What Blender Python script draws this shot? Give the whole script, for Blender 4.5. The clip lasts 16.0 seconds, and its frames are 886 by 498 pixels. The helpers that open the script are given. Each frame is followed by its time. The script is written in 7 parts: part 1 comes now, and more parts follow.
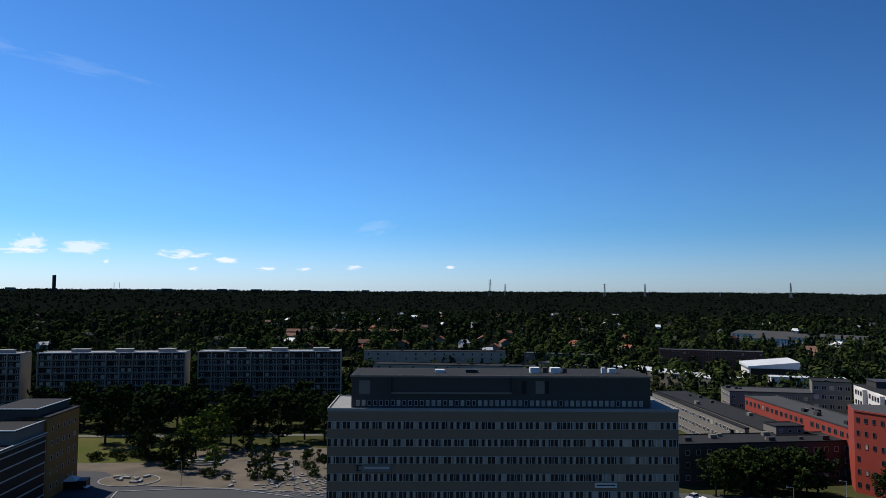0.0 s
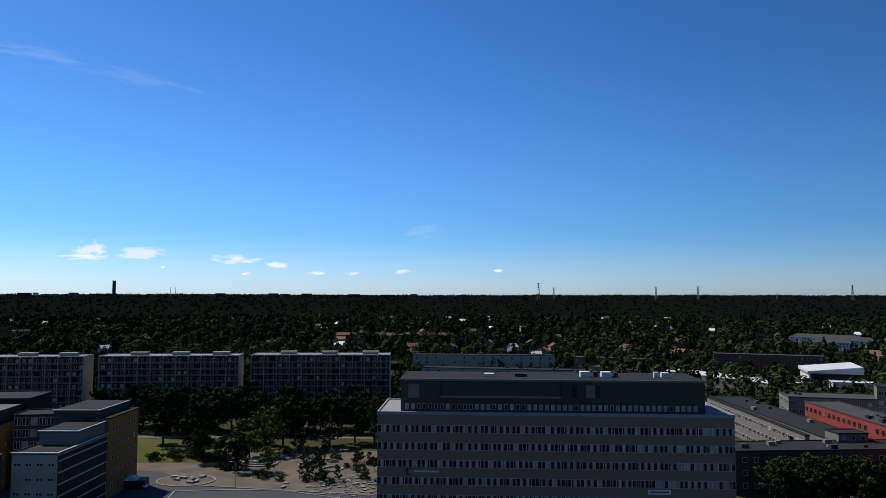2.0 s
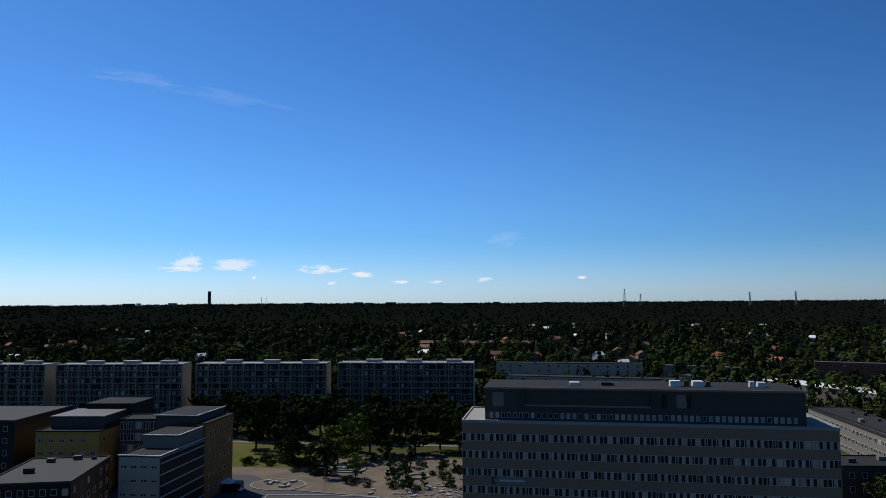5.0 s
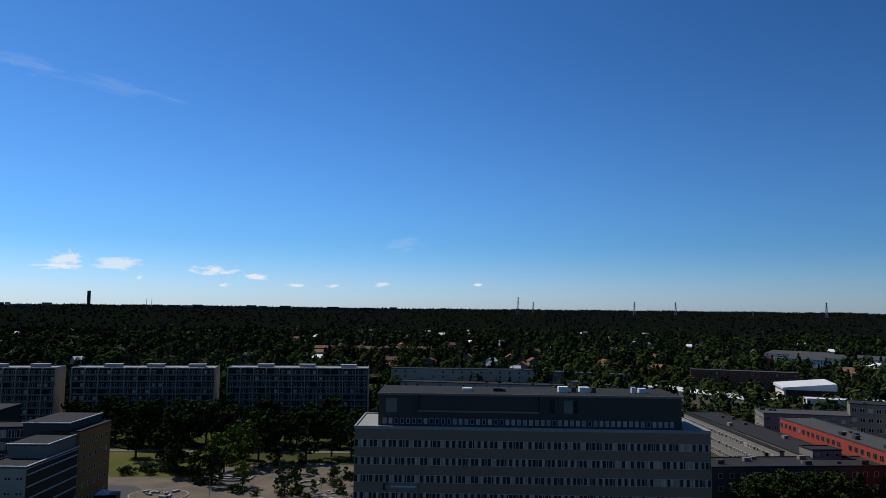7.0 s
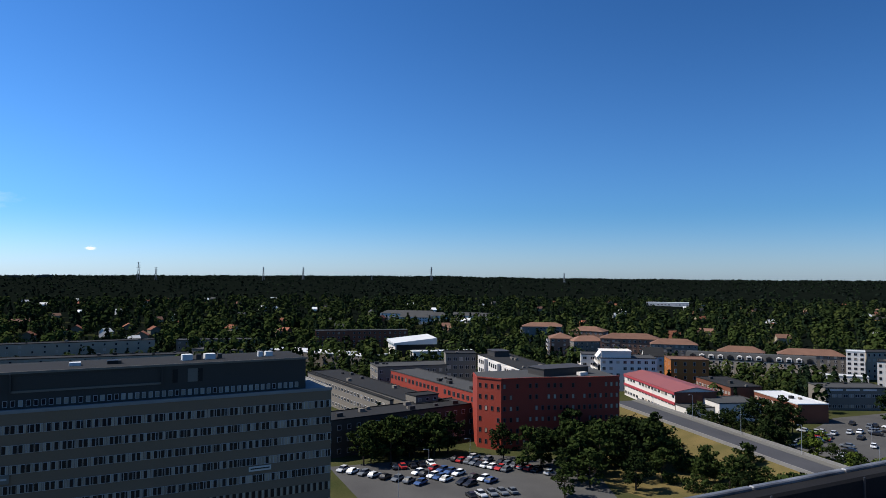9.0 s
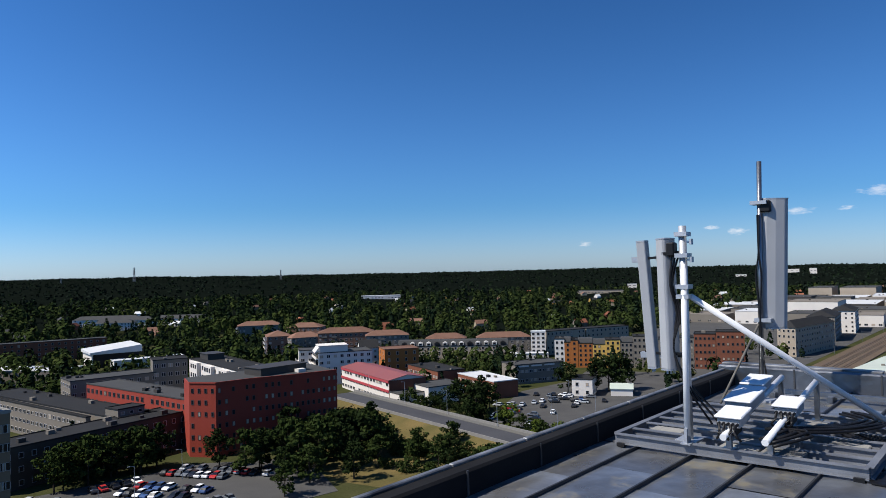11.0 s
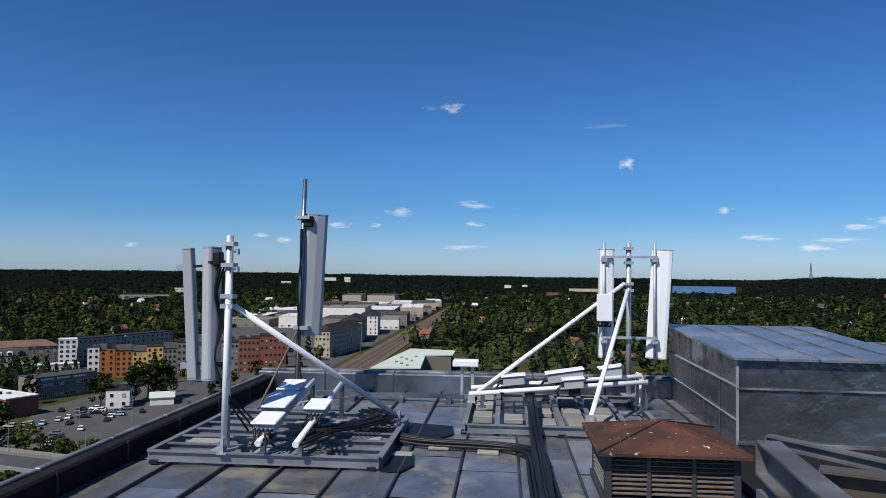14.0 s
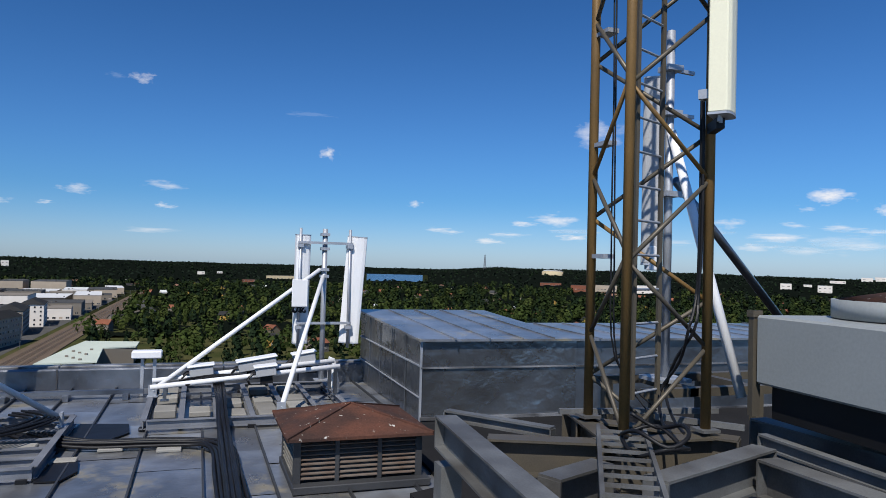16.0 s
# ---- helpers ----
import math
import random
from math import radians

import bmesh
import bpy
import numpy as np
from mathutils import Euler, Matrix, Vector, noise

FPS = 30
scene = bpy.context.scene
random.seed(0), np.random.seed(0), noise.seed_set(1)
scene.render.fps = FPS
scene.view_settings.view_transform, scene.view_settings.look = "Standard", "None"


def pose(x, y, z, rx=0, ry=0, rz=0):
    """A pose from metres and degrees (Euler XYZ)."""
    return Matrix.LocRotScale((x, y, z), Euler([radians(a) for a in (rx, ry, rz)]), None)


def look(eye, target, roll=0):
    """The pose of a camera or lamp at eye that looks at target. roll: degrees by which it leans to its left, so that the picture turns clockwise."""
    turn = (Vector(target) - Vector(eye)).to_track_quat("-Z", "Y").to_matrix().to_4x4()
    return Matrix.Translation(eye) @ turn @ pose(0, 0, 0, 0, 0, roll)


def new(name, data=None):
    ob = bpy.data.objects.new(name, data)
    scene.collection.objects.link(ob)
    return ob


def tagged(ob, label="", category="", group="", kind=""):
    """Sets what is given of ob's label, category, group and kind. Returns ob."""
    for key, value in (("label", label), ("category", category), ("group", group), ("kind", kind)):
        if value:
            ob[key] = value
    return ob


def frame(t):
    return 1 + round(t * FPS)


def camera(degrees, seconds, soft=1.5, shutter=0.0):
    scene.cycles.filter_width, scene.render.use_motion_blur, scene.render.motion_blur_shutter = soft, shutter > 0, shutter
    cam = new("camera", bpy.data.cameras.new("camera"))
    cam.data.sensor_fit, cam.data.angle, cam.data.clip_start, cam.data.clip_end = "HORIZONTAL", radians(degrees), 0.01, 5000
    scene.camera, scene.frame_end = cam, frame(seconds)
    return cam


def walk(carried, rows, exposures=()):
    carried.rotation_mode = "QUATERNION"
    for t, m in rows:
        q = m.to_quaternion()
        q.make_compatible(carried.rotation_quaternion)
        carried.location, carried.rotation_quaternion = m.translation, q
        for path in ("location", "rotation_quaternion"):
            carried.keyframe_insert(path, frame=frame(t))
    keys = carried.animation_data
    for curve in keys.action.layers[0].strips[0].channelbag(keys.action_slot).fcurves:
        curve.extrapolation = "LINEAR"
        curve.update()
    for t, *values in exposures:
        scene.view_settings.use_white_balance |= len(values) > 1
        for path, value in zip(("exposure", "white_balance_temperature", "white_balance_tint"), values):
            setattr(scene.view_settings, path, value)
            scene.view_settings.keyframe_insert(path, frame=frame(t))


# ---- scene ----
cam = camera(64.1, 16.0, soft=0.4)
# seconds, eye x y z, yaw, pitch, lean to the left
ROWS = [
    (0.0, -0.138, 0.159, 53.987, -0.031, 3.503, 0.416),
    (0.5, -0.149, 0.164, 53.982, 0.123, 3.618, 0.430),
    (1.0, -0.167, 0.179, 53.977, 0.959, 3.662, 0.429),
    (1.5, -0.181, 0.203, 53.974, 2.283, 3.714, 0.295),
    (2.0, -0.186, 0.227, 53.967, 3.833, 3.778, 0.202),
    (2.5, -0.187, 0.252, 53.959, 5.405, 3.831, 0.044),
    (3.0, -0.184, 0.268, 53.951, 7.015, 3.840, -0.062),
    (3.5, -0.183, 0.286, 53.956, 8.720, 3.980, -0.186),
    (4.0, -0.186, 0.302, 53.969, 10.146, 4.104, -0.290),
    (4.2, -0.186, 0.305, 53.975, 10.571, 4.163, -0.316),
    (6.3, -0.132, 0.310, 54.022, 8.587, 4.910, 0.199),
    (6.5, -0.124, 0.310, 54.023, 7.208, 4.988, 0.388),
    (7.0, -0.103, 0.302, 54.018, 2.239, 4.889, 0.755),
    (7.5, -0.064, 0.278, 53.998, -4.756, 4.365, 0.826),
    (8.0, -0.050, 0.245, 53.972, -12.550, 3.489, 0.690),
    (8.5, -0.051, 0.221, 53.945, -20.269, 2.728, 0.520),
    (9.0, -0.046, 0.181, 53.920, -27.125, 2.327, 0.258),
    (9.5, -0.043, 0.114, 53.910, -34.301, 2.124, -0.115),
    (10.0, -0.077, 0.106, 53.964, -41.266, 1.947, -0.617),
    (10.2, -0.071, 0.106, 53.969, -43.611, 1.879, -0.913),
    (12.3, 0.024, 0.086, 54.002, -60.584, 2.199, -0.554),
    (12.5, 0.031, 0.090, 54.010, -63.547, 2.276, -0.337),
    (13.0, 0.028, 0.097, 54.021, -70.969, 2.221, 0.030),
    (13.5, 0.035, 0.089, 54.031, -77.815, 2.065, 0.331),
    (14.0, 0.052, 0.079, 54.033, -85.024, 1.921, 0.589),
    (14.5, 0.083, 0.073, 54.021, -91.728, 1.772, 0.769),
    (15.0, 0.168, 0.064, 54.018, -97.846, 1.510, 1.025),
    (15.5, 0.225, 0.040, 54.014, -103.663, 1.282, 1.208),
    (16.0, 0.246, 0.014, 53.996, -109.092, 1.324, 1.506),
]
EXPOSURES = [(0.0, 0.14), (3.5, 0.02), (7.0, -0.08), (9.0, 0.41), (10.2, 0.46), (12.5, 0.47), (13.5, 0.36), (14.5, 0.31), (16.0, 0.31)]
walk(cam, [(t, pose(x, y, z, 90 + pitch, 0, yaw) @ pose(0, 0, 0, 0, 0, lean)) for t, x, y, z, yaw, pitch, lean in ROWS], EXPOSURES)

# ---- world and sun ----
SUN_YAW, SUN_UP = 57.0, 46.0
world = bpy.data.worlds.new("sky")
scene.world = world
world.use_nodes = True
wn = world.node_tree.nodes
sky = wn.new("ShaderNodeTexSky")
sky.sky_type = 'NISHITA'
sky.sun_disc = False
sky.sun_elevation = radians(SUN_UP)
sky.sun_rotation = radians(360 - SUN_YAW)
sky.altitude = 60
sky.air_density = 1.0
sky.dust_density = 0.3
sky.ozone_density = 3.0
wn["Background"].inputs[1].default_value = 0.064
tint = wn.new("ShaderNodeMix")
tint.data_type, tint.blend_type = 'RGBA', 'MULTIPLY'
tint.inputs[0].default_value = 1.0
way = wn.new("ShaderNodeTexCoord")
axes = wn.new("ShaderNodeSeparateXYZ")
world.node_tree.links.new(way.outputs["Generated"], axes.inputs[0])
haze = wn.new("ShaderNodeValToRGB")  # pale haze low down, deep blue above
haze.color_ramp.interpolation = 'EASE'
haze.color_ramp.elements[0].position, haze.color_ramp.elements[0].color = 0.0, (0.92, 1.26, 1.98, 1)
haze.color_ramp.elements[1].position, haze.color_ramp.elements[1].color = 0.42, (0.35, 0.83, 1.42, 1)
mid = haze.color_ramp.elements.new(0.10)
mid.color = (0.50, 1.02, 1.68, 1)
world.node_tree.links.new(axes.outputs[2], haze.inputs[0])
world.node_tree.links.new(haze.outputs[0], tint.inputs[7])
world.node_tree.links.new(sky.outputs[0], tint.inputs[6])
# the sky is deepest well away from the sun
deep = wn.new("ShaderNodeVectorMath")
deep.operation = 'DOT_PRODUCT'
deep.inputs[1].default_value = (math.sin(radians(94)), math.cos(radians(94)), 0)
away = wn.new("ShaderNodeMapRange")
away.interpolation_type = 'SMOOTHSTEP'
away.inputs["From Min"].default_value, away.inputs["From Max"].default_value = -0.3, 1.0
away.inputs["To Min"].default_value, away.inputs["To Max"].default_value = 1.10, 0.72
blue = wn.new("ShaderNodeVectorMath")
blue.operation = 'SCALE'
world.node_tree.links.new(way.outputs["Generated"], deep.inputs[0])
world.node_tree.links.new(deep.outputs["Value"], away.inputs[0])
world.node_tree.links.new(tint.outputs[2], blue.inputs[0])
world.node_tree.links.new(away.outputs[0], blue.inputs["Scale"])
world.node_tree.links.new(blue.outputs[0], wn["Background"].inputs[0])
sun_data = bpy.data.lights.new("sun", 'SUN')
sun_data.energy, sun_data.angle, sun_data.color = 5.0, radians(0.53), (1.0, 0.95, 0.88)
sun = new("sun", sun_data)
sun.matrix_world = look((-math.sin(radians(SUN_YAW)) * 60, math.cos(radians(SUN_YAW)) * 60, 54 + 74), (0, 0, 54))

# ---- materials ----
def material(name, color, rough=0.8, metal=0.0, vary=0.25, scale=3.0, bump=0.1, fine=40.0, second=None, spread=0.5, per_object=0.0, spec=0.3, stretch=(1, 1, 1)):
    """A surface with stains at one scale and grain at another, in metres."""
    m = bpy.data.materials.new(name)
    m.use_nodes = True
    nt = m.node_tree
    n, l = nt.nodes, nt.links
    b = n["Principled BSDF"]
    b.inputs["Metallic"].default_value = metal
    b.inputs["Specular IOR Level"].default_value = spec if rough < 0.8 else min(spec, 0.08)
    co = n.new("ShaderNodeTexCoord")
    mp = n.new("ShaderNodeMapping")
    mp.inputs["Scale"].default_value = stretch
    l.new(co.outputs["Object"], mp.inputs[0])
    n1 = n.new("ShaderNodeTexNoise")
    n1.inputs["Scale"].default_value = 1.0 / scale
    n1.inputs["Detail"].default_value = 6
    l.new(mp.outputs[0], n1.inputs["Vector"])
    n2 = n.new("ShaderNodeTexNoise")
    n2.inputs["Scale"].default_value = fine / scale
    n2.inputs["Detail"].default_value = 3
    l.new(mp.outputs[0], n2.inputs["Vector"])
    ramp = n.new("ShaderNodeValToRGB")
    c2 = second or tuple(max(0.0, c * (1 - vary)) for c in color)
    ramp.color_ramp.elements[0].position = 0.5 - spread / 2
    ramp.color_ramp.elements[1].position = 0.5 + spread / 2
    ramp.color_ramp.elements[0].color = (*c2, 1)
    ramp.color_ramp.elements[1].color = (*color, 1)
    l.new(n1.outputs["Fac"], ramp.inputs[0])
    mix = n.new("ShaderNodeMix")
    mix.data_type = 'RGBA'
    mix.blend_type = 'MULTIPLY'
    mix.inputs[0].default_value = 1.0
    r2 = n.new("ShaderNodeMapRange")
    r2.inputs["To Min"].default_value = 1 - vary * 0.8
    r2.inputs["To Max"].default_value = 1 + vary * 0.8
    l.new(n2.outputs["Fac"], r2.inputs[0])
    l.new(ramp.outputs[0], mix.inputs[6])
    l.new(r2.outputs[0], mix.inputs[7])
    out = mix.outputs[2]
    if per_object:
        oi = n.new("ShaderNodeObjectInfo")
        gi = n.new("ShaderNodeNewGeometry")
        add = n.new("ShaderNodeMath")
        add.operation = 'ADD'
        l.new(oi.outputs["Random"], add.inputs[0])
        l.new(gi.outputs["Random Per Island"], add.inputs[1])
        fr = n.new("ShaderNodeMath")
        fr.operation = 'FRACT'
        l.new(add.outputs[0], fr.inputs[0])
        r3 = n.new("ShaderNodeMapRange")
        r3.inputs["To Min"].default_value = 1 - per_object
        r3.inputs["To Max"].default_value = 1 + per_object
        l.new(fr.outputs[0], r3.inputs[0])
        mx = n.new("ShaderNodeMix")
        mx.data_type = 'RGBA'
        mx.blend_type = 'MULTIPLY'
        mx.inputs[0].default_value = 1.0
        l.new(out, mx.inputs[6])
        l.new(r3.outputs[0], mx.inputs[7])
        out = mx.outputs[2]
    l.new(out, b.inputs["Base Color"])
    rr = n.new("ShaderNodeMapRange")
    rr.inputs["To Min"].default_value = max(0.03, rough - 0.12)
    rr.inputs["To Max"].default_value = min(1.0, rough + 0.12)
    l.new(n1.outputs["Fac"], rr.inputs[0])
    l.new(rr.outputs[0], b.inputs["Roughness"])
    if bump:
        bp = n.new("ShaderNodeBump")
        bp.inputs["Strength"].default_value = bump
        bp.inputs["Distance"].default_value = 0.02 * scale
        l.new(n2.outputs["Fac"], bp.inputs["Height"])
        l.new(bp.outputs[0], b.inputs["Normal"])
    return m


M = {}
M["grass"] = material("dry_grass", (0.064, 0.060, 0.026), 0.95, vary=0.35, scale=22, bump=0.3, fine=30, second=(0.024, 0.032, 0.011), spec=0.0)
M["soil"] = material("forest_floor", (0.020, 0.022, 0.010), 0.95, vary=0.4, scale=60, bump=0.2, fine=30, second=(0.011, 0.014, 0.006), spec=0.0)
M["lawn"] = material("lawn", (0.056, 0.068, 0.019), 0.95, vary=0.3, scale=14, bump=0.2, second=(0.090, 0.079, 0.032), spec=0.0)
M["straw"] = material("sunburnt_grass", (0.140, 0.102, 0.042), 0.95, vary=0.4, scale=9, bump=0.3, second=(0.066, 0.062, 0.024), spec=0.0)
M["asphalt"] = material("asphalt", (0.060, 0.060, 0.064), 0.9, vary=0.25, scale=9, bump=0.1)
M["gravel"] = material("pale_gravel", (0.1170, 0.1140, 0.1040), 0.95, vary=0.25, scale=12, bump=0.15, second=(0.1116, 0.1055, 0.0910))
M["sand"] = material("plaza_sand", (0.1350, 0.1069, 0.0788), 0.95, vary=0.3, scale=8, bump=0.15, second=(0.0637, 0.0572, 0.0432))
M["concrete"] = material("concrete", (0.2499, 0.2439, 0.2321), 0.85, vary=0.2, scale=3, bump=0.1)
M["kerb"] = material("kerb_stone", (0.1980, 0.1896, 0.1752), 0.85, vary=0.2, scale=2, bump=0.1)
M["render_grey"] = material("grey_facade_panel", (0.2032, 0.1428, 0.0952), 0.8, vary=0.12, scale=14, bump=0.03, fine=50)
M["render_dark"] = material("dark_grey_sheet_cladding", (0.040, 0.035, 0.030), 0.6, vary=0.12, scale=10, bump=0.03)
M["render_white"] = material("white_render", (0.600, 0.558, 0.500), 0.85, vary=0.1, scale=9, bump=0.03)
M["render_pale"] = material("pale_grey_render", (0.170, 0.150, 0.124), 0.85, vary=0.12, scale=9, bump=0.03)
M["slab_conc"] = material("slab_block_concrete", (0.150, 0.128, 0.100), 0.85, vary=0.15, scale=10, bump=0.05)
# balcony back wall; the recess shade is put into its dark colour
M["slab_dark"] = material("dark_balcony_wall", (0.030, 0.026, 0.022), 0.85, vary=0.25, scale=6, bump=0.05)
M["slab_end"] = material("slab_block_end_wall", (0.300, 0.262, 0.205), 0.85, vary=0.12, scale=10, bump=0.05)
M["beige_wall"] = material("warm_grey_render", (0.33, 0.275, 0.21), 0.85, vary=0.15, scale=7, bump=0.03)
M["ochre"] = material("ochre_render", (0.34, 0.205, 0.055), 0.85, vary=0.12, scale=8, bump=0.03)
M["amber"] = material("amber_render", (0.27, 0.135, 0.045), 0.85, vary=0.15, scale=8, bump=0.03)
M["yellow"] = material("yellow_render", (0.510, 0.323, 0.085), 0.85, vary=0.12, scale=8, bump=0.03)
M["orange"] = material("orange_render", (0.336, 0.120, 0.036), 0.85, vary=0.12, scale=8, bump=0.03)
M["lot"] = material("worn_car_park_asphalt", (0.078, 0.076, 0.071), 0.9, vary=0.25, scale=10, bump=0.1, second=(0.052, 0.050, 0.048))
M["rosy"] = material("rosy_brick_render", (0.192, 0.108, 0.076), 0.9, vary=0.15, scale=6, bump=0.05)
M["cream_wall"] = material("cream_render", (0.400, 0.328, 0.208), 0.85, vary=0.1, scale=8, bump=0.03)
M["brick"] = material("red_brown_brick", (0.180, 0.068, 0.041), 0.9, vary=0.25, scale=5, bump=0.1, fine=60)
M["red"] = material("red_facade", (0.25, 0.034, 0.018), 0.75, vary=0.15, scale=6, bump=0.05, fine=40)
M["redtrim"] = material("red_painted_sheet", (0.357, 0.051, 0.060), 0.55, vary=0.15, scale=4, bump=0.03)
M["rose_roof"] = material("rose_red_sheet_roof", (0.2160, 0.0680, 0.0640), 0.6, vary=0.15, scale=6, bump=0.03)
M["tile"] = material("orange_clay_tile", (0.22, 0.086, 0.050), 0.85, vary=0.25, scale=3, bump=0.2, per_object=0.3)
M["tile_brown"] = material("brown_clay_tile", (0.178, 0.098, 0.068), 0.85, vary=0.25, scale=4, bump=0.2, per_object=0.2)
M["felt"] = material("dark_roof_felt", (0.0263, 0.0263, 0.0263), 0.9, vary=0.25, scale=8, bump=0.1)
M["felt_pale"] = material("pale_roof_felt", (0.0588, 0.0588, 0.0576), 0.9, vary=0.2, scale=8, bump=0.1)
M["white_roof"] = material("white_roof_sheet", (0.510, 0.510, 0.495), 0.6, vary=0.12, scale=12, bump=0.05)
M["verdigris"] = material("pale_green_copper_roof", (0.42, 0.46, 0.39), 0.7, vary=0.15, scale=14, bump=0.05)
M["house_wall"] = material("wooden_house_wall", (0.240, 0.200, 0.136), 0.85, vary=0.15, scale=4, bump=0.05, per_object=0.5)
M["glass"] = material("window_glass", (0.0125, 0.0150, 0.0190), 0.12, vary=0.3, scale=2, bump=0.0)
M["glass_pale"] = material("window_with_blind", (0.36, 0.29, 0.215), 0.4, vary=0.25, scale=1.5, bump=0.0, per_object=0.3)
M["winframe"] = material("pale_window_frame", (0.4095, 0.3900, 0.3705), 0.6, vary=0.1, scale=1, bump=0.0)
M["darkframe"] = material("dark_window_frame", (0.06, 0.06, 0.065), 0.6, vary=0.1, scale=1, bump=0.0)
M["black"] = material("black_rubber", (0.007, 0.007, 0.008), 0.5, spec=0.25, vary=0.2, scale=0.4, bump=0.05)
M["bark"] = material("bark", (0.049, 0.038, 0.028), 0.95, vary=0.3, scale=0.8, bump=0.4)
M["rail_bed"] = material("rusty_railway_ballast", (0.115, 0.085, 0.060), 0.95, vary=0.3, scale=6, bump=0.2)
M["steel_rail"] = material("railway_steel", (0.28, 0.22, 0.17), 0.45, 0.8, vary=0.2, scale=2, bump=0.0)
M["water"] = material("lake_water", (0.03, 0.065, 0.115), 0.28, vary=0.1, scale=60, bump=0.1)
M["pylon"] = material("galvanised_pylon_steel", (0.16, 0.17, 0.18), 0.6, 0.4, vary=0.1, scale=4, bump=0.0)
def leaves(name, c1, c2, each=0.18):
    m = material(name, c1, 0.65, vary=0.3, scale=7, bump=0.0, second=c2, per_object=each, spec=0.0)
    b = m.node_tree.nodes["Principled BSDF"]
    b.inputs["Roughness"].default_value = 1.0
    return m
M["leaf_dark"] = leaves("dark_leaves", (0.0235, 0.0345, 0.0110), (0.0102, 0.0165, 0.0063))
M["leaf_mid"] = leaves("green_leaves", (0.0390, 0.0530, 0.0145), (0.0180, 0.0285, 0.0085))
M["leaf_light"] = leaves("light_green_leaves", (0.0900, 0.1162, 0.0195), (0.0413, 0.0600, 0.0112))
# the bluish tone stands in for distance haze over the far woods
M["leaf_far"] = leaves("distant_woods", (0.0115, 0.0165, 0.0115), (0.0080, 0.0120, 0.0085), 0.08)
M["leaf_conifer"] = leaves("dark_needles", (0.0150, 0.0250, 0.0120), (0.0080, 0.0140, 0.0075), 0.12)
M["leaf_grove"] = leaves("olive_grove_leaves", (0.0510, 0.0620, 0.0170), (0.0260, 0.0360, 0.0110), 0.15)
# shade between the distant crowns is put into this near-black colour
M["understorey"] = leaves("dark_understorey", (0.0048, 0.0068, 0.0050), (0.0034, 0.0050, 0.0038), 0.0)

# ---- building blocks ----
class Solid:
    """Collects boxes, prisms and tubes into one mesh."""
    def __init__(self):
        self.v, self.f, self.m = [], [], []
    def add(self, verts, faces, mi=0):
        k = len(self.v)
        self.v += [tuple(p) for p in verts]
        self.f += [tuple(i + k for i in fc) for fc in faces]
        self.m += [mi] * len(faces)
        return self
    def box(self, x0, x1, y0, y1, z0, z1, mi=0):
        return self.add([(x0, y0, z0), (x1, y0, z0), (x1, y1, z0), (x0, y1, z0), (x0, y0, z1), (x1, y0, z1), (x1, y1, z1), (x0, y1, z1)],
                        [(3, 2, 1, 0), (4, 5, 6, 7), (0, 1, 5, 4), (1, 2, 6, 5), (2, 3, 7, 6), (3, 0, 4, 7)], mi)
    def inset(self, x0, x1, z0, z1, t, mi, frame_mi=1, deep=0.06):
        """A window pane set back in its frame, facing minus y."""
        o = [(x0, z0), (x1, z0), (x1, z1), (x0, z1)]
        i = [(x0 + t, z0 + t), (x1 - t, z0 + t), (x1 - t, z1 - t), (x0 + t, z1 - t)]
        vs = [(x, 0.04, z) for x, z in o] + [(x, -0.09, z) for x, z in o] + [(x, -0.09, z) for x, z in i] + [(x, -0.09 + deep, z) for x, z in i]
        k = [(j, (j + 1) % 4) for j in range(4)]
        self.add(vs, [(a + s, b + s, b + s + 4, a + s + 4) for s in (0, 4, 8) for a, b in k], frame_mi)
        return self.add(vs[12:], [(0, 1, 2, 3)], mi)
    def bar(self, p, q, w, h, mi=0, up=(0, 0, 1)):
        """A bar of width w and height h from p to q."""
        p, q = Vector(p), Vector(q)
        d = (q - p).normalized()
        s = d.cross(Vector(up))
        if s.length < 1e-4:
            s = d.cross(Vector((1, 0, 0)))
        s.normalize()
        u = s.cross(d)
        c = [(-w / 2, -h / 2), (w / 2, -h / 2), (w / 2, h / 2), (-w / 2, h / 2)]
        vs = [p + s * a + u * b for a, b in c] + [q + s * a + u * b for a, b in c]
        return self.add(vs, [(0, 1, 2, 3), (7, 6, 5, 4), (0, 4, 5, 1), (1, 5, 6, 2), (2, 6, 7, 3), (3, 7, 4, 0)], mi)
    def prism(self, poly, z0, z1, mi=0):
        n = len(poly)
        tops = z1 if isinstance(z1, (list, tuple)) else [z1] * n
        vs = [(x, y, z0) for x, y in poly] + [(x, y, t) for (x, y), t in zip(poly, tops)]
        fs = [tuple(range(n - 1, -1, -1)), tuple(range(n, 2 * n))] + [(i, (i + 1) % n, n + (i + 1) % n, n + i) for i in range(n)]
        return self.add(vs, fs, mi)
    def tube(self, p, q, r, r2=None, n=10, mi=0):
        p, q = Vector(p), Vector(q)
        r2 = r if r2 is None else r2
        d = (q - p).normalized()
        s = d.cross(Vector((0, 0, 1)))
        if s.length < 1e-3:
            s = Vector((1, 0, 0))
        s.normalize()
        u = d.cross(s)
        a = [(math.cos(2 * math.pi * i / n), math.sin(2 * math.pi * i / n)) for i in range(n)]
        vs = [p + (s * c + u * e) * r for c, e in a] + [q + (s * c + u * e) * r2 for c, e in a]
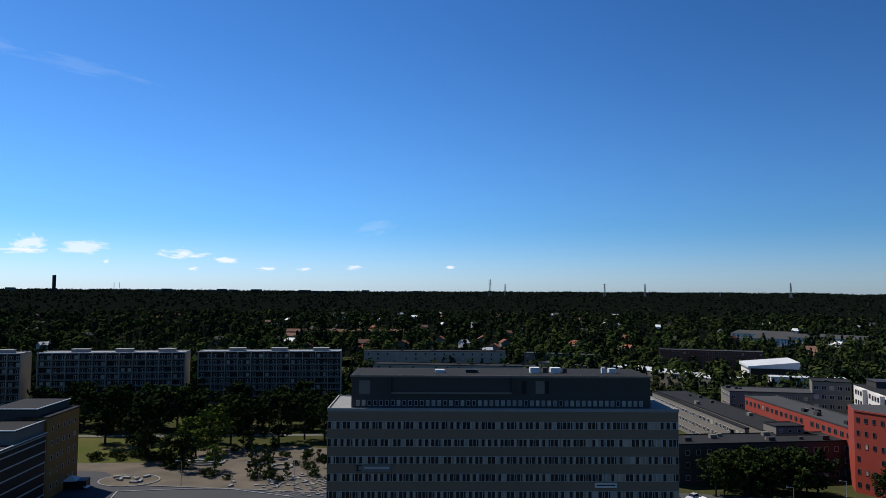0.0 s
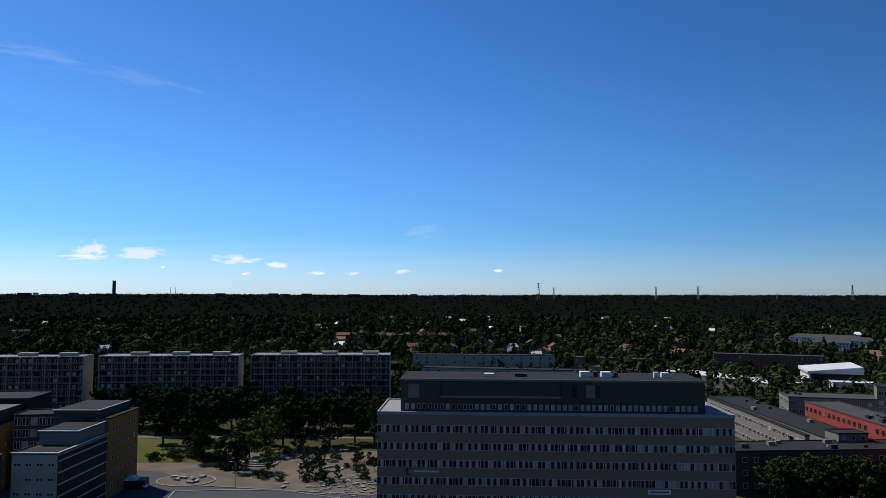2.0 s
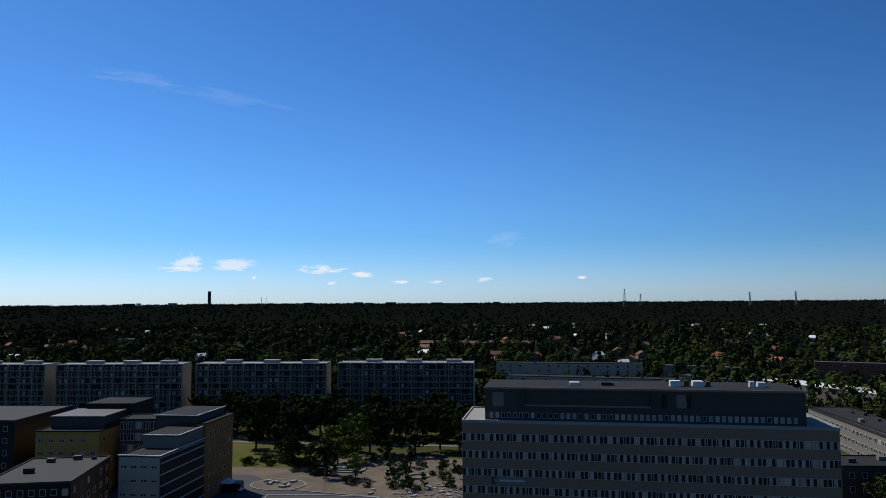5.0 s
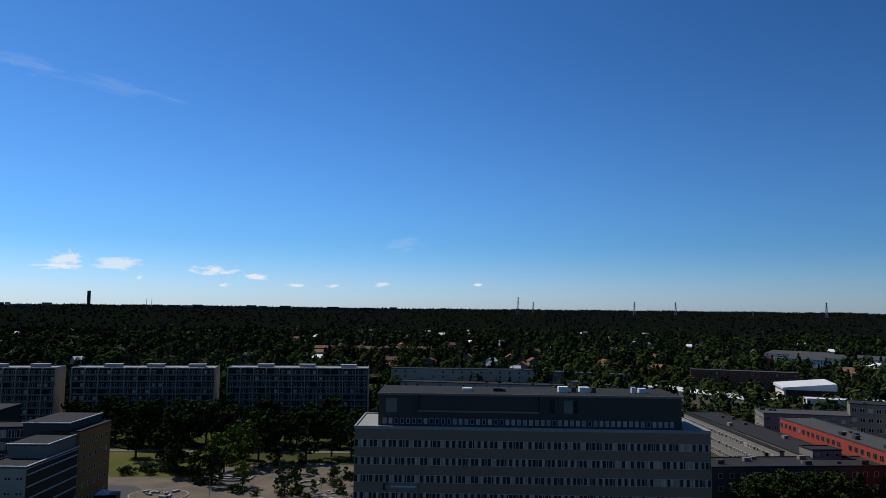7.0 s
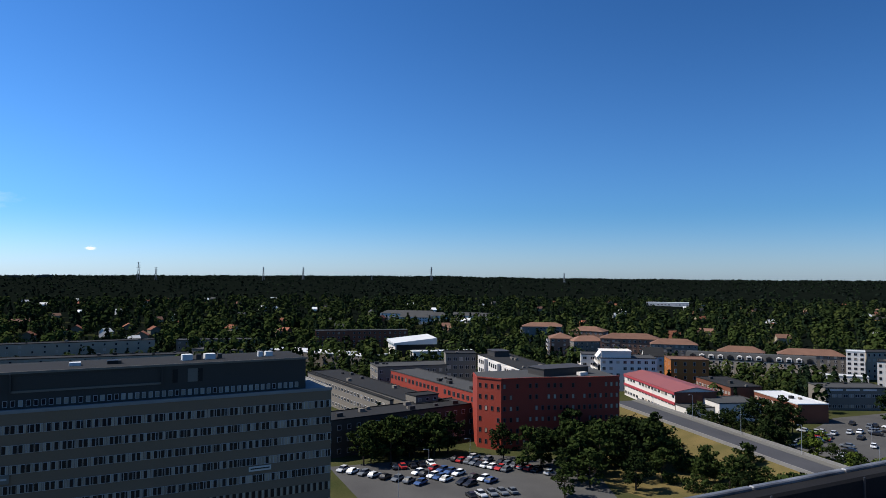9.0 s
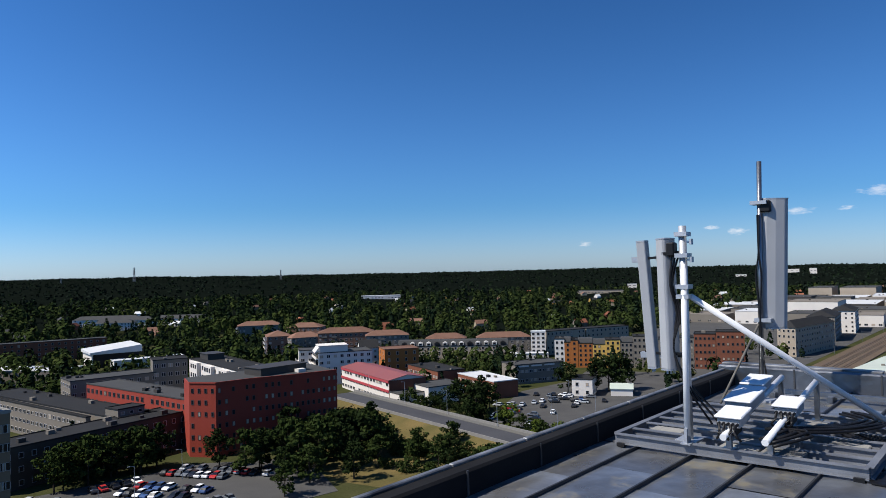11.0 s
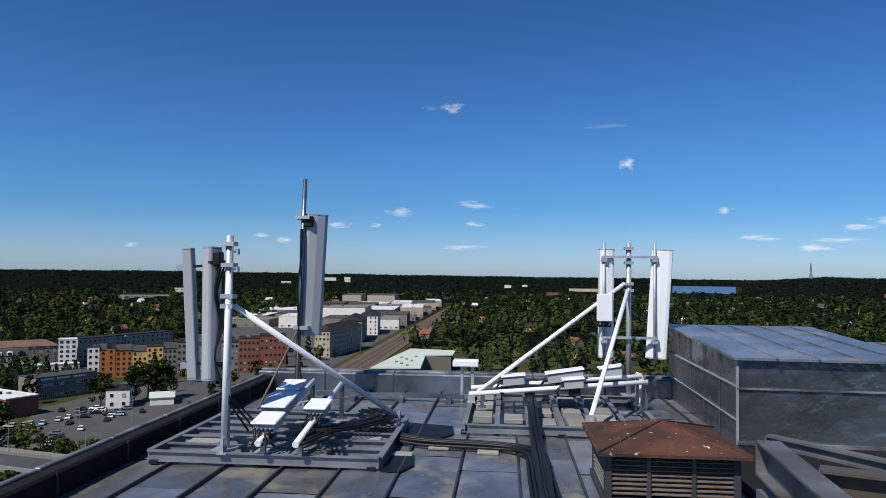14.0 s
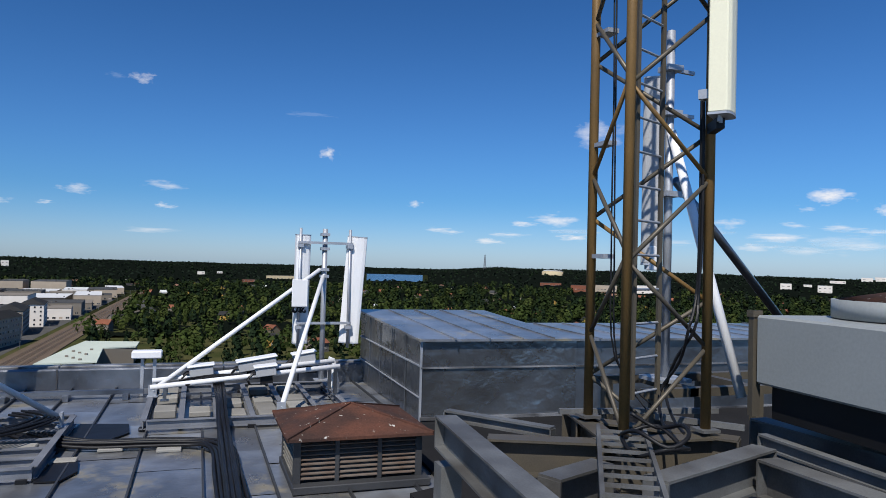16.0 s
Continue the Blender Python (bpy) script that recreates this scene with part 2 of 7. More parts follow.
        fs = [(i, (i + 1) % n, n + (i + 1) % n, n + i) for i in range(n)] + [tuple(range(n - 1, -1, -1)), tuple(range(n, 2 * n))]
        return self.add(vs, fs, mi)
    def path(self, pts, r, n=8, mi=0):
        """One bent tube through the points."""
        pts = [Vector(q) for q in pts]
        if len(pts) > 3:
            bent = []
            for k in range(len(pts) - 1):
                a, b, c, d = pts[max(k - 1, 0)], pts[k], pts[k + 1], pts[min(k + 2, len(pts) - 1)]
                for t in (0.0, 0.25, 0.5, 0.75):
                    bent.append(0.5 * (2 * b + (c - a) * t + (2 * a - 5 * b + 4 * c - d) * t * t + (3 * b - a - 3 * c + d) * t ** 3))
            pts = bent + [pts[-1]]
        vs = []
        for k, q in enumerate(pts):
            d = (pts[min(k + 1, len(pts) - 1)] - pts[max(k - 1, 0)]).normalized()
            s = d.cross(Vector((0.3, 0.2, 0.93))).normalized()
            u = d.cross(s)
            vs += [q + (s * math.cos(2 * math.pi * i / n) + u * math.sin(2 * math.pi * i / n)) * r for i in range(n)]
        m = len(pts)
        fs = [(k * n + i, k * n + (i + 1) % n, (k + 1) * n + (i + 1) % n, (k + 1) * n + i) for k in range(m - 1) for i in range(n)]
        return self.add(vs, fs + [tuple(range(n - 1, -1, -1)), tuple(range((m - 1) * n, m * n))], mi)
    def mesh(self, name, mats, bevel=0.0, smooth=False, weld=False):
        me = bpy.data.meshes.new(name)
        me.from_pydata(self.v, [], self.f)
        for m in (mats if isinstance(mats, (list, tuple)) else [mats]):
            me.materials.append(m)
        me.polygons.foreach_set("material_index", self.m)
        bm = bmesh.new()
        bm.from_mesh(me)
        if weld:
            bmesh.ops.remove_doubles(bm, verts=bm.verts, dist=0.001)
        bmesh.ops.recalc_face_normals(bm, faces=bm.faces)
        if bevel:
            bmesh.ops.bevel(bm, geom=bm.edges[:], offset=bevel, segments=1, affect='EDGES', clamp_overlap=True)
        bm.to_mesh(me)
        bm.free()
        if smooth:
            me.polygons.foreach_set("use_smooth", [len(p.vertices) == 4 for p in me.polygons])
        me.update()
        return me


def thing(name, label, category, m=None, group="", kind=""):
    ob = new(name)
    if m is not None:
        ob.matrix_world = m
    return tagged(ob, label, category, group, kind)


def part(name, solid, mat, parent, label="", bevel=0.0, smooth=False):
    me = solid if isinstance(solid, bpy.types.Mesh) else solid.mesh(name, mat, bevel, smooth)
    ob = new(name, me)
    ob.parent = parent
    if label:
        ob["label"] = label
    return ob


def single(name, solid, mat, label, category, m=None, kind="", group="", bevel=0.0, smooth=False):
    ob = new(name, solid if isinstance(solid, bpy.types.Mesh) else solid.mesh(name, mat, bevel, smooth))
    if m is not None:
        ob.matrix_world = m
    return tagged(ob, label, category, group, kind)


WINDOW_MESHES = {}
def window_mesh(w, h, pale=False, frame_key="winframe"):
    """A pane set back in a frame; local x across, y outwards is minus, z up from the sill."""
    key = (round(w, 2), round(h, 2), pale, frame_key)
    if key not in WINDOW_MESHES:
        s, t = Solid(), min(0.09, w * 0.1)
        if w > 1.3:
            s.inset(-w / 2, 0, 0, h, t, 0).inset(0, w / 2, 0, h, t, 0)
        else:
            s.inset(-w / 2, w / 2, 0, h, t, 0)
        WINDOW_MESHES[key] = s.mesh("window", [M["glass_pale"] if pale else M["glass"], M[frame_key]], weld=True)
    return WINDOW_MESHES[key]


def window_row(parent, p, q, z, n, w, h, pale_share=0.15, skip=0.0, frame_key="winframe", rng=random):
    """n windows spread along the wall from p to q (seen left to right from outside)."""
    p, q = Vector((*p, 0)), Vector((*q, 0))
    ang = math.atan2(q.y - p.y, q.x - p.x)
    for i in range(n):
        if rng.random() < skip:
            continue
        c = p.lerp(q, (i + 0.5) / n)
        ob = part("window", window_mesh(w, h, rng.random() < pale_share, frame_key), None, parent)
        ob.matrix_basis = Matrix.Translation((c.x, c.y, z)) @ Matrix.Rotation(ang, 4, 'Z')


def gable(w, d, z, rise, over=0.4, t=0.2):
    """A gable roof along x over a w by d house whose walls end at z."""
    s = Solid()
    o = over
    a = [(-o, -o, z - 0.1), (w + o, -o, z - 0.1), (w + o, d / 2, z + rise), (-o, d / 2, z + rise)]
    b = [(-o, d + o, z - 0.1), (w + o, d + o, z - 0.1), (w + o, d / 2, z + rise), (-o, d / 2, z + rise)]
    for quad in (a, b):
        s.add(quad + [(x, y, k + t) for x, y, k in quad], [(0, 1, 2, 3), (7, 6, 5, 4), (0, 4, 5, 1), (1, 5, 6, 2), (2, 6, 7, 3), (3, 7, 4, 0)])
    return s


def hip(w, d, z, rise, over=0.5):
    o, k = over, min(w, d) / 2
    s = Solid()
    if w >= d:
        r0, r1 = (k, d / 2, z + rise), (w - k, d / 2, z + rise)
        e = [(-o, -o, z), (w + o, -o, z), (w + o, d + o, z), (-o, d + o, z), r0, r1]
        s.add(e, [(0, 1, 5, 4), (1, 2, 5), (2, 3, 4, 5), (3, 0, 4), (3, 2, 1, 0)])
    else:
        r0, r1 = (w / 2, k, z + rise), (w / 2, d - k, z + rise)
        e = [(-o, -o, z), (w + o, -o, z), (w + o, d + o, z), (-o, d + o, z), r0, r1]
        s.add(e, [(0, 1, 4), (1, 2, 5, 4), (2, 3, 5), (3, 0, 4, 5), (3, 2, 1, 0)])
    return s


BR = random.Random(5)
FOOTPRINTS = []
def building(name, label, a, b, depth, h, floors, front=0, left=0, right=0, wall="render_grey", roof="felt", shape="flat", rise=2.5, size=(1.3, 1.5),
             base=0.0, category="building", pale=0.15, parapet=0.4, first=1.0, frame_key="winframe", vents=0, group="", skip=0.03):
    """A house block: a and b are its front corners, left to right as one looks at it; it reaches depth metres back."""
    a, b = Vector(a), Vector(b)
    w = (b - a).length
    ang = math.degrees(math.atan2(b.y - a.y, b.x - a.x))
    ob = thing(name, label, category, pose(a.x, a.y, base, 0, 0, ang), group)
    part("wall", Solid().box(0, w, 0, depth, -1 if base < 0.5 else 0, h), M[wall], ob)
    FOOTPRINTS.append((a.x, a.y, math.cos(radians(ang)), math.sin(radians(ang)), w, depth))
    if shape == "flat":
        s = Solid().box(-0.15, w + 0.15, -0.15, depth + 0.15, h, h + 0.12)
        for x0, x1, y0, y1 in ((-0.15, w + 0.15, -0.15, 0.15), (-0.15, w + 0.15, depth - 0.15, depth + 0.15), (-0.15, 0.15, 0.15, depth - 0.15), (w - 0.15, w + 0.15, 0.15, depth - 0.15)):
            s.box(x0, x1, y0, y1, h + 0.12, h + parapet)
        r = part("roof", s, M[roof], ob)
        for i in range(vents):
            x, y, k = BR.uniform(1.5, w - 2), BR.uniform(1.5, max(1.6, depth - 2)), BR.uniform(0.5, 1.1)
            part("roof_vent", Solid().box(x - k, x + k, y - k * .7, y + k * .7, h + 0.12, h + 0.12 + k * 1.1), M[BR.choice(("felt", "render_dark", "render_pale"))], r)
    elif shape == "gable":
        r = part("roof", gable(w, depth, h, rise), M[roof], ob)
        part("gable_wall", Solid().add([(0, 0, h), (0, depth, h), (0, depth / 2, h + rise), (w, 0, h), (w, depth, h), (w, depth / 2, h + rise)],
             [(0, 1, 2), (3, 5, 4), (0, 2, 5, 3), (1, 4, 5, 2), (0, 3, 4, 1)]), M[wall], ob)
    else:
        r = part("roof", hip(w, depth, h, rise), M[roof], ob)
    fh = (h - 0.4) / floors
    for k in range(floors):
        z = k * fh + first
        ww, wh = size[0], min(size[1], fh - 0.6)
        if front:
            window_row(ob, (0, -0.02), (w, -0.02), z, front, ww, wh, pale, skip, frame_key, BR)
        if left:
            window_row(ob, (-0.02, depth), (-0.02, 0), z, left, ww, wh, pale, skip, frame_key, BR)
        if right:
            window_row(ob, (w + 0.02, 0), (w + 0.02, depth), z, right, ww, wh, pale, skip, frame_key, BR)
    return ob

# ---- ground ----
def polar(r, yaw):
    return -r * math.sin(radians(yaw)), r * math.cos(radians(yaw))


def smooth(x):
    x = np.clip(x, 0.0, 1.0)
    return x * x * (3 - 2 * x)


def terrain(x, y):
    """Flat round the centre, rising to wooded ridges; a hollow with a lake."""
    r = np.hypot(x, y)
    yaw = np.degrees(np.arctan2(-x, y))
    ridge = 41.0 + 77.0 * np.interp(yaw, (-133, -118, -113.5, -109, -95, -82, -65, -52, -35, -27, -10, 8, 26, 40), (-.23, -.10, -.02, -.30, -.25, -.20, -.04, -.06, .02, .15, .13, .05, .08, .0)) + 1.2 * np.sin(yaw * 1.1)
    h = ridge * smooth((r - 900) / 3500.0)
    h = h + 16 * np.exp(-((yaw + 112) / 6.0) ** 2) * smooth((r - 1100) / 1200.0) * (1 - smooth((r - 2400) / 1200.0))
    h = h + 9 * np.exp(-((yaw + 128) / 9.0) ** 2) * smooth((r - 1000) / 1500.0)
    gap = np.exp(-((yaw + 105.4) / 2.7) ** 4) * smooth((r - 1200) / 900.0) * (1 - smooth((r - 4250) / 400.0))
    return h * (1 - gap) + gap * 2.0


def sheet(yaw0, yaw1, dyaw, radii, lift, name):
    ys = np.arange(yaw0, yaw1 + 1e-6, dyaw)
    R, Y = np.meshgrid(np.array(radii), np.radians(ys), indexing='ij')
    X, Yy = -R * np.sin(Y), R * np.cos(Y)
    Z = terrain(X, Yy) + lift(X, Yy)
    n, m = R.shape
    v = np.stack([X, Yy, Z], -1).reshape(-1, 3)
    i, j = np.meshgrid(np.arange(n - 1), np.arange(m - 1), indexing='ij')
    k = (i * m + j).ravel()
    f = np.stack([k, k + m, k + m + 1, k + 1], -1)
    me = bpy.data.meshes.new(name)
    me.from_pydata(v.tolist(), [], f.tolist())
    return me


me = sheet(-180, 180, 2.0, [0.5, 60, 150, 300, 500, 700, 900] + list(np.linspace(1000, 4900, 28)), lambda x, y: 0 * x - 0.02, "ground")
me.materials.append(M["grass"])
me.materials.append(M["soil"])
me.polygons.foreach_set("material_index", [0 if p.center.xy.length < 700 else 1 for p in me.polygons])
tagged(new("ground", me), "dry summer grass and bare soil of the suburb", "ground", kind="structure")


def patch(name, poly, mat, label, z=0.04, category="ground", thick=0.3):
    return single(name, Solid().prism(poly, z - thick, z), M[mat], label, category, kind="structure")


patch("pavement_plaza", [(-128, 188), (-34, 184), (-22, 200), (-24, 245), (-60, 252), (-128, 222)], "sand", "dry sandy plaza with worn paving", 0.05)
patch("road_plaza", [(-150, 170), (-95, 170), (-84, 188), (-24, 182), (-24, 192), (-84, 199), (-100, 214), (-130, 216)], "asphalt", "grey asphalt street along the plaza", 0.10)
patch("lawn_park", [(-150, 222), (-90, 226), (-84, 262), (-150, 262)], "lawn", "sunlit park lawn going yellow", 0.07)
patch("path_park", [(-150, 262), (-30, 270), (-30, 273), (-150, 265.5)], "gravel", "pale gravel park path", 0.09)
patch("car_park_office", [(60, 146), (64, 196), (112, 188), (134, 168), (118, 136)], "lot", "asphalt car park beside the offices", 0.06)
patch("car_park_shops", [(200, 120), (205, 156), (262, 178), (300, 174), (335, 185), (350, 130), (300, 120)], "lot", "pale worn asphalt car park", 0.06)
patch("verge", [(128, 120), (120, 160), (150, 196), (178, 200), (160, 112)], "straw", "sunburnt grass bank below the road", 0.05)

# raised road with its parapet walls
RA, RB = Vector((188, 214)), Vector((160, 92))
road = thing("road_viaduct", "raised asphalt road with pale concrete parapets", "road", kind="structure")
dirn = (RB - RA).normalized()
nrm = Vector((-dirn.y, dirn.x))
def strip(p, q, off0, off1, z0, z1):
    d = (q - p).normalized()
    n = Vector((-d.y, d.x))
    return Solid().prism([tuple(p + n * off0), tuple(p + n * off1), tuple(q + n * off1), tuple(q + n * off0)], z0, z1)
part("carriageway", strip(RA, RB, -6, 6, -0.3, 6.6), M["asphalt"], road)
part("parapet_wall", strip(RA, RB, 6, 6.4, 5.5, 7.5), M["kerb"], road)
part("parapet_wall", strip(RA, RB, -6.4, -6, 5.5, 7.3), M["kerb"], road)
part("pavement", strip(RA, RB, 3.8, 6, 6.6, 6.75), M["gravel"], road)

bank = Solid()
for i in range(12):
    p, q = RA.lerp(RB, i / 12), RA.lerp(RB, (i + 1) / 12)
    w0, w1 = 15 + 4 * math.sin(i * 1.3), 15 + 4 * math.sin((i + 1) * 1.3)
    rows4 = [(p - nrm * 6.5, 6.4), (q - nrm * 6.5, 6.4), (q - nrm * (6.5 + w1 * .5), 4.0), (p - nrm * (6.5 + w0 * .5), 4.0), (q - nrm * (6.5 + w1), .0), (p - nrm * (6.5 + w0), .0), (p - nrm * 6.5, -.2), (q - nrm * 6.5, -.2)]
    bank.add([(v.x, v.y, z) for v, z in rows4], [(0, 1, 2, 3), (3, 2, 4, 5), (5, 4, 7, 6), (6, 7, 1, 0), (0, 3, 5, 6), (1, 7, 4, 2)])
single("road_bank", bank, M["straw"], "sunburnt grass bank sloping down from the raised road", "bank", kind="structure")

# ---- office block opposite ----
OA, OB = Vector((-22.2, 139.2)), Vector((46.4, 140.8))
oang = math.degrees(math.atan2(OB.y - OA.y, OB.x - OA.x))
office = thing("office_block", "grey panelled office block with rows of slim windows", "office building", pose(OA.x, OA.y, 0, 0, 0, oang))
OW, OD, OH = (OB - OA).length, 17.5, 31.4
part("wall", Solid().box(0, OW, 0, OD, -1, OH - 0.6), M["render_grey"], office)
s = Solid().box(-0.1, OW + 0.1, -0.1, OD + 0.1, OH - 0.6, OH - 0.25)
for q in ((-0.1, OW + .1, -0.1, .2), (-0.1, OW + .1, OD - .2, OD + .1), (-0.1, .2, .2, OD - .2), (OW - .2, OW + .1, .2, OD - .2)):
    s.box(*q, OH - 0.25, OH)
part("roof", s, M["concrete"], office, "pale concrete roof terrace")
pent = part("upper_storey", Solid().box(4.3, OW - 4.8, 2.2, OD - 1.5, OH - 0.25, 37.2), M["render_dark"], office, "dark grey sheet-clad plant storey")
s = Solid().box(4.1, OW - 4.6, 2.0, OD - 1.3, 37.2, 37.5)
part("upper_roof", s, M["felt"], pent)
part("recess", Solid().box(12.2, 36, 2.13, 2.2, 34.2, 36.6), M["render_dark"], pent)
part("roof_edge", Solid().box(4.0, OW - 4.5, 1.9, 2.05, 37.15, 37.55), M["render_pale"], pent, "pale sheet roof edge")
for x in (12.0, 36.2):
    part("recess_side", Solid().box(x - .15, x + .15, 1.6, 2.2, 33.9, 37.2), M["render_dark"], pent)
part("recess_rail", Solid().box(12.0, 36.2, 1.9, 2.14, 33.9, 34.25), M["render_pale"], pent)
for x in (5.2, 37.5, 40.2, 42.0):
    part("louvre", Solid().box(x + .6, x + (2.8 if x in (5.2, 40.2) else 1.5), 2.1, 2.2, 34.0 if x > 6 else 33.8, 36.5), M["render_pale"] if x in (5.2, 40.2) else M["black"], pent)
OR = random.Random(11)
PER = 56
def twin_window(flip, dull):
    """A slim dark pane beside a pale one, in one frame."""
    key = ("twin", flip, dull)
    if key not in WINDOW_MESHES:
        s = Solid()
        b = 0.16 if not flip else -0.16
        s.inset(-0.56, b, 0, 1.45, 0.05, 0 if not flip else 1, 2).inset(b, 0.56, 0, 1.45, 0.05, 1 if not flip else 0, 2, 0.03)
        WINDOW_MESHES[key] = s.mesh("window", [M["glass_pale"] if dull == 2 else M["glass"], M["glass"] if dull == 1 else M["glass_pale"], M["winframe"]], weld=True)
    return WINDOW_MESHES[key]
for k in range(9):
    z = OH - 3.0 - 1.55 - k * 3.32 + 0.55
    rest = Solid()
    for i in range(PER):
        x = OW * (i + 0.5) / PER
        dull = OR.choice((0, 0, 0, 0, 0, 1, 1, 2 if i > 40 else 0))
        if k < 5:
            part("window", twin_window(OR.random() < 0.5, dull), None, office).matrix_basis = Matrix.Translation((x, -0.02, z))
        else:
            rest.box(x - 0.56, x + 0.04, -0.04, 0.03, z + .05, z + 1.6, 0).box(x + 0.04, x + 0.5, -0.07, 0.03, z + .05, z + 1.6, 1)
    if k >= 5:
        tagged(part("window_band", rest, [M["glass"], M["glass_pale"]], office), kind="stuff")
for i in range(50):
    ob = part("window", window_mesh(0.7, 1.1, OR.random() < 0.75), None, pent)
    ob.matrix_basis = Matrix.Translation((5 + 57.5 * (i + 0.5) / 50, 2.18, OH + 0.15))
for i in range(7):
    window_row(office, (-0.02, OD), (-0.02, 0), OH - 4.5 - i * 3.32 + 0.5, 6, 1.2, 1.5, 0.2, rng=OR)

def slabs():
    rows = (((-110.9, 325.3), (-47.3, 332.5)), ((-176.1, 311.5), (-115.7, 321.6)), ((-239.9, 298.0), (-182.2, 309.2)), ((-313.4, 290.5), (-245.4, 297.5)))
    for a, b in rows:
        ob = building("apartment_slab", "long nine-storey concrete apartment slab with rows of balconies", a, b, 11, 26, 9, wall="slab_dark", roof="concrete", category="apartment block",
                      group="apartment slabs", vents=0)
        w = (Vector(b) - Vector(a)).length
        part("end_wall", Solid().box(w, w + 0.25, -1.3, 11.1, -1, 26.2), M["slab_end"], ob, "pale concrete end wall")
        part("end_wall", Solid().box(-0.25, 0, -1.3, 11.1, -1, 26.2), M["slab_end"], ob, "pale concrete end wall")
        # white strip that puts the sunlit glint of the roof edge into colour
        part("roof_edge", Solid().box(-.3, w + .3, -1.5, -1.2, 26.1, 26.45), M["white_roof"], ob, "pale sheet roof edge")
        n = 22
        for k in range(9):
            z = k * 2.86
            part("balcony_slab", Solid().box(0, w, -1.3, 0, z - 0.12, z + 0.08).box(0, w, -1.3, -1.22, z + 0.08, z + 0.62), M["slab_conc"], ob)
            window_row(ob, (0, -0.02), (w, -0.02), z + 0.55, n, 1.5, 1.6, 0.14, 0.1, rng=BR)
        for i in range(0, n + 1, 2):
            x = w * i / n
            part("balcony_divider", Solid().box(x - 0.12, x + 0.12, -1.4, 0, 0, 25.9), M["slab_end"], ob)
        for i in range(3):
            x = w * (0.2 + 0.3 * i)
            part("stair_head", Solid().box(x, x + 7, 3, 7, 26.1, 27.4).box(x - .3, x + 7.3, 2.7, 7.3, 27.4, 27.6), M["concrete"], ob)
slabs()

# ---- the town ----
W = building
W("row_building", "long low grey flats behind the offices", (-54, 492), (44, 494), 12, 13, 4, 15, wall="beige_wall", roof="felt", vents=4, category="apartment block", pale=.3)
W("row_building", "low grey flats with roof stair heads", (-40, 415), (53, 405), 12, 12, 4, 14, wall="beige_wall", roof="felt", vents=6, category="apartment block", pale=.3)
for x0, y0, n in ((-186, 850, 9), (-110, 858, 8)):
    for i in range(n):
        W("terraced_house", "brick terraced house with brown tile roof", (x0 + i * 8, y0), (x0 + i * 8 + 7.6, y0), 9, 6, 2, 2, wall="brick", roof="tile_brown", shape="gable", rise=3, category="house", group="terraced houses")
W("low_block", "low grey block with flat roof", (64, 474), (98, 442), 14, 8, 2, 10, wall="render_pale", roof="felt_pale", category="building", vents=3)
W("low_block", "low block with white flat roof and roof lights", (106, 452), (150, 384), 18, 8, 2, 16, wall="render_pale", roof="white_roof", category="building", vents=6)
W("low_block", "low pale block with flat roof", (60, 520), (110, 505), 12, 10, 3, 12, wall="render_pale", roof="felt_pale", category="building", vents=3)
# courtyard building: three wings
W("courtyard_wing", "low dark-roofed wing with pale window bands", (95, 316), (102, 219), 13, 11, 3, 0, wall="render_pale", roof="felt", category="building", vents=6, right=0)
W("courtyard_wing", "low front wing with dark flat roof", (62, 204), (121, 212), 13, 11, 3, 18, wall="render_dark", roof="felt", category="building", vents=8)
ob = W("courtyard_wing", "dark-roofed wing with pale balustrade bands", (93, 316), (98, 232), 1.4, 10.6, 3, 26, wall="render_pale", roof="felt", category="building", size=(2.0, 1.3), pale=.1)
W("plant_room", "small pale plant room on the flat roof", (103, 221), (112, 222), 7, 2.2, 1, 3, wall="render_pale", roof="felt", base=11.1, size=(1.2, 1.0), first=.5)
# red block
red = thing("red_office", "red-clad office block with a folded front and slim dark windows", "office building")
FOLD = [(113.9, 198.2), (118.2, 190.6), (129.0, 188.6), (142.0, 183.6), (156.5, 179.8), (163, 200), (140, 207), (119, 210)]
part("wall", Solid().prism(FOLD, -1, 22), M["red"], red)
part("roof", Solid().prism([(138 + (x - 138) * .985, 194 + (y - 194) * .985) for x, y in FOLD], 22, 22.15), M["felt_pale"], red)
part("coping", Solid().bar((*FOLD[0], 22.2), (*FOLD[1], 22.2), .4, .4).bar((*FOLD[1], 22.2), (*FOLD[2], 22.2), .4, .4).bar((*FOLD[2], 22.2), (*FOLD[3], 22.2), .4, .4).bar((*FOLD[3], 22.2), (*FOLD[4], 22.2), .4, .4), M["red"], red)
for k in range(6):
    for i, n in ((0, 4), (1, 5), (2, 7), (3, 8)):
        window_row(red, FOLD[i], FOLD[i + 1], 1.6 + k * 3.5, n, .85, 1.4, .3, .15, "darkframe", BR)
part("roof_house", Solid().box(134, 152, 190, 199, 22.15, 24.4).box(133.7, 152.3, 189.7, 199.3, 24.4, 24.6), M["render_dark"], red)
part("roof_house", Solid().box(146, 149, 186.5, 188.5, 22.15, 23.2), M["render_white"], red)
FOOTPRINTS.append((113, 180, 1, 0, 50, 30))
W("red_wing", "low red wing with dark window openings", (116.8, 275.8), (119.6, 206), 12, 15, 4, 22, wall="red", roof="felt_pale", category="office building", vents=6, size=(1.6, 1.6), pale=.05, frame_key="darkframe")
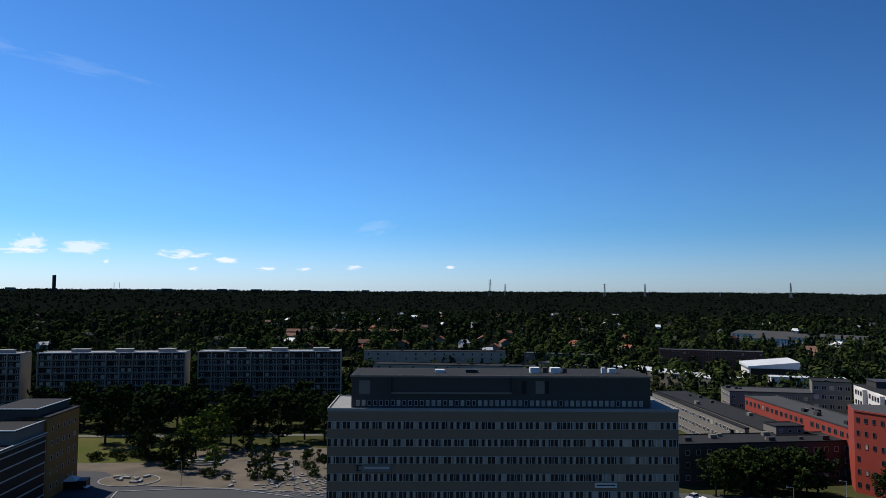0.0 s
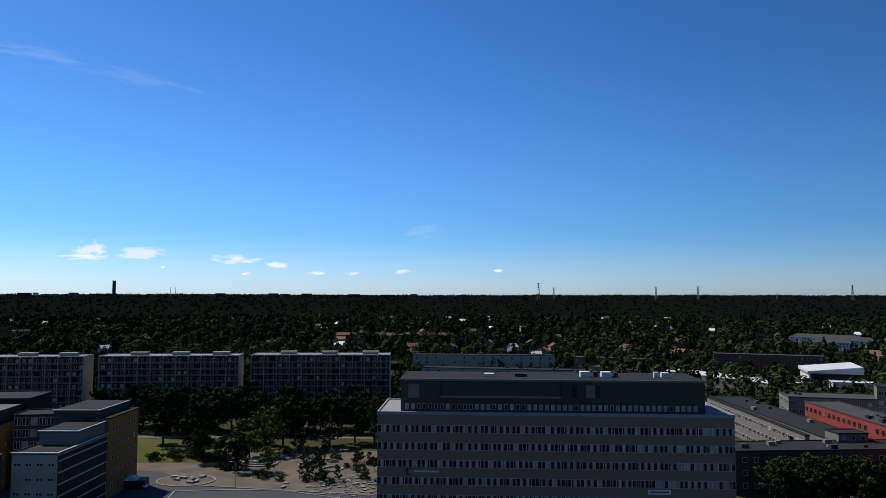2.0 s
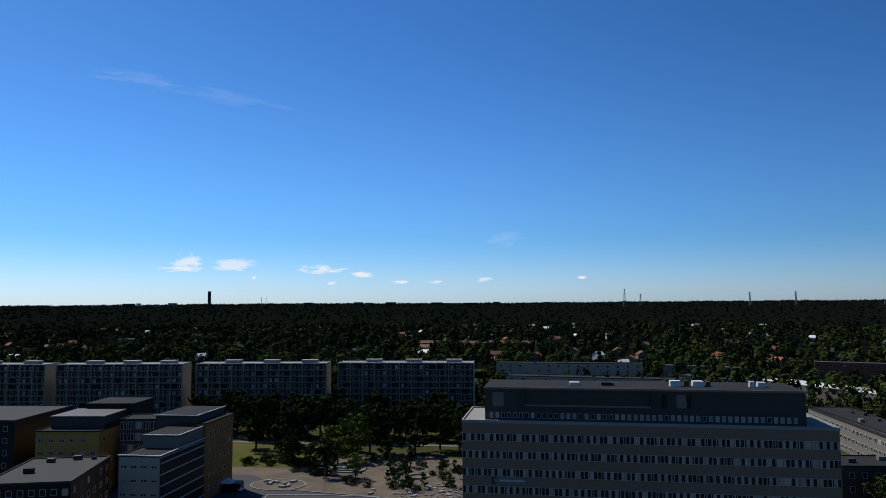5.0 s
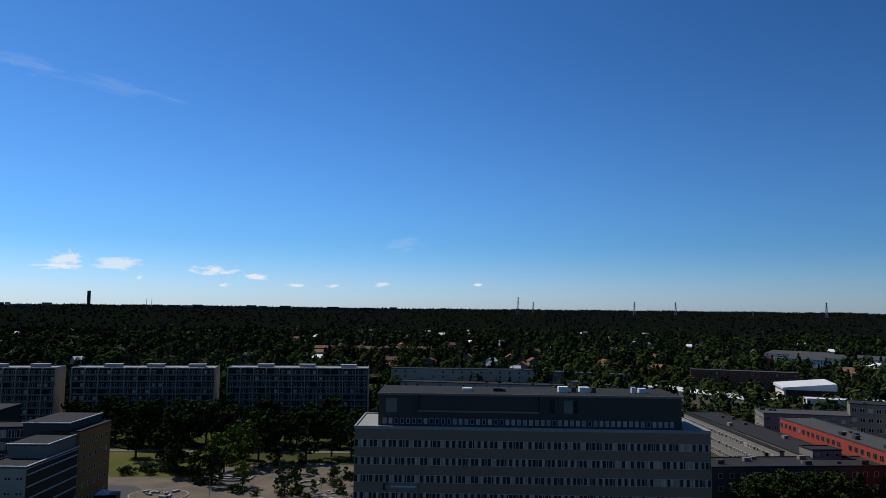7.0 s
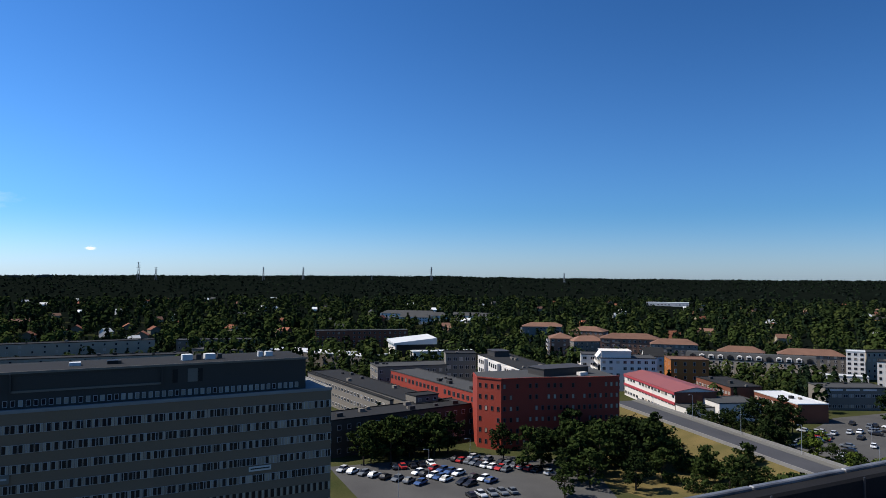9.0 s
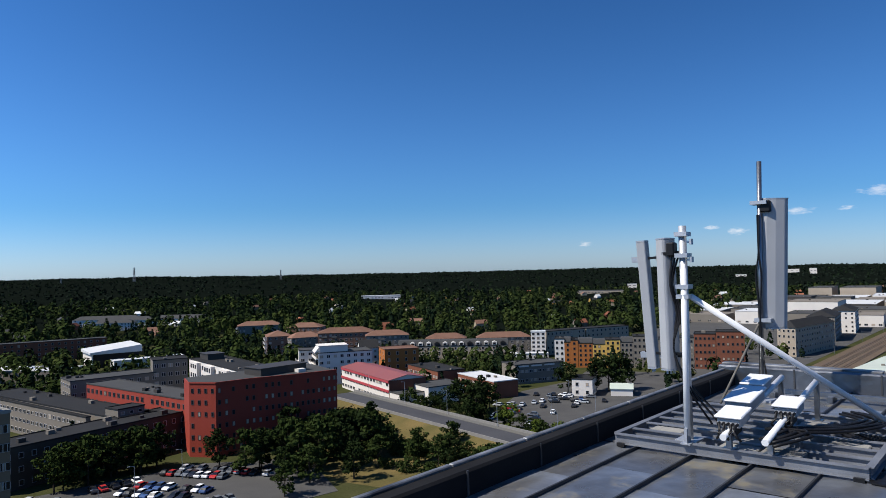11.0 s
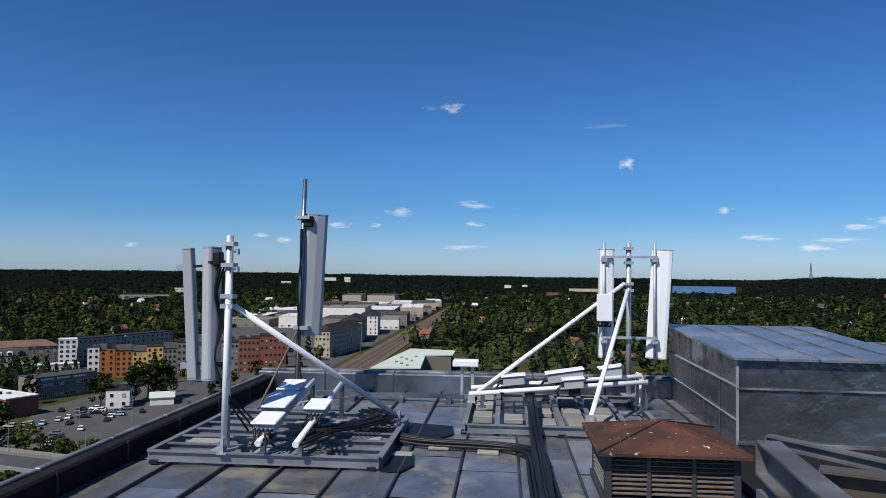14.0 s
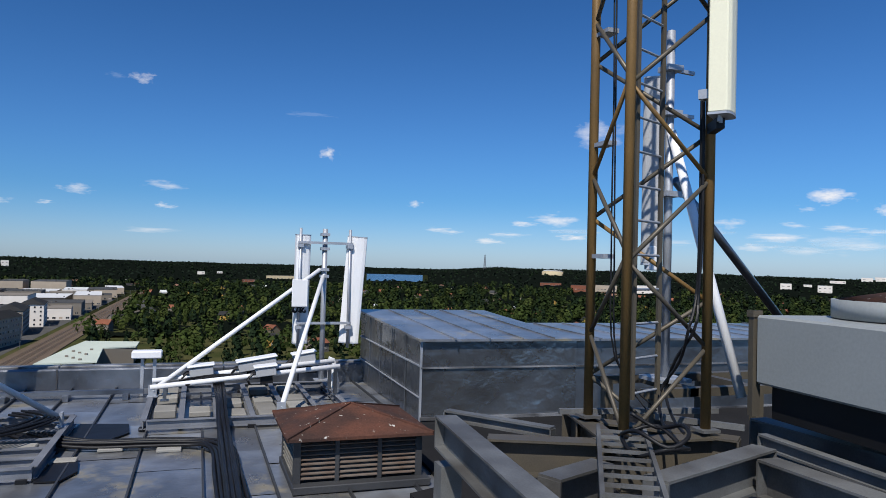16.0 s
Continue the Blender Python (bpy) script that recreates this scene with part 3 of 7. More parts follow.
W("pale_block", "low pale grey apartment block beside the red wing", (118.5, 294.5), (158, 288), 16, 14, 4, 13, 5, wall="render_pale", roof="felt_pale", category="apartment block", vents=3, size=(1.5, 1.5))
# this end of the white block gets a grey wall colour as its shade
W("white_block", "shaded end of the white apartment block with a dark window grid", (150, 289.5), (162.8, 284), 14, 19, 5, 5, wall="render_pale", roof="felt", category="apartment block", vents=1, size=(1.7, 1.7))
ob = W("white_block", "white rendered apartment block with stepped bays and grey roof", (163, 283), (150.5, 226), 15, 18.8, 5, 12, wall="render_white", roof="felt", category="apartment block", vents=6, size=(1.7, 1.7), pale=.05, frame_key="darkframe")
for i in range(3):
    bay = part("bay", Solid().box(6 + i * 17, 14.5 + i * 17, -1.6, 0, -1, 18.4), M["render_white"], ob, "projecting white bay")
    for k in range(5):
        window_row(bay, (6.3 + i * 17, -1.62), (14.2 + i * 17, -1.62), 1.4 + k * 3.65, 3, 1.5, 1.7, .05, 0, "darkframe", BR)
part("roof_house", Solid().box(2, 12, 4, 11, 18.9, 21.2).box(1.7, 12.3, 3.7, 11.3, 21.2, 21.45), M["render_dark"], ob)
# modern white hall
ob = W("modern_hall", "white hall with a slanted roof and dark glass front", (193, 446), (219, 440), 26, 8, 2, 0, wall="black", roof="white_roof", category="hall")
part("slanted_roof", Solid().prism([(-2, -2), (28, -2), (28, 28), (-2, 28)], 8.2, [9.4, 12.5, 13, 10]), M["white_roof"], ob)
part("side_wall", Solid().box(-1, -0.2, -1, 27, 0, 9.2), M["render_white"], ob)
W("low_hall", "low white hall with flat roof", (196, 425), (236, 415), 10, 5, 1, 8, wall="render_white", roof="white_roof", category="hall")
for a, b in (((345, 850), (400, 800)), ((350, 800), (395, 760)), ((400, 770), (440, 720)), ((330, 760), (360, 735))):
    W("care_home", "low pale building with grey hipped roof", a, b, 14, 8, 3, 12, wall="render_white", roof="felt_pale", shape="hip", rise=4, category="building", group="hipped pale blocks")
W("brick_flats", "brick flats with a flat roof", (160, 525), (228, 505), 11, 13, 4, 18, wall="brick", roof="felt_pale", category="apartment block", pale=.3)
# flats with brown roofs
BROWN = (((279, 388), (292, 380), 19, 14), ((327, 494), (355, 474), 14, 14), ((327, 430), (341, 409), 14, 15), ((287, 373), (307, 366), 12, 13),
         ((303, 366), (330, 341), 15, 15), ((316, 334), (336, 315), 12, 13.5), ((338, 302), (354, 282), 12, 11), ((358, 276), (380, 250), 12, 11))
for i, (a, b, d, h) in enumerate(BROWN):
    flats = W("brown_roofed_flats", ("rosy brick" if i % 2 == 0 else "pale rendered") + " flats under a brown tiled hipped roof", a, b, d, h, 5, max(4, int((Vector(b) - Vector(a)).length / 3.2)), 5, 4,
              wall="render_pale" if i % 2 else "rosy", roof="tile_brown", shape="hip", rise=3.2, category="apartment block", group="brown-roofed flats", size=(1.5, 1.4), pale=.3)
    for k in range(4):
        z = h / 5 * (k + 1)
        for y in (2.0, d - 6.0) if i < 3 else ():
            part("balcony", Solid().box(-1.5, 0, y, y + 4, z, z + .15).box(-1.5, -1.42, y, y + 4, z + .15, z + 1.1).box(-1.42, 0, y, y + .08, z + .15, z + 1.1).box(-1.42, 0, y + 3.92, y + 4, z + .15, z + 1.1), M["render_white"], flats, "white balcony")
        for x in (2.5, 9.0) if i > 2 else ():
            part("balcony", Solid().box(x, x + 3.4, -1.5, 0, z, z + .15).box(x, x + 3.4, -1.5, -1.42, z + .15, z + 1.1).box(x, x + .08, -1.42, 0, z + .15, z + 1.1), M["render_pale"], flats)
# white stepped block
ob = W("stepped_block", "white block with slanted terraces stepping down its sunny side", (223.5, 270), (246, 256), 17, 15.5, 5, 8, 0, 0, wall="render_white", roof="felt_pale", category="apartment block", size=(1.6, 1.5))
for k in range(5):
    out = 7.5 - k * 1.6
    ter = part("terrace", Solid().box(-out, 0, .5, 16.5, k * 3.1, k * 3.1 + .35).box(-out, -out + .15, .5, 16.5, k * 3.1 + .35, k * 3.1 + 1.3), M["render_white"], ob, "white terrace with solid balustrade")
    part("terrace_glass", Solid().box(-out + 1.7, 0, 1, 16, k * 3.1 + .36, k * 3.1 + 3.0), M["glass"], ter)
part("top_storey", Solid().box(1, 15, 3, 14, 15.6, 18.6).box(.6, 15.4, 2.6, 14.4, 18.6, 18.9), M["render_white"], ob)
part("skylight", Solid().add([(-1.2, 3.5, 15.6), (.98, 3.5, 18.4), (.98, 13.5, 18.4), (-1.2, 13.5, 15.6), (.98, 3.5, 15.6), (.98, 13.5, 15.6)], [(0, 1, 2, 3), (0, 4, 1), (3, 2, 5), (0, 3, 5, 4)]), M["render_white"], ob)
ob = W("stepped_block", "smaller white corner block with terraces on its sunny side", (226, 288), (238, 279), 14, 15.5, 5, 4, 0, 0, wall="render_white", roof="felt_pale", category="apartment block", size=(1.8, 1.5))
for k in range(4):
    part("terrace", Solid().box(-4.5 + k, 0, 1, 11, k * 3.2, k * 3.2 + .3).box(-4.5 + k, -4.35 + k, 1, 11, k * 3.2 + .3, k * 3.2 + 1.2), M["render_white"], ob, "white terrace with solid balustrade")
# long shop building with rose roof
ob = W("rose_roofed_shops", "long white shop building with rose-red roof and red bands", (226.5, 256.5), (208, 206.8), 17, 9.6, 3, 16, 0, 0, wall="render_white", roof="rose_roof", shape="gable", rise=1.6, category="shop building", size=(2.2, 1.3), pale=.1)
part("red_band", Solid().box(-0.2, 53.2, -0.35, -0.03, 8.5, 9.6), M["redtrim"], ob, "red painted band")
part("red_band", Solid().box(-0.2, 53.2, -0.35, -0.03, 4.6, 5.6), M["redtrim"], ob, "red painted band")
part("brick_gable", Solid().box(53.06, 53.3, 0, 17, 0, 9.5), M["brick"], ob)
W("white_annexe", "small white annexe with flat roof", (207.5, 206), (205, 198), 13, 5, 1, 4, wall="render_white", roof="felt_pale", category="building", size=(1.2, 1.4), frame_key="darkframe")
W("white_shed", "white hall with flat grey roof", (219.8, 205.5), (214.8, 191.2), 17, 7, 1, 0, 0, 3, wall="render_white", roof="felt_pale", category="building")
W("brick_hall", "orange brick hall with a flat brown roof", (260, 261), (275, 251), 16, 14, 4, 4, 2, wall="orange", roof="tile_brown", category="building", size=(1.2, 1.8))
W("white_gabled_house", "white gabled town house beside the brick hall", (266, 286), (274, 280), 12, 13, 4, 3, 3, wall="render_white", roof="felt", shape="gable", rise=4, category="house")
W("brick_workshop", "long brick workshop with flat roof", (258, 243), (246, 213), 14, 8, 2, 12, wall="brick", roof="felt", category="building", vents=3, size=(1.7, 1.2), pale=.6)
W("workshop", "long low workshop with pale sheet roof", (252, 206), (240, 177), 12, 7, 2, 10, wall="brick", roof="white_roof", category="building", vents=2, size=(2.2, 1.2), pale=.6)
ob = W("dormered_flats", "long pale flats with a mansard roof and dormers", (313, 302.3), (352.2, 248.5), 12, 8.2, 3, 20, wall="beige_wall", roof="felt", category="apartment block", pale=.25)
part("mansard", Solid().add([(-.2, -.2, 8.3), (66.8, -.2, 8.3), (66.8, 12.2, 8.3), (-.2, 12.2, 8.3), (-.2, 2.2, 11.8), (66.8, 2.2, 11.8), (66.8, 9.8, 11.8), (-.2, 9.8, 11.8)], [(3, 2, 1, 0), (4, 5, 6, 7), (0, 1, 5, 4), (1, 2, 6, 5), (2, 3, 7, 6), (3, 0, 4, 7)]), M["felt_pale"], ob, "dark sheet mansard")
for i in range(13):
    x = 2.2 + i * 5
    dm = part("dormer", Solid().add([(x, -.35, 8.9), (x + 2.8, -.35, 8.9), (x + 2.8, 3, 8.9), (x, 3, 8.9), (x, -.35, 10.4), (x + 2.8, -.35, 10.4), (x + 2.8, 3, 10.7), (x, 3, 10.7), (x + 1.4, -.35, 11.1), (x + 1.4, 3, 11.3)],
         [(0, 3, 2, 1), (0, 1, 5, 8, 4), (1, 2, 6, 5), (2, 3, 7, 9, 6), (3, 0, 4, 7), (4, 8, 9, 7), (5, 6, 9, 8)]), M["render_white"] if i % 4 else M["felt"], ob, "pale round-topped dormer")
    part("dormer_window", Solid().box(x + .5, x + 2.3, -.42, -.35, 9.1, 10.2), M["glass"], dm)
ob = W("shop_hall", "grey car showroom with flat roof and a row of windows", (275, 190), (298, 178), 14, 9, 2, 11, wall="render_pale", roof="felt_pale", category="shop building", vents=3, size=(1.8, 1.3), pale=.3)
for k in range(3):
    part("roof_sign", Solid().box(1.5 + k * 7, 7 + k * 7, -.25, -.05, 8.0, 8.7), M["render_white"], ob, "pale bars of an unreadable sign")
W("white_tower_flats", "slim white apartment tower", (364.3, 239.6), (369, 232.2), 9, 15.6, 6, 3, 1, 0, wall="render_white", roof="white_roof", category="apartment block", size=(1.5, 1.3), frame_key="darkframe")
W("white_annexe", "low white hall beside the apartment tower", (347, 243), (362, 226), 8, 3.6, 1, 0, wall="render_white", roof="white_roof", category="building")
W("white_house", "small white house with flat roof", (263.5, 153.5), (266.5, 145.5), 13, 7, 2, 2, 0, 4, wall="render_white", roof="felt", category="house")
W("green_shed", "low shed with a dull green gabled roof", (272, 140), (276, 132), 9, 3, 1, 0, wall="render_white", roof="verdigris", shape="gable", rise=1.6, category="shed")
TERRACE = (((334.4, 204.8), (337, 200.2), "render_white", 15.3), ((337, 200.2), (338.8, 197.2), "orange", 13.6), ((338.6, 197.2), (340.5, 193.9), "orange", 14.6), ((340.7, 193.9), (344.4, 187.1), "orange", 13), ((344.5, 187), (347.6, 181), "yellow", 12.4),
           ((347.3, 181), (351, 174.2), "yellow", 14.8), ((351.2, 174.1), (353.9, 168.4), "render_pale", 13.4), ((354, 168.3), (357, 162.2), "render_pale", 16.6), ((357, 162), (362, 150.2), "render_pale", 15), ((362, 150), (366, 140.2), "render_pale", 16),
           ((366, 140), (369.4, 130), "brick", 18), ((369.5, 129.8), (374, 117), "brick", 19.2))
for a, b, c, h in TERRACE:
    flats = W("town_flats", {"orange": "orange rendered flats", "yellow": "yellow rendered flats with small windows", "brick": "red-brown brick flats", "render_white": "white rendered flats", "render_pale": "pale grey rendered flats"}[c] + " in a terrace",
              a, b, 13, h, 5, max(1, int((Vector(b) - Vector(a)).length / 2.1)), 4, wall=c, roof="felt", category="apartment block", group="terrace of flats", size=(1.1, 1.3), vents=1, frame_key="darkframe")
    if c in ("orange", "yellow", "render_pale") and h < 14:
        w = (Vector(b) - Vector(a)).length
        part("roof_storey", Solid().add([(0, .3, h + .1), (w, .3, h + .1), (w, 12, h + .1), (0, 12, h + .1), (0, 1.8, h + 2.4), (w, 1.8, h + 2.4), (w, 10.5, h + 2.4), (0, 10.5, h + 2.4)], [(3, 2, 1, 0), (4, 5, 6, 7), (0, 1, 5, 4), (1, 2, 6, 5), (2, 3, 7, 6), (3, 0, 4, 7)]), M["felt_pale"], flats, "grey mansard storey")
for a, b in (((378.5, 237.5), (407.5, 226.5)), ((408.5, 226), (440, 212))):
    W("back_row_flats", "long pale flats with dark roof", a, b, 12, 14.6, 5, 10, wall="beige_wall", roof="felt", category="apartment block", group="back row flats")
for i, (a, b, d) in enumerate((((440.2, 119.3), (438.7, 109.0), 58), ((532, 125), (534, 108), 50), ((600, 124), (602, 108), 45))):
    W("mansard_block", ("pale yellow" if i == 0 else "pale grey") + " block with grey mansard roof along the railway", a, b, d, 16.5, 5, 4, 0, 16, wall=("beige_wall", "render_pale", "render_white")[i], roof="felt", shape="hip", rise=4, category="apartment block", group="mansard blocks")
IR = random.Random(31)
x = 662
while x < 1180:
    d = IR.uniform(45, 95)
    y = 99
    while y < 250:
        k = IR.uniform(22, 48)
        h = IR.uniform(6, 11) if IR.random() < .88 else 17
        W("warehouse", IR.choice(("white industrial hall with pale flat roof", "pale industrial hall with grey flat roof")), (x, y + k), (x + 3, y), d, h, 1, 5, 0, 6 if y < 100 else 0,
          wall=IR.choice(("render_white", "render_pale", "render_pale", "beige_wall", "render_dark")), roof=IR.choice(("white_roof", "felt_pale", "felt_pale", "white_roof", "render_pale")), category="warehouse", group="industrial halls", size=(2.6, 1.6), pale=.2, vents=2)
        y += k + IR.uniform(5, 12)
    x += d + IR.uniform(8, 16)
patch("yard_industrial", [(345, 97), (345, 130), (560, 255), (1200, 255), (1200, 97)], "lot", "pale asphalt yards between industrial halls", 0.05)
ob = thing("green_roofed_school", "low L-shaped building with pale green roof", "building", pose(348, 0, 0))
part("wall", Solid().prism([(-16, 61.5), (-12, 40.5), (36.5, 43.7), (42, 29), (63, 29), (69, 54), (31, 58)], -1, 8.4), M["render_pale"], ob)
part("roof", Solid().prism([(-17, 62.7), (-13, 39.3), (37, 42.6), (42, 27.9), (64, 28), (70, 55), (31, 59)], 8.4, 9.0), M["verdigris"], ob)
for i in range(7):
    part("roof_hatch", Solid().box(-8 + i * 6, -6.8 + i * 6, 46 + (i % 3) * 3.5, 47.2 + (i % 3) * 3.5, 9.0, 9.7), M["render_pale"], ob)
# blocks beside the plaza
ob = W("stepped_offices", "stepped white and ochre office block", (-110.6, 159.6), (-100, 160.2), 40, 17, 5, 4, 0, 0, wall="beige_wall", roof="felt", category="office building", size=(1.5, 0.7), pale=.05)
part("glass_side", Solid().box(10.64, 10.74, 0.3, 23.5, 0, 16.6), M["black"], ob, "dark glazed side wall")
part("orange_wing", Solid().box(3.5, 10.8, 24, 42, 0, 21), M["amber"], ob, "amber rendered wing")
part("orange_roof", Solid().box(3.3, 11.0, 23.8, 42.2, 21, 21.3), M["felt"], ob)
for k in range(5):
    window_row(ob, (10.83, 25), (10.83, 41), 2.4 + k * 3.7, 5, 1.0, 1.3, .1, rng=BR)
up = part("upper_storey", Solid().box(0.5, 10, 10, 24, 17, 20.2), M["render_pale"], ob)
part("upper_roof", Solid().box(0.3, 10.2, 9.8, 24.2, 20.2, 20.5), M["felt"], up)
for x0, x1, y0, y1, z in ((-.2, 10.9, -.2, .1, 17.42), (10.6, 10.9, .1, 24, 17.42), (.2, 10.3, 9.7, 9.95, 20.55), (10.05, 10.3, 9.95, 24.2, 20.55), (-4.3, 8.3, 23.7, 23.95, 23.35), (8.05, 8.3, 23.95, 42.2, 23.35)):
    part("coping", Solid().box(x0, x1, y0, y1, z - .15, z + .08), M["white_roof"], ob, "pale sheet coping")
for k in range(6):
    part("facade_rail", Solid().box(10.75, 10.84, .3, 23.5, 1.8 + k * 2.7, 2.1 + k * 2.7), M["winframe"], ob)
up = part("upper_storey", Solid().box(-4, 8, 24, 42, 17, 23), M["render_dark"], ob)
part("upper_roof", Solid().box(-4.2, 8.2, 23.8, 42.2, 23, 23.3), M["felt"], up)
ob = W("ochre_offices", "ochre office block with small square windows", (-152, 181), (-134, 184), 34, 18, 5, 6, 0, 6, wall="ochre", roof="felt", category="office building", size=(1.4, 1.0))
part("upper_storey", Solid().box(1.5, 17, 5, 20, 18, 21.4).box(1.2, 17.3, 4.8, 20.2, 21.4, 21.7), M["render_dark"], ob)
part("upper_storey", Solid().box(4, 19, 20, 34, 18, 23).box(3.8, 19.2, 19.8, 34.2, 23, 23.3), M["felt"], ob)
W("glass_link", "glazed stair tower between two blocks", (-133, 192), (-112, 197), 10, 20, 6, 10, wall="render_dark", roof="felt", category="office building", size=(1.7, 2.2), pale=.5)
ob = W("dark_flat_block", "dark block with pale flat roof", (-131, 140), (-113, 146), 27, 14, 4, 8, 0, 6, wall="black", roof="felt_pale", category="building", vents=4, pale=.05)
W("dark_block", "dark block with flat roof", (-190, 175), (-158, 180), 30, 21, 6, 6, wall="black", roof="felt_pale", category="building")

# ---- trees ----
def crown_mesh(name, mat, seed, h=12.0, w=4.2, clumps=26, per=26, leaf=0.75, low=0.22):
    """Many small leaves gathered in clumps round the limbs; uneven outline, with gaps."""
    g = np.random.default_rng(seed)
    cen = []
    for i in range(clumps):
        t = g.uniform(0, 1)
        z = h * (low + (1 - low) * t)
        rad = w * math.sin(math.pi * min(0.97, 0.16 + 0.8 * t)) ** 0.7 * g.uniform(0.25, 1.0)
        a = g.uniform(0, 2 * math.pi)
        cen.append((rad * math.cos(a), rad * math.sin(a), z, g.uniform(0.8, 1.55) * w / 4.2))
    cen = np.array(cen)
    k = np.repeat(np.arange(clumps), per)
    d = g.normal(size=(len(k), 3))
    d /= np.linalg.norm(d, axis=1)[:, None]
    c = cen[k, :3] + d * cen[k, 3:4] * g.uniform(0.55, 1.1, (len(k), 1)) * np.array([1, 1, 0.75])
    nrm = d + g.normal(size=d.shape) * 0.45
    nrm /= np.linalg.norm(nrm, axis=1)[:, None]
    u = np.cross(nrm, g.normal(size=d.shape))
    u /= np.linalg.norm(u, axis=1)[:, None]
    v = np.cross(nrm, u)
    sz = leaf * g.uniform(0.5, 1.0, (len(k), 1))
    vs = np.stack([c - u * sz, c - v * sz * .6 , c + u * sz, c + v * sz * .6], 1).reshape(-1, 3)
    fs = np.arange(len(k) * 4).reshape(-1, 4)
    me = bpy.data.meshes.new(name)
    me.from_pydata(vs.tolist(), [], fs.tolist())
    me.materials.append(mat)
    return me


def trunk_mesh(seed, h=12.0):
    g = random.Random(seed)
    s = Solid()
    s.tube((0, 0, -0.5), (0.1, 0, h * 0.3), 0.26, 0.2, 7).tube((0.1, 0, h * 0.3), (0, 0.15, h * 0.8), 0.2, 0.06, 6)
    for i in range(5):
        a = g.uniform(0, 6.28)
        z = h * g.uniform(0.25, 0.55)
        s.tube((0.08, 0, z), (2.2 * math.cos(a), 2.2 * math.sin(a), z + g.uniform(1.2, 2.8)), 0.1, 0.03, 5)
    return s.mesh("trunk", M["bark"])


TREES = {}
for key, mat in (("dark", "leaf_dark"), ("mid", "leaf_mid"), ("light", "leaf_light")):
    for i in range(3):
        TREES[key, i] = (trunk_mesh(i), crown_mesh("crown", M[mat], 10 * i + len(key), 12, 4.2 + 0.4 * i, 30, 36, 0.6))
TREES["small", 0] = (trunk_mesh(7), crown_mesh("crown", M["leaf_mid"], 77, 12, 5.5, 22, 26, 0.9, 0.35))
TREES["bush", 0] = (None, crown_mesh("crown", M["leaf_mid"], 78, 4, 4.5, 26, 34, 0.5, 0.1))
TR = random.Random(3)
def tree(x, y, h, key="dark", wide=1.0, label=""):
    z = float(terrain(np.array(x), np.array(y)))
    var = (key, TR.randrange(3)) if (key, 1) in TREES else (key, 0)
    k = h / (4.0 if key == "bush" else 12.0)
    ob = thing("bush" if key == "bush" else "tree", label or {"dark": "tall dark green broadleaf tree", "mid": "green broadleaf tree in summer leaf", "light": "sunlit light green park tree", "small": "young tree on bare ground", "bush": "low green bush on the lawn"}[key],
               "bush" if key == "bush" else "tree", Matrix.Translation((x, y, z)) @ Matrix.Rotation(TR.uniform(0, 6.28), 4, 'Z') @ Matrix.Diagonal((k * wide, k * wide, k, 1)), "bushes" if key == "bush" else "park trees")
    t, c = TREES[var]
    if t:
        part("trunk", t, None, ob)
    part("crown", c, None, ob)
    return ob


for i in range(30):
    x = -158 + i * 4.9 + TR.uniform(-2, 2)
    tree(x, 285 + TR.uniform(-10, 14), TR.uniform(12, 17), TR.choice(("dark", "dark", "mid")), 1.15)
for x, y, h, k in ((-118, 252, 18, "dark"), (-108, 256, 16, "dark"), (-100, 240, 17, "dark"), (-88, 258, 16, "dark"), (-80, 234, 14, "light"), (-77, 242, 15, "light"), (-74, 252, 17, "mid"), (-66, 250, 16, "dark"), (-58, 256, 17, "dark"),
                   (-50, 262, 16, "dark"), (-42, 258, 16, "mid"), (-34, 264, 17, "dark"), (-92, 226, 10, "dark"), (-84, 222, 9, "mid"), (-95, 231, 9, "dark"), (-68, 216, 8, "light"), (-78, 218, 11, "dark"), (-26, 262, 15, "dark"), (-118, 268, 16, "dark"), (-128, 274, 16, "dark")):
    tree(x, y, h, k, 1.1)
for i in range(16):
    tree(-60 + i * 2.4 + TR.uniform(-1.5, 1.5), 212 + TR.uniform(-8, 22), TR.uniform(3.2, 5.5), "small", 0.8)
for i in range(16):
    tree(TR.uniform(-84, -30), TR.uniform(206, 244), TR.uniform(1.0, 2.4), "bush", 1.0)
for i in range(2):
    tree(TR.uniform(-80, -32), TR.uniform(230, 246), TR.uniform(4.5, 8), TR.choice(("dark", "mid")), 1.0)
for i in range(14):
    tree(-58 + i * 2.3 + TR.uniform(-1, 1), 203 + TR.uniform(-4, 30), TR.uniform(1.0, 2.2), "bush", 0.8)
for i in range(12):
    tree(-112 + i * 2.6, 231 + TR.uniform(-3, 3), TR.uniform(1.5, 2.6), "bush")
for i in range(18):
    tree(74 + i * 1.7 + TR.uniform(-2, 2), 196 + TR.uniform(-4, 8) - (i > 18) * 8, TR.uniform(8, 13), TR.choice(("dark", "mid", "mid")), 1.1)
for i in range(26):
    tree(112 + TR.uniform(0, 38), 148 + TR.uniform(0, 34), TR.uniform(9, 15), TR.choice(("dark", "dark", "mid")), 1.15)
for i in range(9):
    tree(140 + TR.uniform(-6, 20), 118 + TR.uniform(0, 34), TR.uniform(5, 11), TR.choice(("dark", "mid", "mid")), 1.1)
for i in range(30):
    t = TR.random()
    tree(196 + TR.uniform(0, 8) - 10 * t, 186 - 74 * t, TR.uniform(4, 10), TR.choice(("mid", "light", "dark")), 1.1)
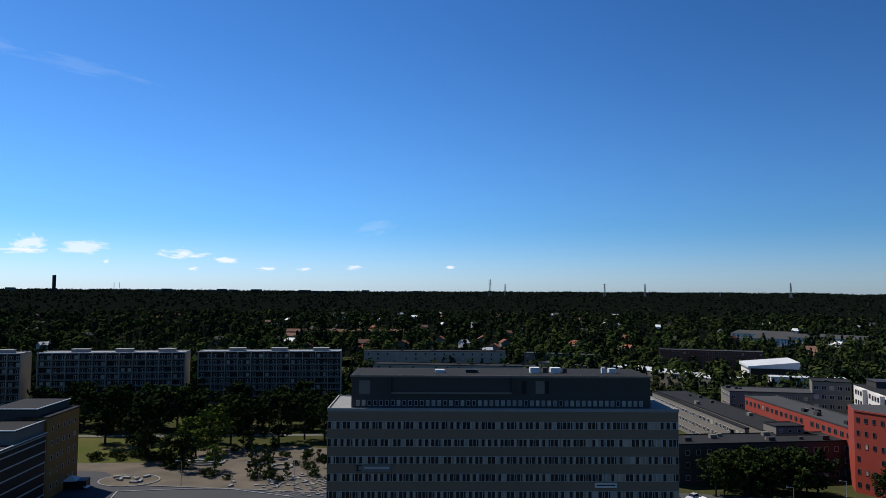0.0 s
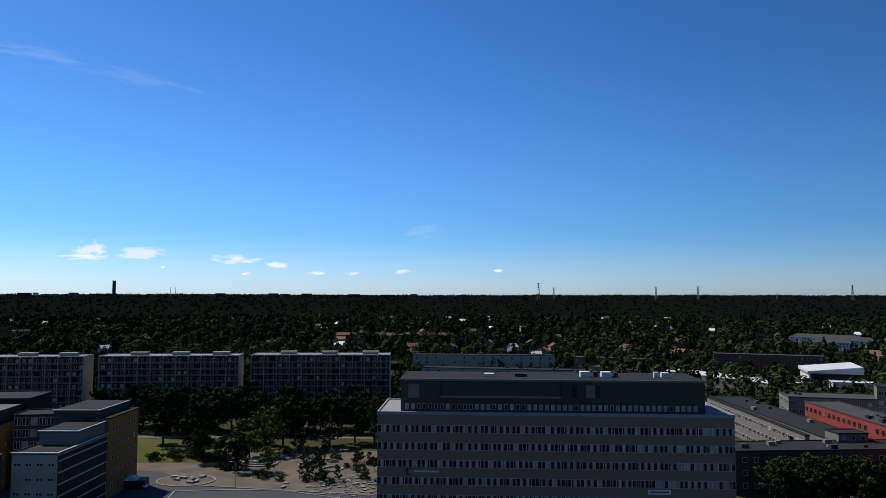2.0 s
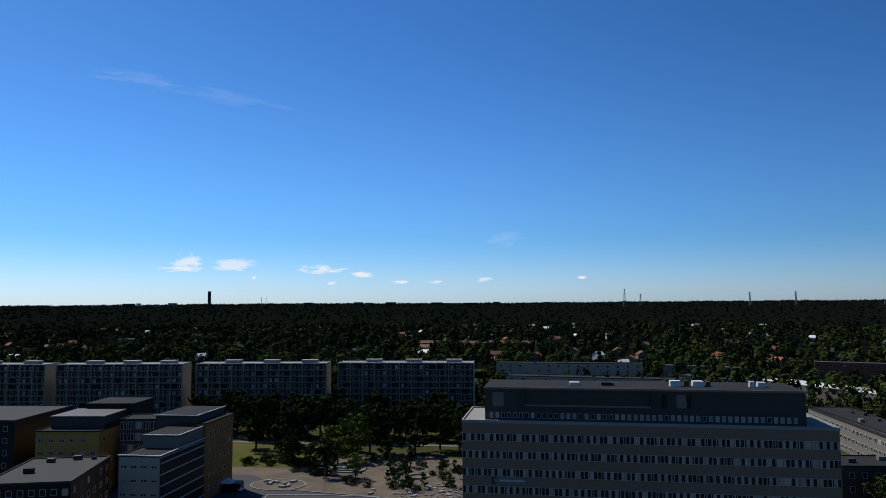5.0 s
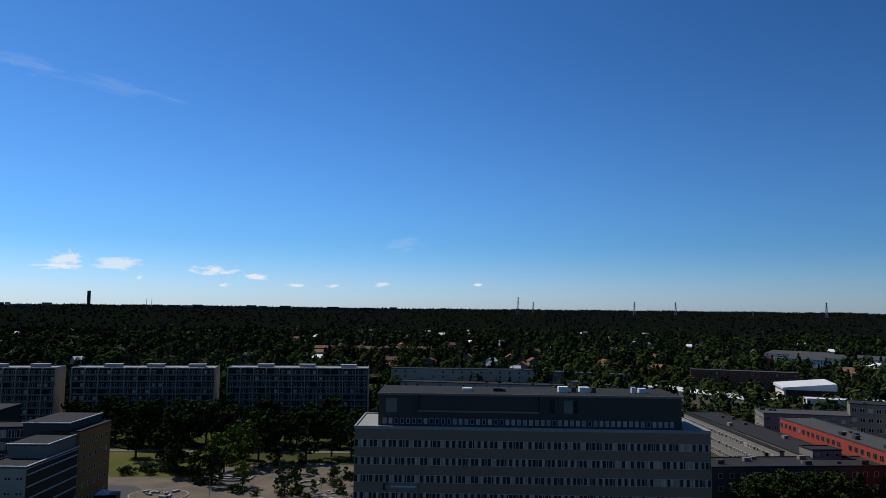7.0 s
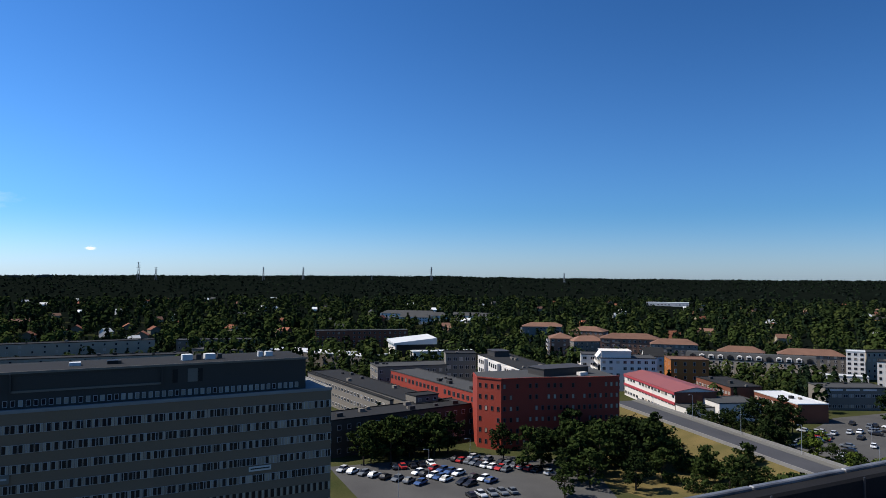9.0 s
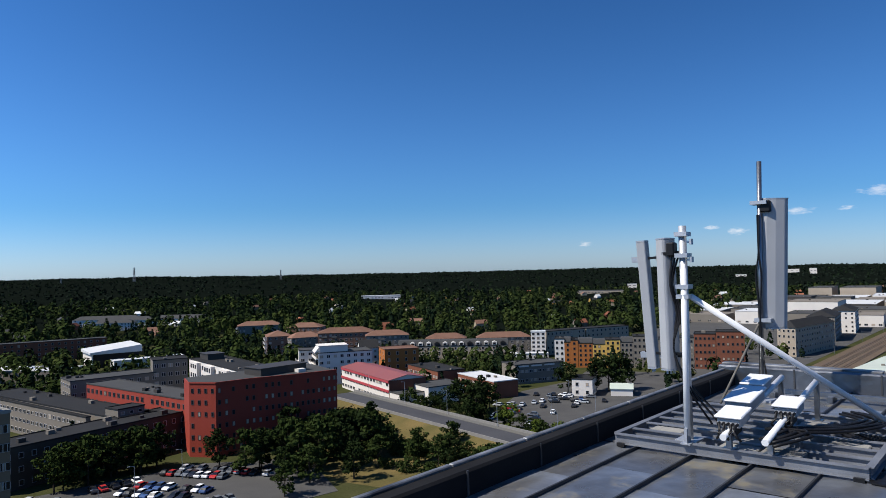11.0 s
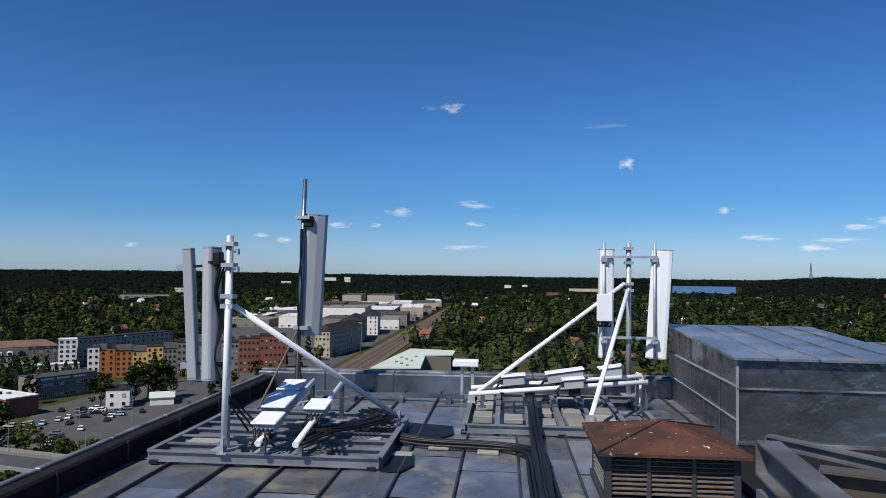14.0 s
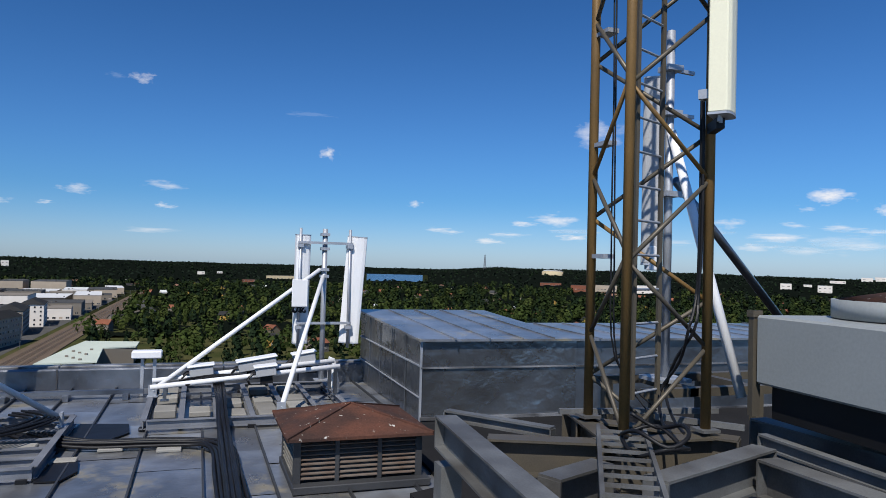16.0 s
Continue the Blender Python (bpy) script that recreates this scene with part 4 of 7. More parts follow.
for i in range(22):
    t = TR.random()
    tree(150 + TR.uniform(-16, 14) + 8 * t, 122 + 66 * t, TR.uniform(1.6, 4.5), "bush", 0.9)
for i in range(26):
    q = RA.lerp(RB, .25 + .7 * TR.random()) - nrm * TR.uniform(12, 21)
    tree(q.x, q.y, TR.uniform(3, 7.5), TR.choice(("dark", "mid", "mid", "bush", "bush")), 1.1)
for x, y in ((107, 143), (118, 147), (127, 140)):
    tree(x, y, TR.uniform(6, 10), TR.choice(("dark", "mid")), 1.2)
for x, y, h in ((206, 168, 13), (210, 162, 14), (203, 158, 12), (214, 170, 12), (222, 166, 10), (282, 146, 15), (285, 142, 16), (278, 150, 14), (268, 158, 13)):
    tree(x, y, h, "dark", 1.2)

# woods and gardens: leaves gathered into thousands of crowns
def keep_out(x, y):
    """Where no woods grow: streets, blocks, the railway and open ground."""
    o = (y < 300) & (np.abs(x) < 345) & (x > -345)
    o |= (x > -60) & (x < 66) & (y > 380) & (y < 512)
    o |= (x > -345) & (x < -40) & (y < 352)
    o |= (x > 60) & (x < 240) & (y < 330)
    o |= (x > 150) & (x < 245) & (y > 400) & (y < 540)
    o |= (x > 255) & (x < 440) & (y > 95) & (y < 450) & (y < 560 - 0.5 * x)
    o |= (x > 340) & (x < 1250) & (y > 66) & (y < 96)
    o |= (x > 340) & (x < 1250) & (y > 84) & (y < 255)
    o |= (x > 325) & (x < 424) & (y > 22) & (y < 75)
    o |= (x > -195) & (x < -40) & (y > 790) & (y < 872)
    o |= (x > 325) & (x < 460) & (y > 715) & (y < 870)
    return o


g = np.random.default_rng(21)
houses = []
for i in range(440):
    r = 430 + 1100 * g.random() ** 0.8
    yaw = g.uniform(-150, 46)
    x, y = polar(r, yaw)
    if keep_out(np.array(x), np.array(y)) or any((x - a) ** 2 + (y - b) ** 2 < 500 for a, b, *_ in houses) or r < 520 and yaw > -70:
        continue
    if yaw > -35 and g.random() < 0.4:
        continue
    # beyond that bearing, white roofs are mixed in as sunlit glints
    houses.append((x, y, g.uniform(8, 13), g.uniform(7, 9), g.uniform(0, 180), g.random() if yaw < -35 else g.choice((.4, .55, .6, .97, .99))))
for x, y in ((-2, 743), (-37, 674), (43, 752), (47, 640), (91, 770), (-14, 715), (62, 700), (-120, 640), (-70, 610), (130, 690)):
    houses.append((x, y, 13, 10, 90 + g.uniform(-25, 25), .05))
HOUSE_KINDS = []
# the last kind has its roof coloured white as a sun glint
for wall, roof in (("house_wall", "tile"), ("render_pale", "tile"), ("house_wall", "tile_brown"), ("render_pale", "felt_pale"), ("brick", "tile"), ("ochre", "felt"), ("render_white", "white_roof")):
    ws = Solid().box(-5, 5, -4, 4, -1, 5).add([(-5, -4, 5), (-5, 4, 5), (-5, 0, 8), (5, -4, 5), (5, 4, 5), (5, 0, 8)], [(0, 1, 2), (3, 5, 4), (0, 2, 5, 3), (1, 4, 5, 2), (0, 3, 4, 1)]).mesh("wall", M[wall])
    rs = gable(10, 8, 5, 3)
    rs.v = [(a - 5, b - 4, c) for a, b, c in rs.v]
    HOUSE_KINDS.append((ws, rs.mesh("roof", M[roof]), {"tile": "orange tile roof", "tile_brown": "brown tile roof", "felt_pale": "pale grey roof", "felt": "dark roof", "white_roof": "pale sheet roof"}[roof]))
for x, y, w, d, a, q in houses:
    ws, rs, txt = HOUSE_KINDS[int(q * 7)]
    ob = thing("detached_house", "detached house with " + txt + " among trees", "house", Matrix.Translation((x, y, float(terrain(np.array(x), np.array(y))))) @ Matrix.Rotation(radians(a), 4, 'Z') @ Matrix.Diagonal((w / 10, d / 8, 1.05, 1)), "houses in the woods")
    part("wall", ws, None, ob)
    part("roof", rs, None, ob)
    for sx in (-2.4, 2.4) if x * x + y * y < 250000 else ():
        for sy, tr in ((-4.03, 0), (4.03, math.pi)):
            o = part("window", window_mesh(1.4, 1.4), None, ob)
            o.matrix_basis = Matrix.Translation((sx, sy, 1.6)) @ Matrix.Rotation(tr, 4, 'Z')


# blocks that stand out of the distant woods: bearing, foot, top and width in degrees, kind
FAR = ((-75.99, -0.92, -0.48, .96, "w"), (-77.36, -1.05, -0.44, .48, "w"), (-64.66, -1.89, -1.36, .72, "w"), (-72.57, -1.15, -0.8, .76, "w"), (-90.28, -1.39, -0.95, .53, "w"), (-91.64, -1.29, -0.92, .4, "w"), (-93.86, -1.94, -1.5, 1.04, "o"), (-96.34, -1.67, -1.15, 2.38, "y"),
       (-134.99, -1.36, -0.68, .74, "w"), (-136.4, -1.06, -0.71, .54, "w"), (-137.49, -1.46, -0.75, .92, "w"), (-138.28, -0.72, -0.38, 1.0, "w"), (-140.06, -0.5, -0.1, .7, "w"), (-140.86, -0.45, -0.05, .63, "w"), (-117.8, -1.63, -1.18, 1.66, "o"), (-120.16, -2.04, -1.3, 1.54, "o"),
       (-122.06, -1.98, -1.24, 1.83, "p"), (-125.21, -2.0, -1.2, 2.16, "w"), (-44.68, -2.29, -1.85, 3.18, "w"), (-62.25, -2.25, -1.85, 3.57, "p"), (33.72, -.2, .12, .3, "w"), (34.51, -2.69, -2.5, 1.18, "w"))
def ground_range(yaw, el):
    """How far out the ground is seen at that height angle."""
    r = 900.0
    while r < 4300 and 54 + r * math.tan(radians(el)) > float(terrain(np.array(polar(r, yaw)[0]), np.array(polar(r, yaw)[1]))):
        r += 20
    return r
FAR = [(*b, ground_range(b[0], b[1])) for b in FAR]


def woods(name, r0, r1, count, quads, leaf, hmin, hmax, seed, label, mat="leaf_far"):
    g = np.random.default_rng(seed)
    r = np.sqrt(g.uniform(r0 ** 2, r1 ** 2, count))
    yaw = np.radians(g.uniform(-155, 50, count))
    x, y = -r * np.sin(yaw), r * np.cos(yaw)
    ok = ~keep_out(x, y)
    for a, b, *_ in houses:
        rr = math.hypot(a, b)
        ux, uy = a / rr, b / rr
        along = (x - a) * ux + (y - b) * uy
        across = -(x - a) * uy + (y - b) * ux
        ok &= ~((np.abs(across) < 9) & (along > (-20 if ux > .6 else -38)) & (along < 7))
    for b, lo, hi, wide, kind, far in FAR:
        ok &= ~((np.abs(np.degrees(yaw) - b) < wide / 2) & (r > far - 260) & (r < far + 25))
    lake = np.abs(np.degrees(yaw) + 105.4) < 2.6
    ok &= ~(lake & (r > 1780) & (r < 3080))
    ok &= g.random(count) < 0.55 + 0.6 * np.sin(x / 47.0 + 2 * np.sin(y / 61.0)) * np.cos(y / 53.0)+0.25
    return crowns(name, g, x[ok], y[ok], quads, leaf, hmin, hmax, label, mat)


def crowns(name, g, x, y, quads, leaf, hmin, hmax, label, mat):
    """Crowns of small leaves, round or pointed, standing on the terrain."""
    n = len(x)
    z = terrain(x, y)
    h = hmin + (hmax - hmin) * g.random(n) ** 1.3
    w = h * g.uniform(0.26, 0.48, n)
    conifer = g.random(n) < 0.3
    k = np.repeat(np.arange(n), quads)
    d = g.normal(size=(len(k), 3))
    d /= np.linalg.norm(d, axis=1)[:, None]
    t = (d[:, 2] + 1) / 2
    rad = np.where(conifer[k], 0.75 * w[k] * (1.05 - t), w[k] * (0.75 + 0.25 * np.sin(k * 1.7 + d[:, 0] * 3)))
    c = np.stack([x[k] + d[:, 0] * rad, y[k] + d[:, 1] * rad, z[k] + h[k] * np.where(conifer[k], 0.12 + 1.0 * t, 0.26 + 0.72 * t)], -1)
    nrm = d * np.array([1, 1, 0.8]) + np.array([0, 0, 0.35]) + g.normal(size=d.shape) * 0.22
    nrm /= np.linalg.norm(nrm, axis=1)[:, None]
    u = np.cross(nrm, g.normal(size=d.shape))
    u /= np.linalg.norm(u, axis=1)[:, None]
    v = np.cross(nrm, u)
    sz = leaf * g.uniform(0.55, 1.1, (len(k), 1)) * (h[k] / hmax)[:, None]
    vs = np.stack([c - u * sz - v * sz * .4, c + u * sz * .3 - v * sz, c + u * sz + v * sz * .3, c - u * sz * .2 + v * sz], 1).reshape(-1, 3)
    me = bpy.data.meshes.new(name)
    me.from_pydata(vs.tolist(), [], np.arange(len(k) * 4).reshape(-1, 4).tolist())
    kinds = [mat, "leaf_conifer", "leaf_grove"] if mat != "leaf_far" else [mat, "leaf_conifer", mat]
    for key in kinds:
        me.materials.append(M[key])
    pick = np.where(conifer, 1, np.where(g.random(n) < 0.2, 2, 0))
    me.polygons.foreach_set("material_index", pick[k].astype(np.int32))
    return tagged(new(name, me), label, "woods", kind="stuff")


def free_points(n, x0, x1, y0, y1, seed):
    """Random places clear of every building, road and car park."""
    g = np.random.default_rng(seed)
    x, y = g.uniform(x0, x1, n), g.uniform(y0, y1, n)
    ok = np.ones(n, bool)
    for ax, ay, c, s, w, d in FOOTPRINTS:
        u, v = (x - ax) * c + (y - ay) * s, -(x - ax) * s + (y - ay) * c
        ok &= ~((u > -4) & (u < w + 4) & (v > -9) & (v < d + 4))
    dx, dy = RB.x - RA.x, RB.y - RA.y
    k = math.hypot(dx, dy)
    ok &= ~(np.abs(((x - RA.x) * dy - (y - RA.y) * dx) / k) < 10)
    ok &= ~((x > 198) & (x < 302) & (y > 116) & (y < 180)) & ~((x < 136) & (y < 200)) & ~((y > 64) & (y < 97) & (x > 340)) & ~((x > 325) & (x < 424) & (y < 72) & (y > 24))
    return x[ok], y[ok]


def leafy(name, pts, quads, leaf, hmin, hmax, seed, label, mat):
    g = np.random.default_rng(seed)
    x, y = pts
    return crowns(name, g, x, y, quads, leaf, hmin, hmax, label, mat)


leafy("town_trees", free_points(520, 65, 330, 200, 345, 41), 60, 1.1, 5, 11, 42, "street and courtyard trees between the blocks", "leaf_mid")
leafy("town_trees", free_points(420, 240, 470, 100, 460, 43), 60, 1.2, 6, 12, 44, "dark trees between flats and shops", "leaf_dark")
leafy("town_trees", free_points(700, 60, 340, 335, 600, 49), 50, 1.3, 6, 12, 50, "dark trees round the low halls", "leaf_dark")
leafy("town_trees", free_points(260, -60, 70, 300, 520, 45), 60, 1.2, 6, 12, 46, "dark trees behind the offices", "leaf_dark")
leafy("town_trees", free_points(200, -330, -40, 356, 400, 47), 60, 1.2, 8, 13, 48, "dark trees behind the apartment slabs", "leaf_dark")
woods("garden_trees", 350, 800, 4600, 74, 1.55, 8, 18, 1, "dense green garden trees between houses", "leaf_mid")
woods("garden_trees", 700, 1500, 10500, 32, 2.3, 9, 18, 2, "dark green trees between villas", "leaf_dark")
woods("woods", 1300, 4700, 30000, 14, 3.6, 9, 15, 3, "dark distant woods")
g2 = np.random.default_rng(4)
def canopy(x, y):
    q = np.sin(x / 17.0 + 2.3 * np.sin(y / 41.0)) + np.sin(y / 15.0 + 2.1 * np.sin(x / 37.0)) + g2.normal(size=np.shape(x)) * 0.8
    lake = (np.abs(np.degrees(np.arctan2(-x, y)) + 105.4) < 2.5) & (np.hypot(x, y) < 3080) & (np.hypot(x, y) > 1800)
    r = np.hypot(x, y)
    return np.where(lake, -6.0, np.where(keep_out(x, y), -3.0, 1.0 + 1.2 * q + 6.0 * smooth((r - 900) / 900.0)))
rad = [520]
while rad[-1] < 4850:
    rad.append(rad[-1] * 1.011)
# sheet below the crowns, coloured dark for the shade among them
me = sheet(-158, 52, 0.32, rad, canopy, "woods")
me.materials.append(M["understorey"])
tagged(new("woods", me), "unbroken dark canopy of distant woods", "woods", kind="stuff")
pts = [polar(r, a) for r, a in ((1850, -103.0), (1850, -107.5), (3070, -107.5), (3070, -103.0))]
single("water", Solid().prism(pts, 6.0, 9.5), M["water"], "blue lake between wooded shores", "lake", kind="structure")

# ---- the roof the camera stands on ----
M["sheet"] = material("weathered_roof_sheet", (0.27, 0.295, 0.335), 0.30, 0.65, vary=0.38, scale=1.3, bump=0.14, fine=9, second=(0.17, 0.17, 0.17), spread=0.18, per_object=0.25)
n, l = M["sheet"].node_tree.nodes, M["sheet"].node_tree.links
moss = n.new("ShaderNodeTexNoise")  # ochre lichen in patches
moss.inputs["Scale"].default_value = 1.1
moss.inputs["Detail"].default_value = 7
moss.inputs["Roughness"].default_value = 0.65
patchy = n.new("ShaderNodeMapRange")
patchy.inputs["From Min"].default_value, patchy.inputs["From Max"].default_value = .54, .64
patchy.inputs["To Max"].default_value = 0.7
place = n.new("ShaderNodeNewGeometry")
l.new(place.outputs["Position"], moss.inputs["Vector"])
l.new(moss.outputs["Fac"], patchy.inputs[0])
lichen = n.new("ShaderNodeMix")
lichen.data_type = 'RGBA'
lichen.inputs[7].default_value = (.21, .175, .10, 1)
l.new(patchy.outputs[0], lichen.inputs[0])
l.new(n["Principled BSDF"].inputs["Base Color"].links[0].from_socket, lichen.inputs[6])
l.new(lichen.outputs[2], n["Principled BSDF"].inputs["Base Color"])
worn = n.new("ShaderNodeMath")
worn.operation = 'MULTIPLY_ADD'
worn.inputs[1].default_value, worn.inputs[2].default_value = -0.6, 0.6
l.new(patchy.outputs[0], worn.inputs[0])
l.new(worn.outputs[0], n["Principled BSDF"].inputs["Metallic"])
M["sheet_dark"] = material("dark_parapet_sheet", (0.05, 0.052, 0.056), 0.5, 0.2, vary=0.3, scale=1.0, bump=0.1, second=(0.022, 0.023, 0.025))
M["coping"] = material("pale_coping_sheet", (0.22, 0.225, 0.235), 0.45, 0.4, vary=0.4, scale=0.7, bump=0.15, second=(0.05, 0.05, 0.052), spread=0.25)
M["galv"] = material("galvanised_steel", (0.40, 0.42, 0.45), 0.48, 0.55, vary=0.22, scale=0.5, bump=0.06, fine=20)
M["galv_dull"] = material("dull_galvanised_sheet", (0.2640, 0.2750, 0.2915), 0.32, 0.9, vary=0.22, scale=1.1, bump=0.55, fine=5, second=(0.1430, 0.1507, 0.1628), spread=0.3)
M["dented"] = material("dented_galvanised_sheet", (0.29, 0.30, 0.315), 0.27, 0.9, vary=0.2, scale=1.6, bump=0.9, fine=4.5, second=(0.17, 0.18, 0.19), spread=0.4)
M["beam"] = material("weathered_steel_beam", (0.165, 0.170, 0.170), 0.55, 0.5, vary=0.3, scale=0.6, bump=0.08, second=(0.0907, 0.0880, 0.0830), spread=0.25)
M["white_paint"] = material("white_painted_metal", (0.624, 0.632, 0.640), 0.4, vary=0.1, scale=0.8, bump=0.02)
M["grey_paint"] = material("pale_grey_radome", (0.300, 0.308, 0.320), 0.5, vary=0.1, scale=0.7, bump=0.02)
M["cream"] = material("cream_radome", (0.663, 0.646, 0.493), 0.45, vary=0.08, scale=0.8, bump=0.02)
M["casing"] = material("weathered_grey_casing", (0.27, 0.29, 0.29), 0.5, 0.2, vary=0.15, scale=1.2, bump=0.04)
M["mast"] = material("brown_painted_mast", (0.190, 0.109, 0.033), 0.5, 0.1, vary=0.3, scale=0.7, bump=0.08, second=(0.114, 0.071, 0.028))
M["brace_steel"] = material("dark_brace_steel", (0.055, 0.05, 0.042), 0.5, 0.3, vary=0.3, scale=0.5, bump=0.05, second=(0.1, 0.085, 0.06))
M["rust"] = material("rusty_sheet", (0.085, 0.038, 0.026), 0.85, 0.0, vary=0.4, scale=0.45, bump=0.3, fine=16, second=(0.04, 0.024, 0.02), spread=0.3)
n, l = M["rust"].node_tree.nodes, M["rust"].node_tree.links
spots = n.new("ShaderNodeTexNoise")
spots.inputs["Scale"].default_value = 15
spots.inputs["Detail"].default_value = 4
cut = n.new("ShaderNodeMapRange")
cut.inputs["From Min"].default_value, cut.inputs["From Max"].default_value = .66, .74
l.new(n["Texture Coordinate"].outputs["Object"], spots.inputs["Vector"])
l.new(spots.outputs["Fac"], cut.inputs[0])
lime = n.new("ShaderNodeMix")
lime.data_type = 'RGBA'
lime.inputs[7].default_value = (.42, .40, .36, 1)
l.new(cut.outputs[0], lime.inputs[0])
l.new(n["Principled BSDF"].inputs["Base Color"].links[0].from_socket, lime.inputs[6])
l.new(lime.outputs[2], n["Principled BSDF"].inputs["Base Color"])
M["slat"] = material("dirty_pale_louvre", (0.15, 0.14, 0.12), 0.7, vary=0.3, scale=0.4, bump=0.1, second=(0.06, 0.055, 0.045))
M["ballast"] = material("pale_concrete_ballast", (0.215, 0.208, 0.190), 0.9, vary=0.25, scale=0.5, bump=0.15, per_object=0.2)
# black roofing colour that also carries shade on parapet and under grillage
M["bitumen"] = material("black_bitumen_sheet", (0.015, 0.015, 0.016), 0.85, vary=0.4, scale=0.9, bump=0.12, spec=0.15)
M["frame_steel"] = material("pale_galvanised_frame", (0.22, 0.23, 0.25), 0.55, 0.5, vary=0.3, scale=0.5, bump=0.06, second=(0.13, 0.135, 0.15))
Z = 51.35
tower = thing("roof_deck", "sheet metal roof of the tower with standing seams", "roof", kind="structure")
part("tower_body", Solid().box(-14, 16.2, -24, 5.7, -1, Z - 0.03), M["sheet_dark"], tower)
RR = random.Random(8)
SHEETS = {}
def roof_sheet(w, l):
    """A tin sheet with a faint cushion shape."""
    key = (round(w, 2), round(l, 2), RR.randrange(3))
    if key not in SHEETS:
        n, vs, fs = 5, [], []
        k = RR.uniform(0.006, 0.016)
        for i in range(n):
            for j in range(n):
                u, v = i / (n - 1), j / (n - 1)
                vs.append((u * l, v * w, k * math.sin(math.pi * u) * math.sin(math.pi * v) + RR.uniform(-0.002, 0.002)))
        for i in range(n - 1):
            for j in range(n - 1):
                fs.append((i * n + j, (i + 1) * n + j, (i + 1) * n + j + 1, i * n + j + 1))
        s = Solid().add(vs, fs)
        s.box(0, l, 0, 0.002, -0.03, 0.0)
        me = s.mesh("roof_sheet", M["sheet"])
        me.polygons.foreach_set("use_smooth", [True] * len(me.polygons))
        SHEETS[key] = me
    return SHEETS[key]
W0 = 0.80
for j in range(-13, 7):
    y = -0.13 + j * W0
    x = 2.0
    while x < 15.8:
        l = min(1.95 if j % 2 == 0 or x > 2.1 else 0.7, 15.9 - x)
        if l > 0.2:
            ob = part("roof_sheet", roof_sheet(W0 - 0.02, l - 0.015), None, tower)
            ob.matrix_basis = pose(x, y + 0.01, Z - 0.012, RR.uniform(-0.35, 0.35), RR.uniform(-0.3, 0.3), 0)
        x += l
    part("standing_seam", Solid().box(2.0, 15.9, y - 0.012, y + 0.012, Z - 0.02, Z + 0.035), M["sheet_dark"], tower)
rest = Solid()
for j in range(-29, 7):
    y = -0.13 + j * W0
    for i in range(7):
        rest.box(-13.9 + i * 2.27, -11.66 + i * 2.27, y + .012, y + W0 - .012, Z - .03, Z - .012 + .004 * ((i * 5 + j * 3) % 3))
    rest.box(-13.9, 2.0, y - .012, y + .012, Z - .03, Z + .03)
single("roof_sheets", rest, M["sheet"], "rows of weathered tin sheets with standing seams", "roof", kind="stuff")
# parapets
def parapet(name, x0, x1, y0, y1, h):
    ob = thing(name, "low sheet-clad parapet with pale coping", "parapet", kind="structure")
    # north inner face's shade and east face's sunlight are put into these colours
    part("upstand", Solid().box(x0, x1, y0, y1, Z - 0.3, Z + h), M["bitumen"] if y1 - y0 < 1 else M["galv_dull"], ob, bevel=0.03)
    long_x = x1 - x0 > y1 - y0
    n = int(max(x1 - x0, y1 - y0) / 1.5)
    for i in range(n):
        a, b = i / n, (i + 1) / n
        if long_x:
            q = (x0 + (x1 - x0) * a, x0 + (x1 - x0) * b - 0.02, y0 + (y1 - y0) * 0.55, y1 - 0.09)
        else:
            q = (x0 + (x1 - x0) * 0.5, x1 + 0.05, y0 + (y1 - y0) * a, y0 + (y1 - y0) * b - 0.02)
        part("coping", Solid().box(*q, Z + h - 0.02, Z + h + 0.035), M["coping"], ob, bevel=0.012)
        part("seam", Solid().box(q[0] - 0.02 if long_x else x0 - 0.015, q[0] + 0.01 if long_x else x0, y0 - 0.015 if long_x else q[2] - 0.02, y0 if long_x else q[2] + 0.01, Z, Z + h), M["sheet_dark"], ob)
    return ob
parapet("parapet_north", -14, 15.9, 5.3, 5.68, 0.30)
parapet("parapet_east", 15.9, 16.3, -24, 5.68, 0.40)
ob = thing("roof_guide_rail", "low rail on small brackets along the parapet", "rail")
part("rail", Solid().box(14.75, 14.85, 0.9, 4.4, Z + 0.08, Z + 0.16), M["galv_dull"], ob)
for y in (1.2, 2.2, 3.2, 4.2):
    part("bracket", Solid().box(14.6, 15.0, y - .05, y + .05, Z, Z + 0.1), M["galv_dull"], ob)

# sheet-clad penthouse
ob = thing("penthouse", "dull galvanised sheet-clad plant room with welted seams", "plant room", kind="structure")
part("wall", Solid().prism([(11.7, -3.62), (11.55, -6.5), (16.0, -6.5), (16.1, -3.55)], Z, [52.70, 52.70, 52.90, 52.90]), M["dented"], ob)
part("wall", Solid().prism([(11.55, -6.5), (11.3, -13.0), (13.9, -13.0), (14.2, -6.5)], Z, [52.70, 52.70, 52.74, 52.74]), M["galv_dull"], ob)
part("roof", Solid().add([(11.6, -3.55, 52.705), (11.45, -6.52, 52.705), (16.05, -6.52, 52.905), (16.15, -3.48, 52.905), (11.6, -3.55, 52.745), (11.45, -6.52, 52.745), (16.05, -6.52, 52.945), (16.15, -3.48, 52.945)],
     [(0, 1, 2, 3), (7, 6, 5, 4), (0, 4, 5, 1), (1, 5, 6, 2), (2, 6, 7, 3), (3, 7, 4, 0)]), M["sheet"], ob)
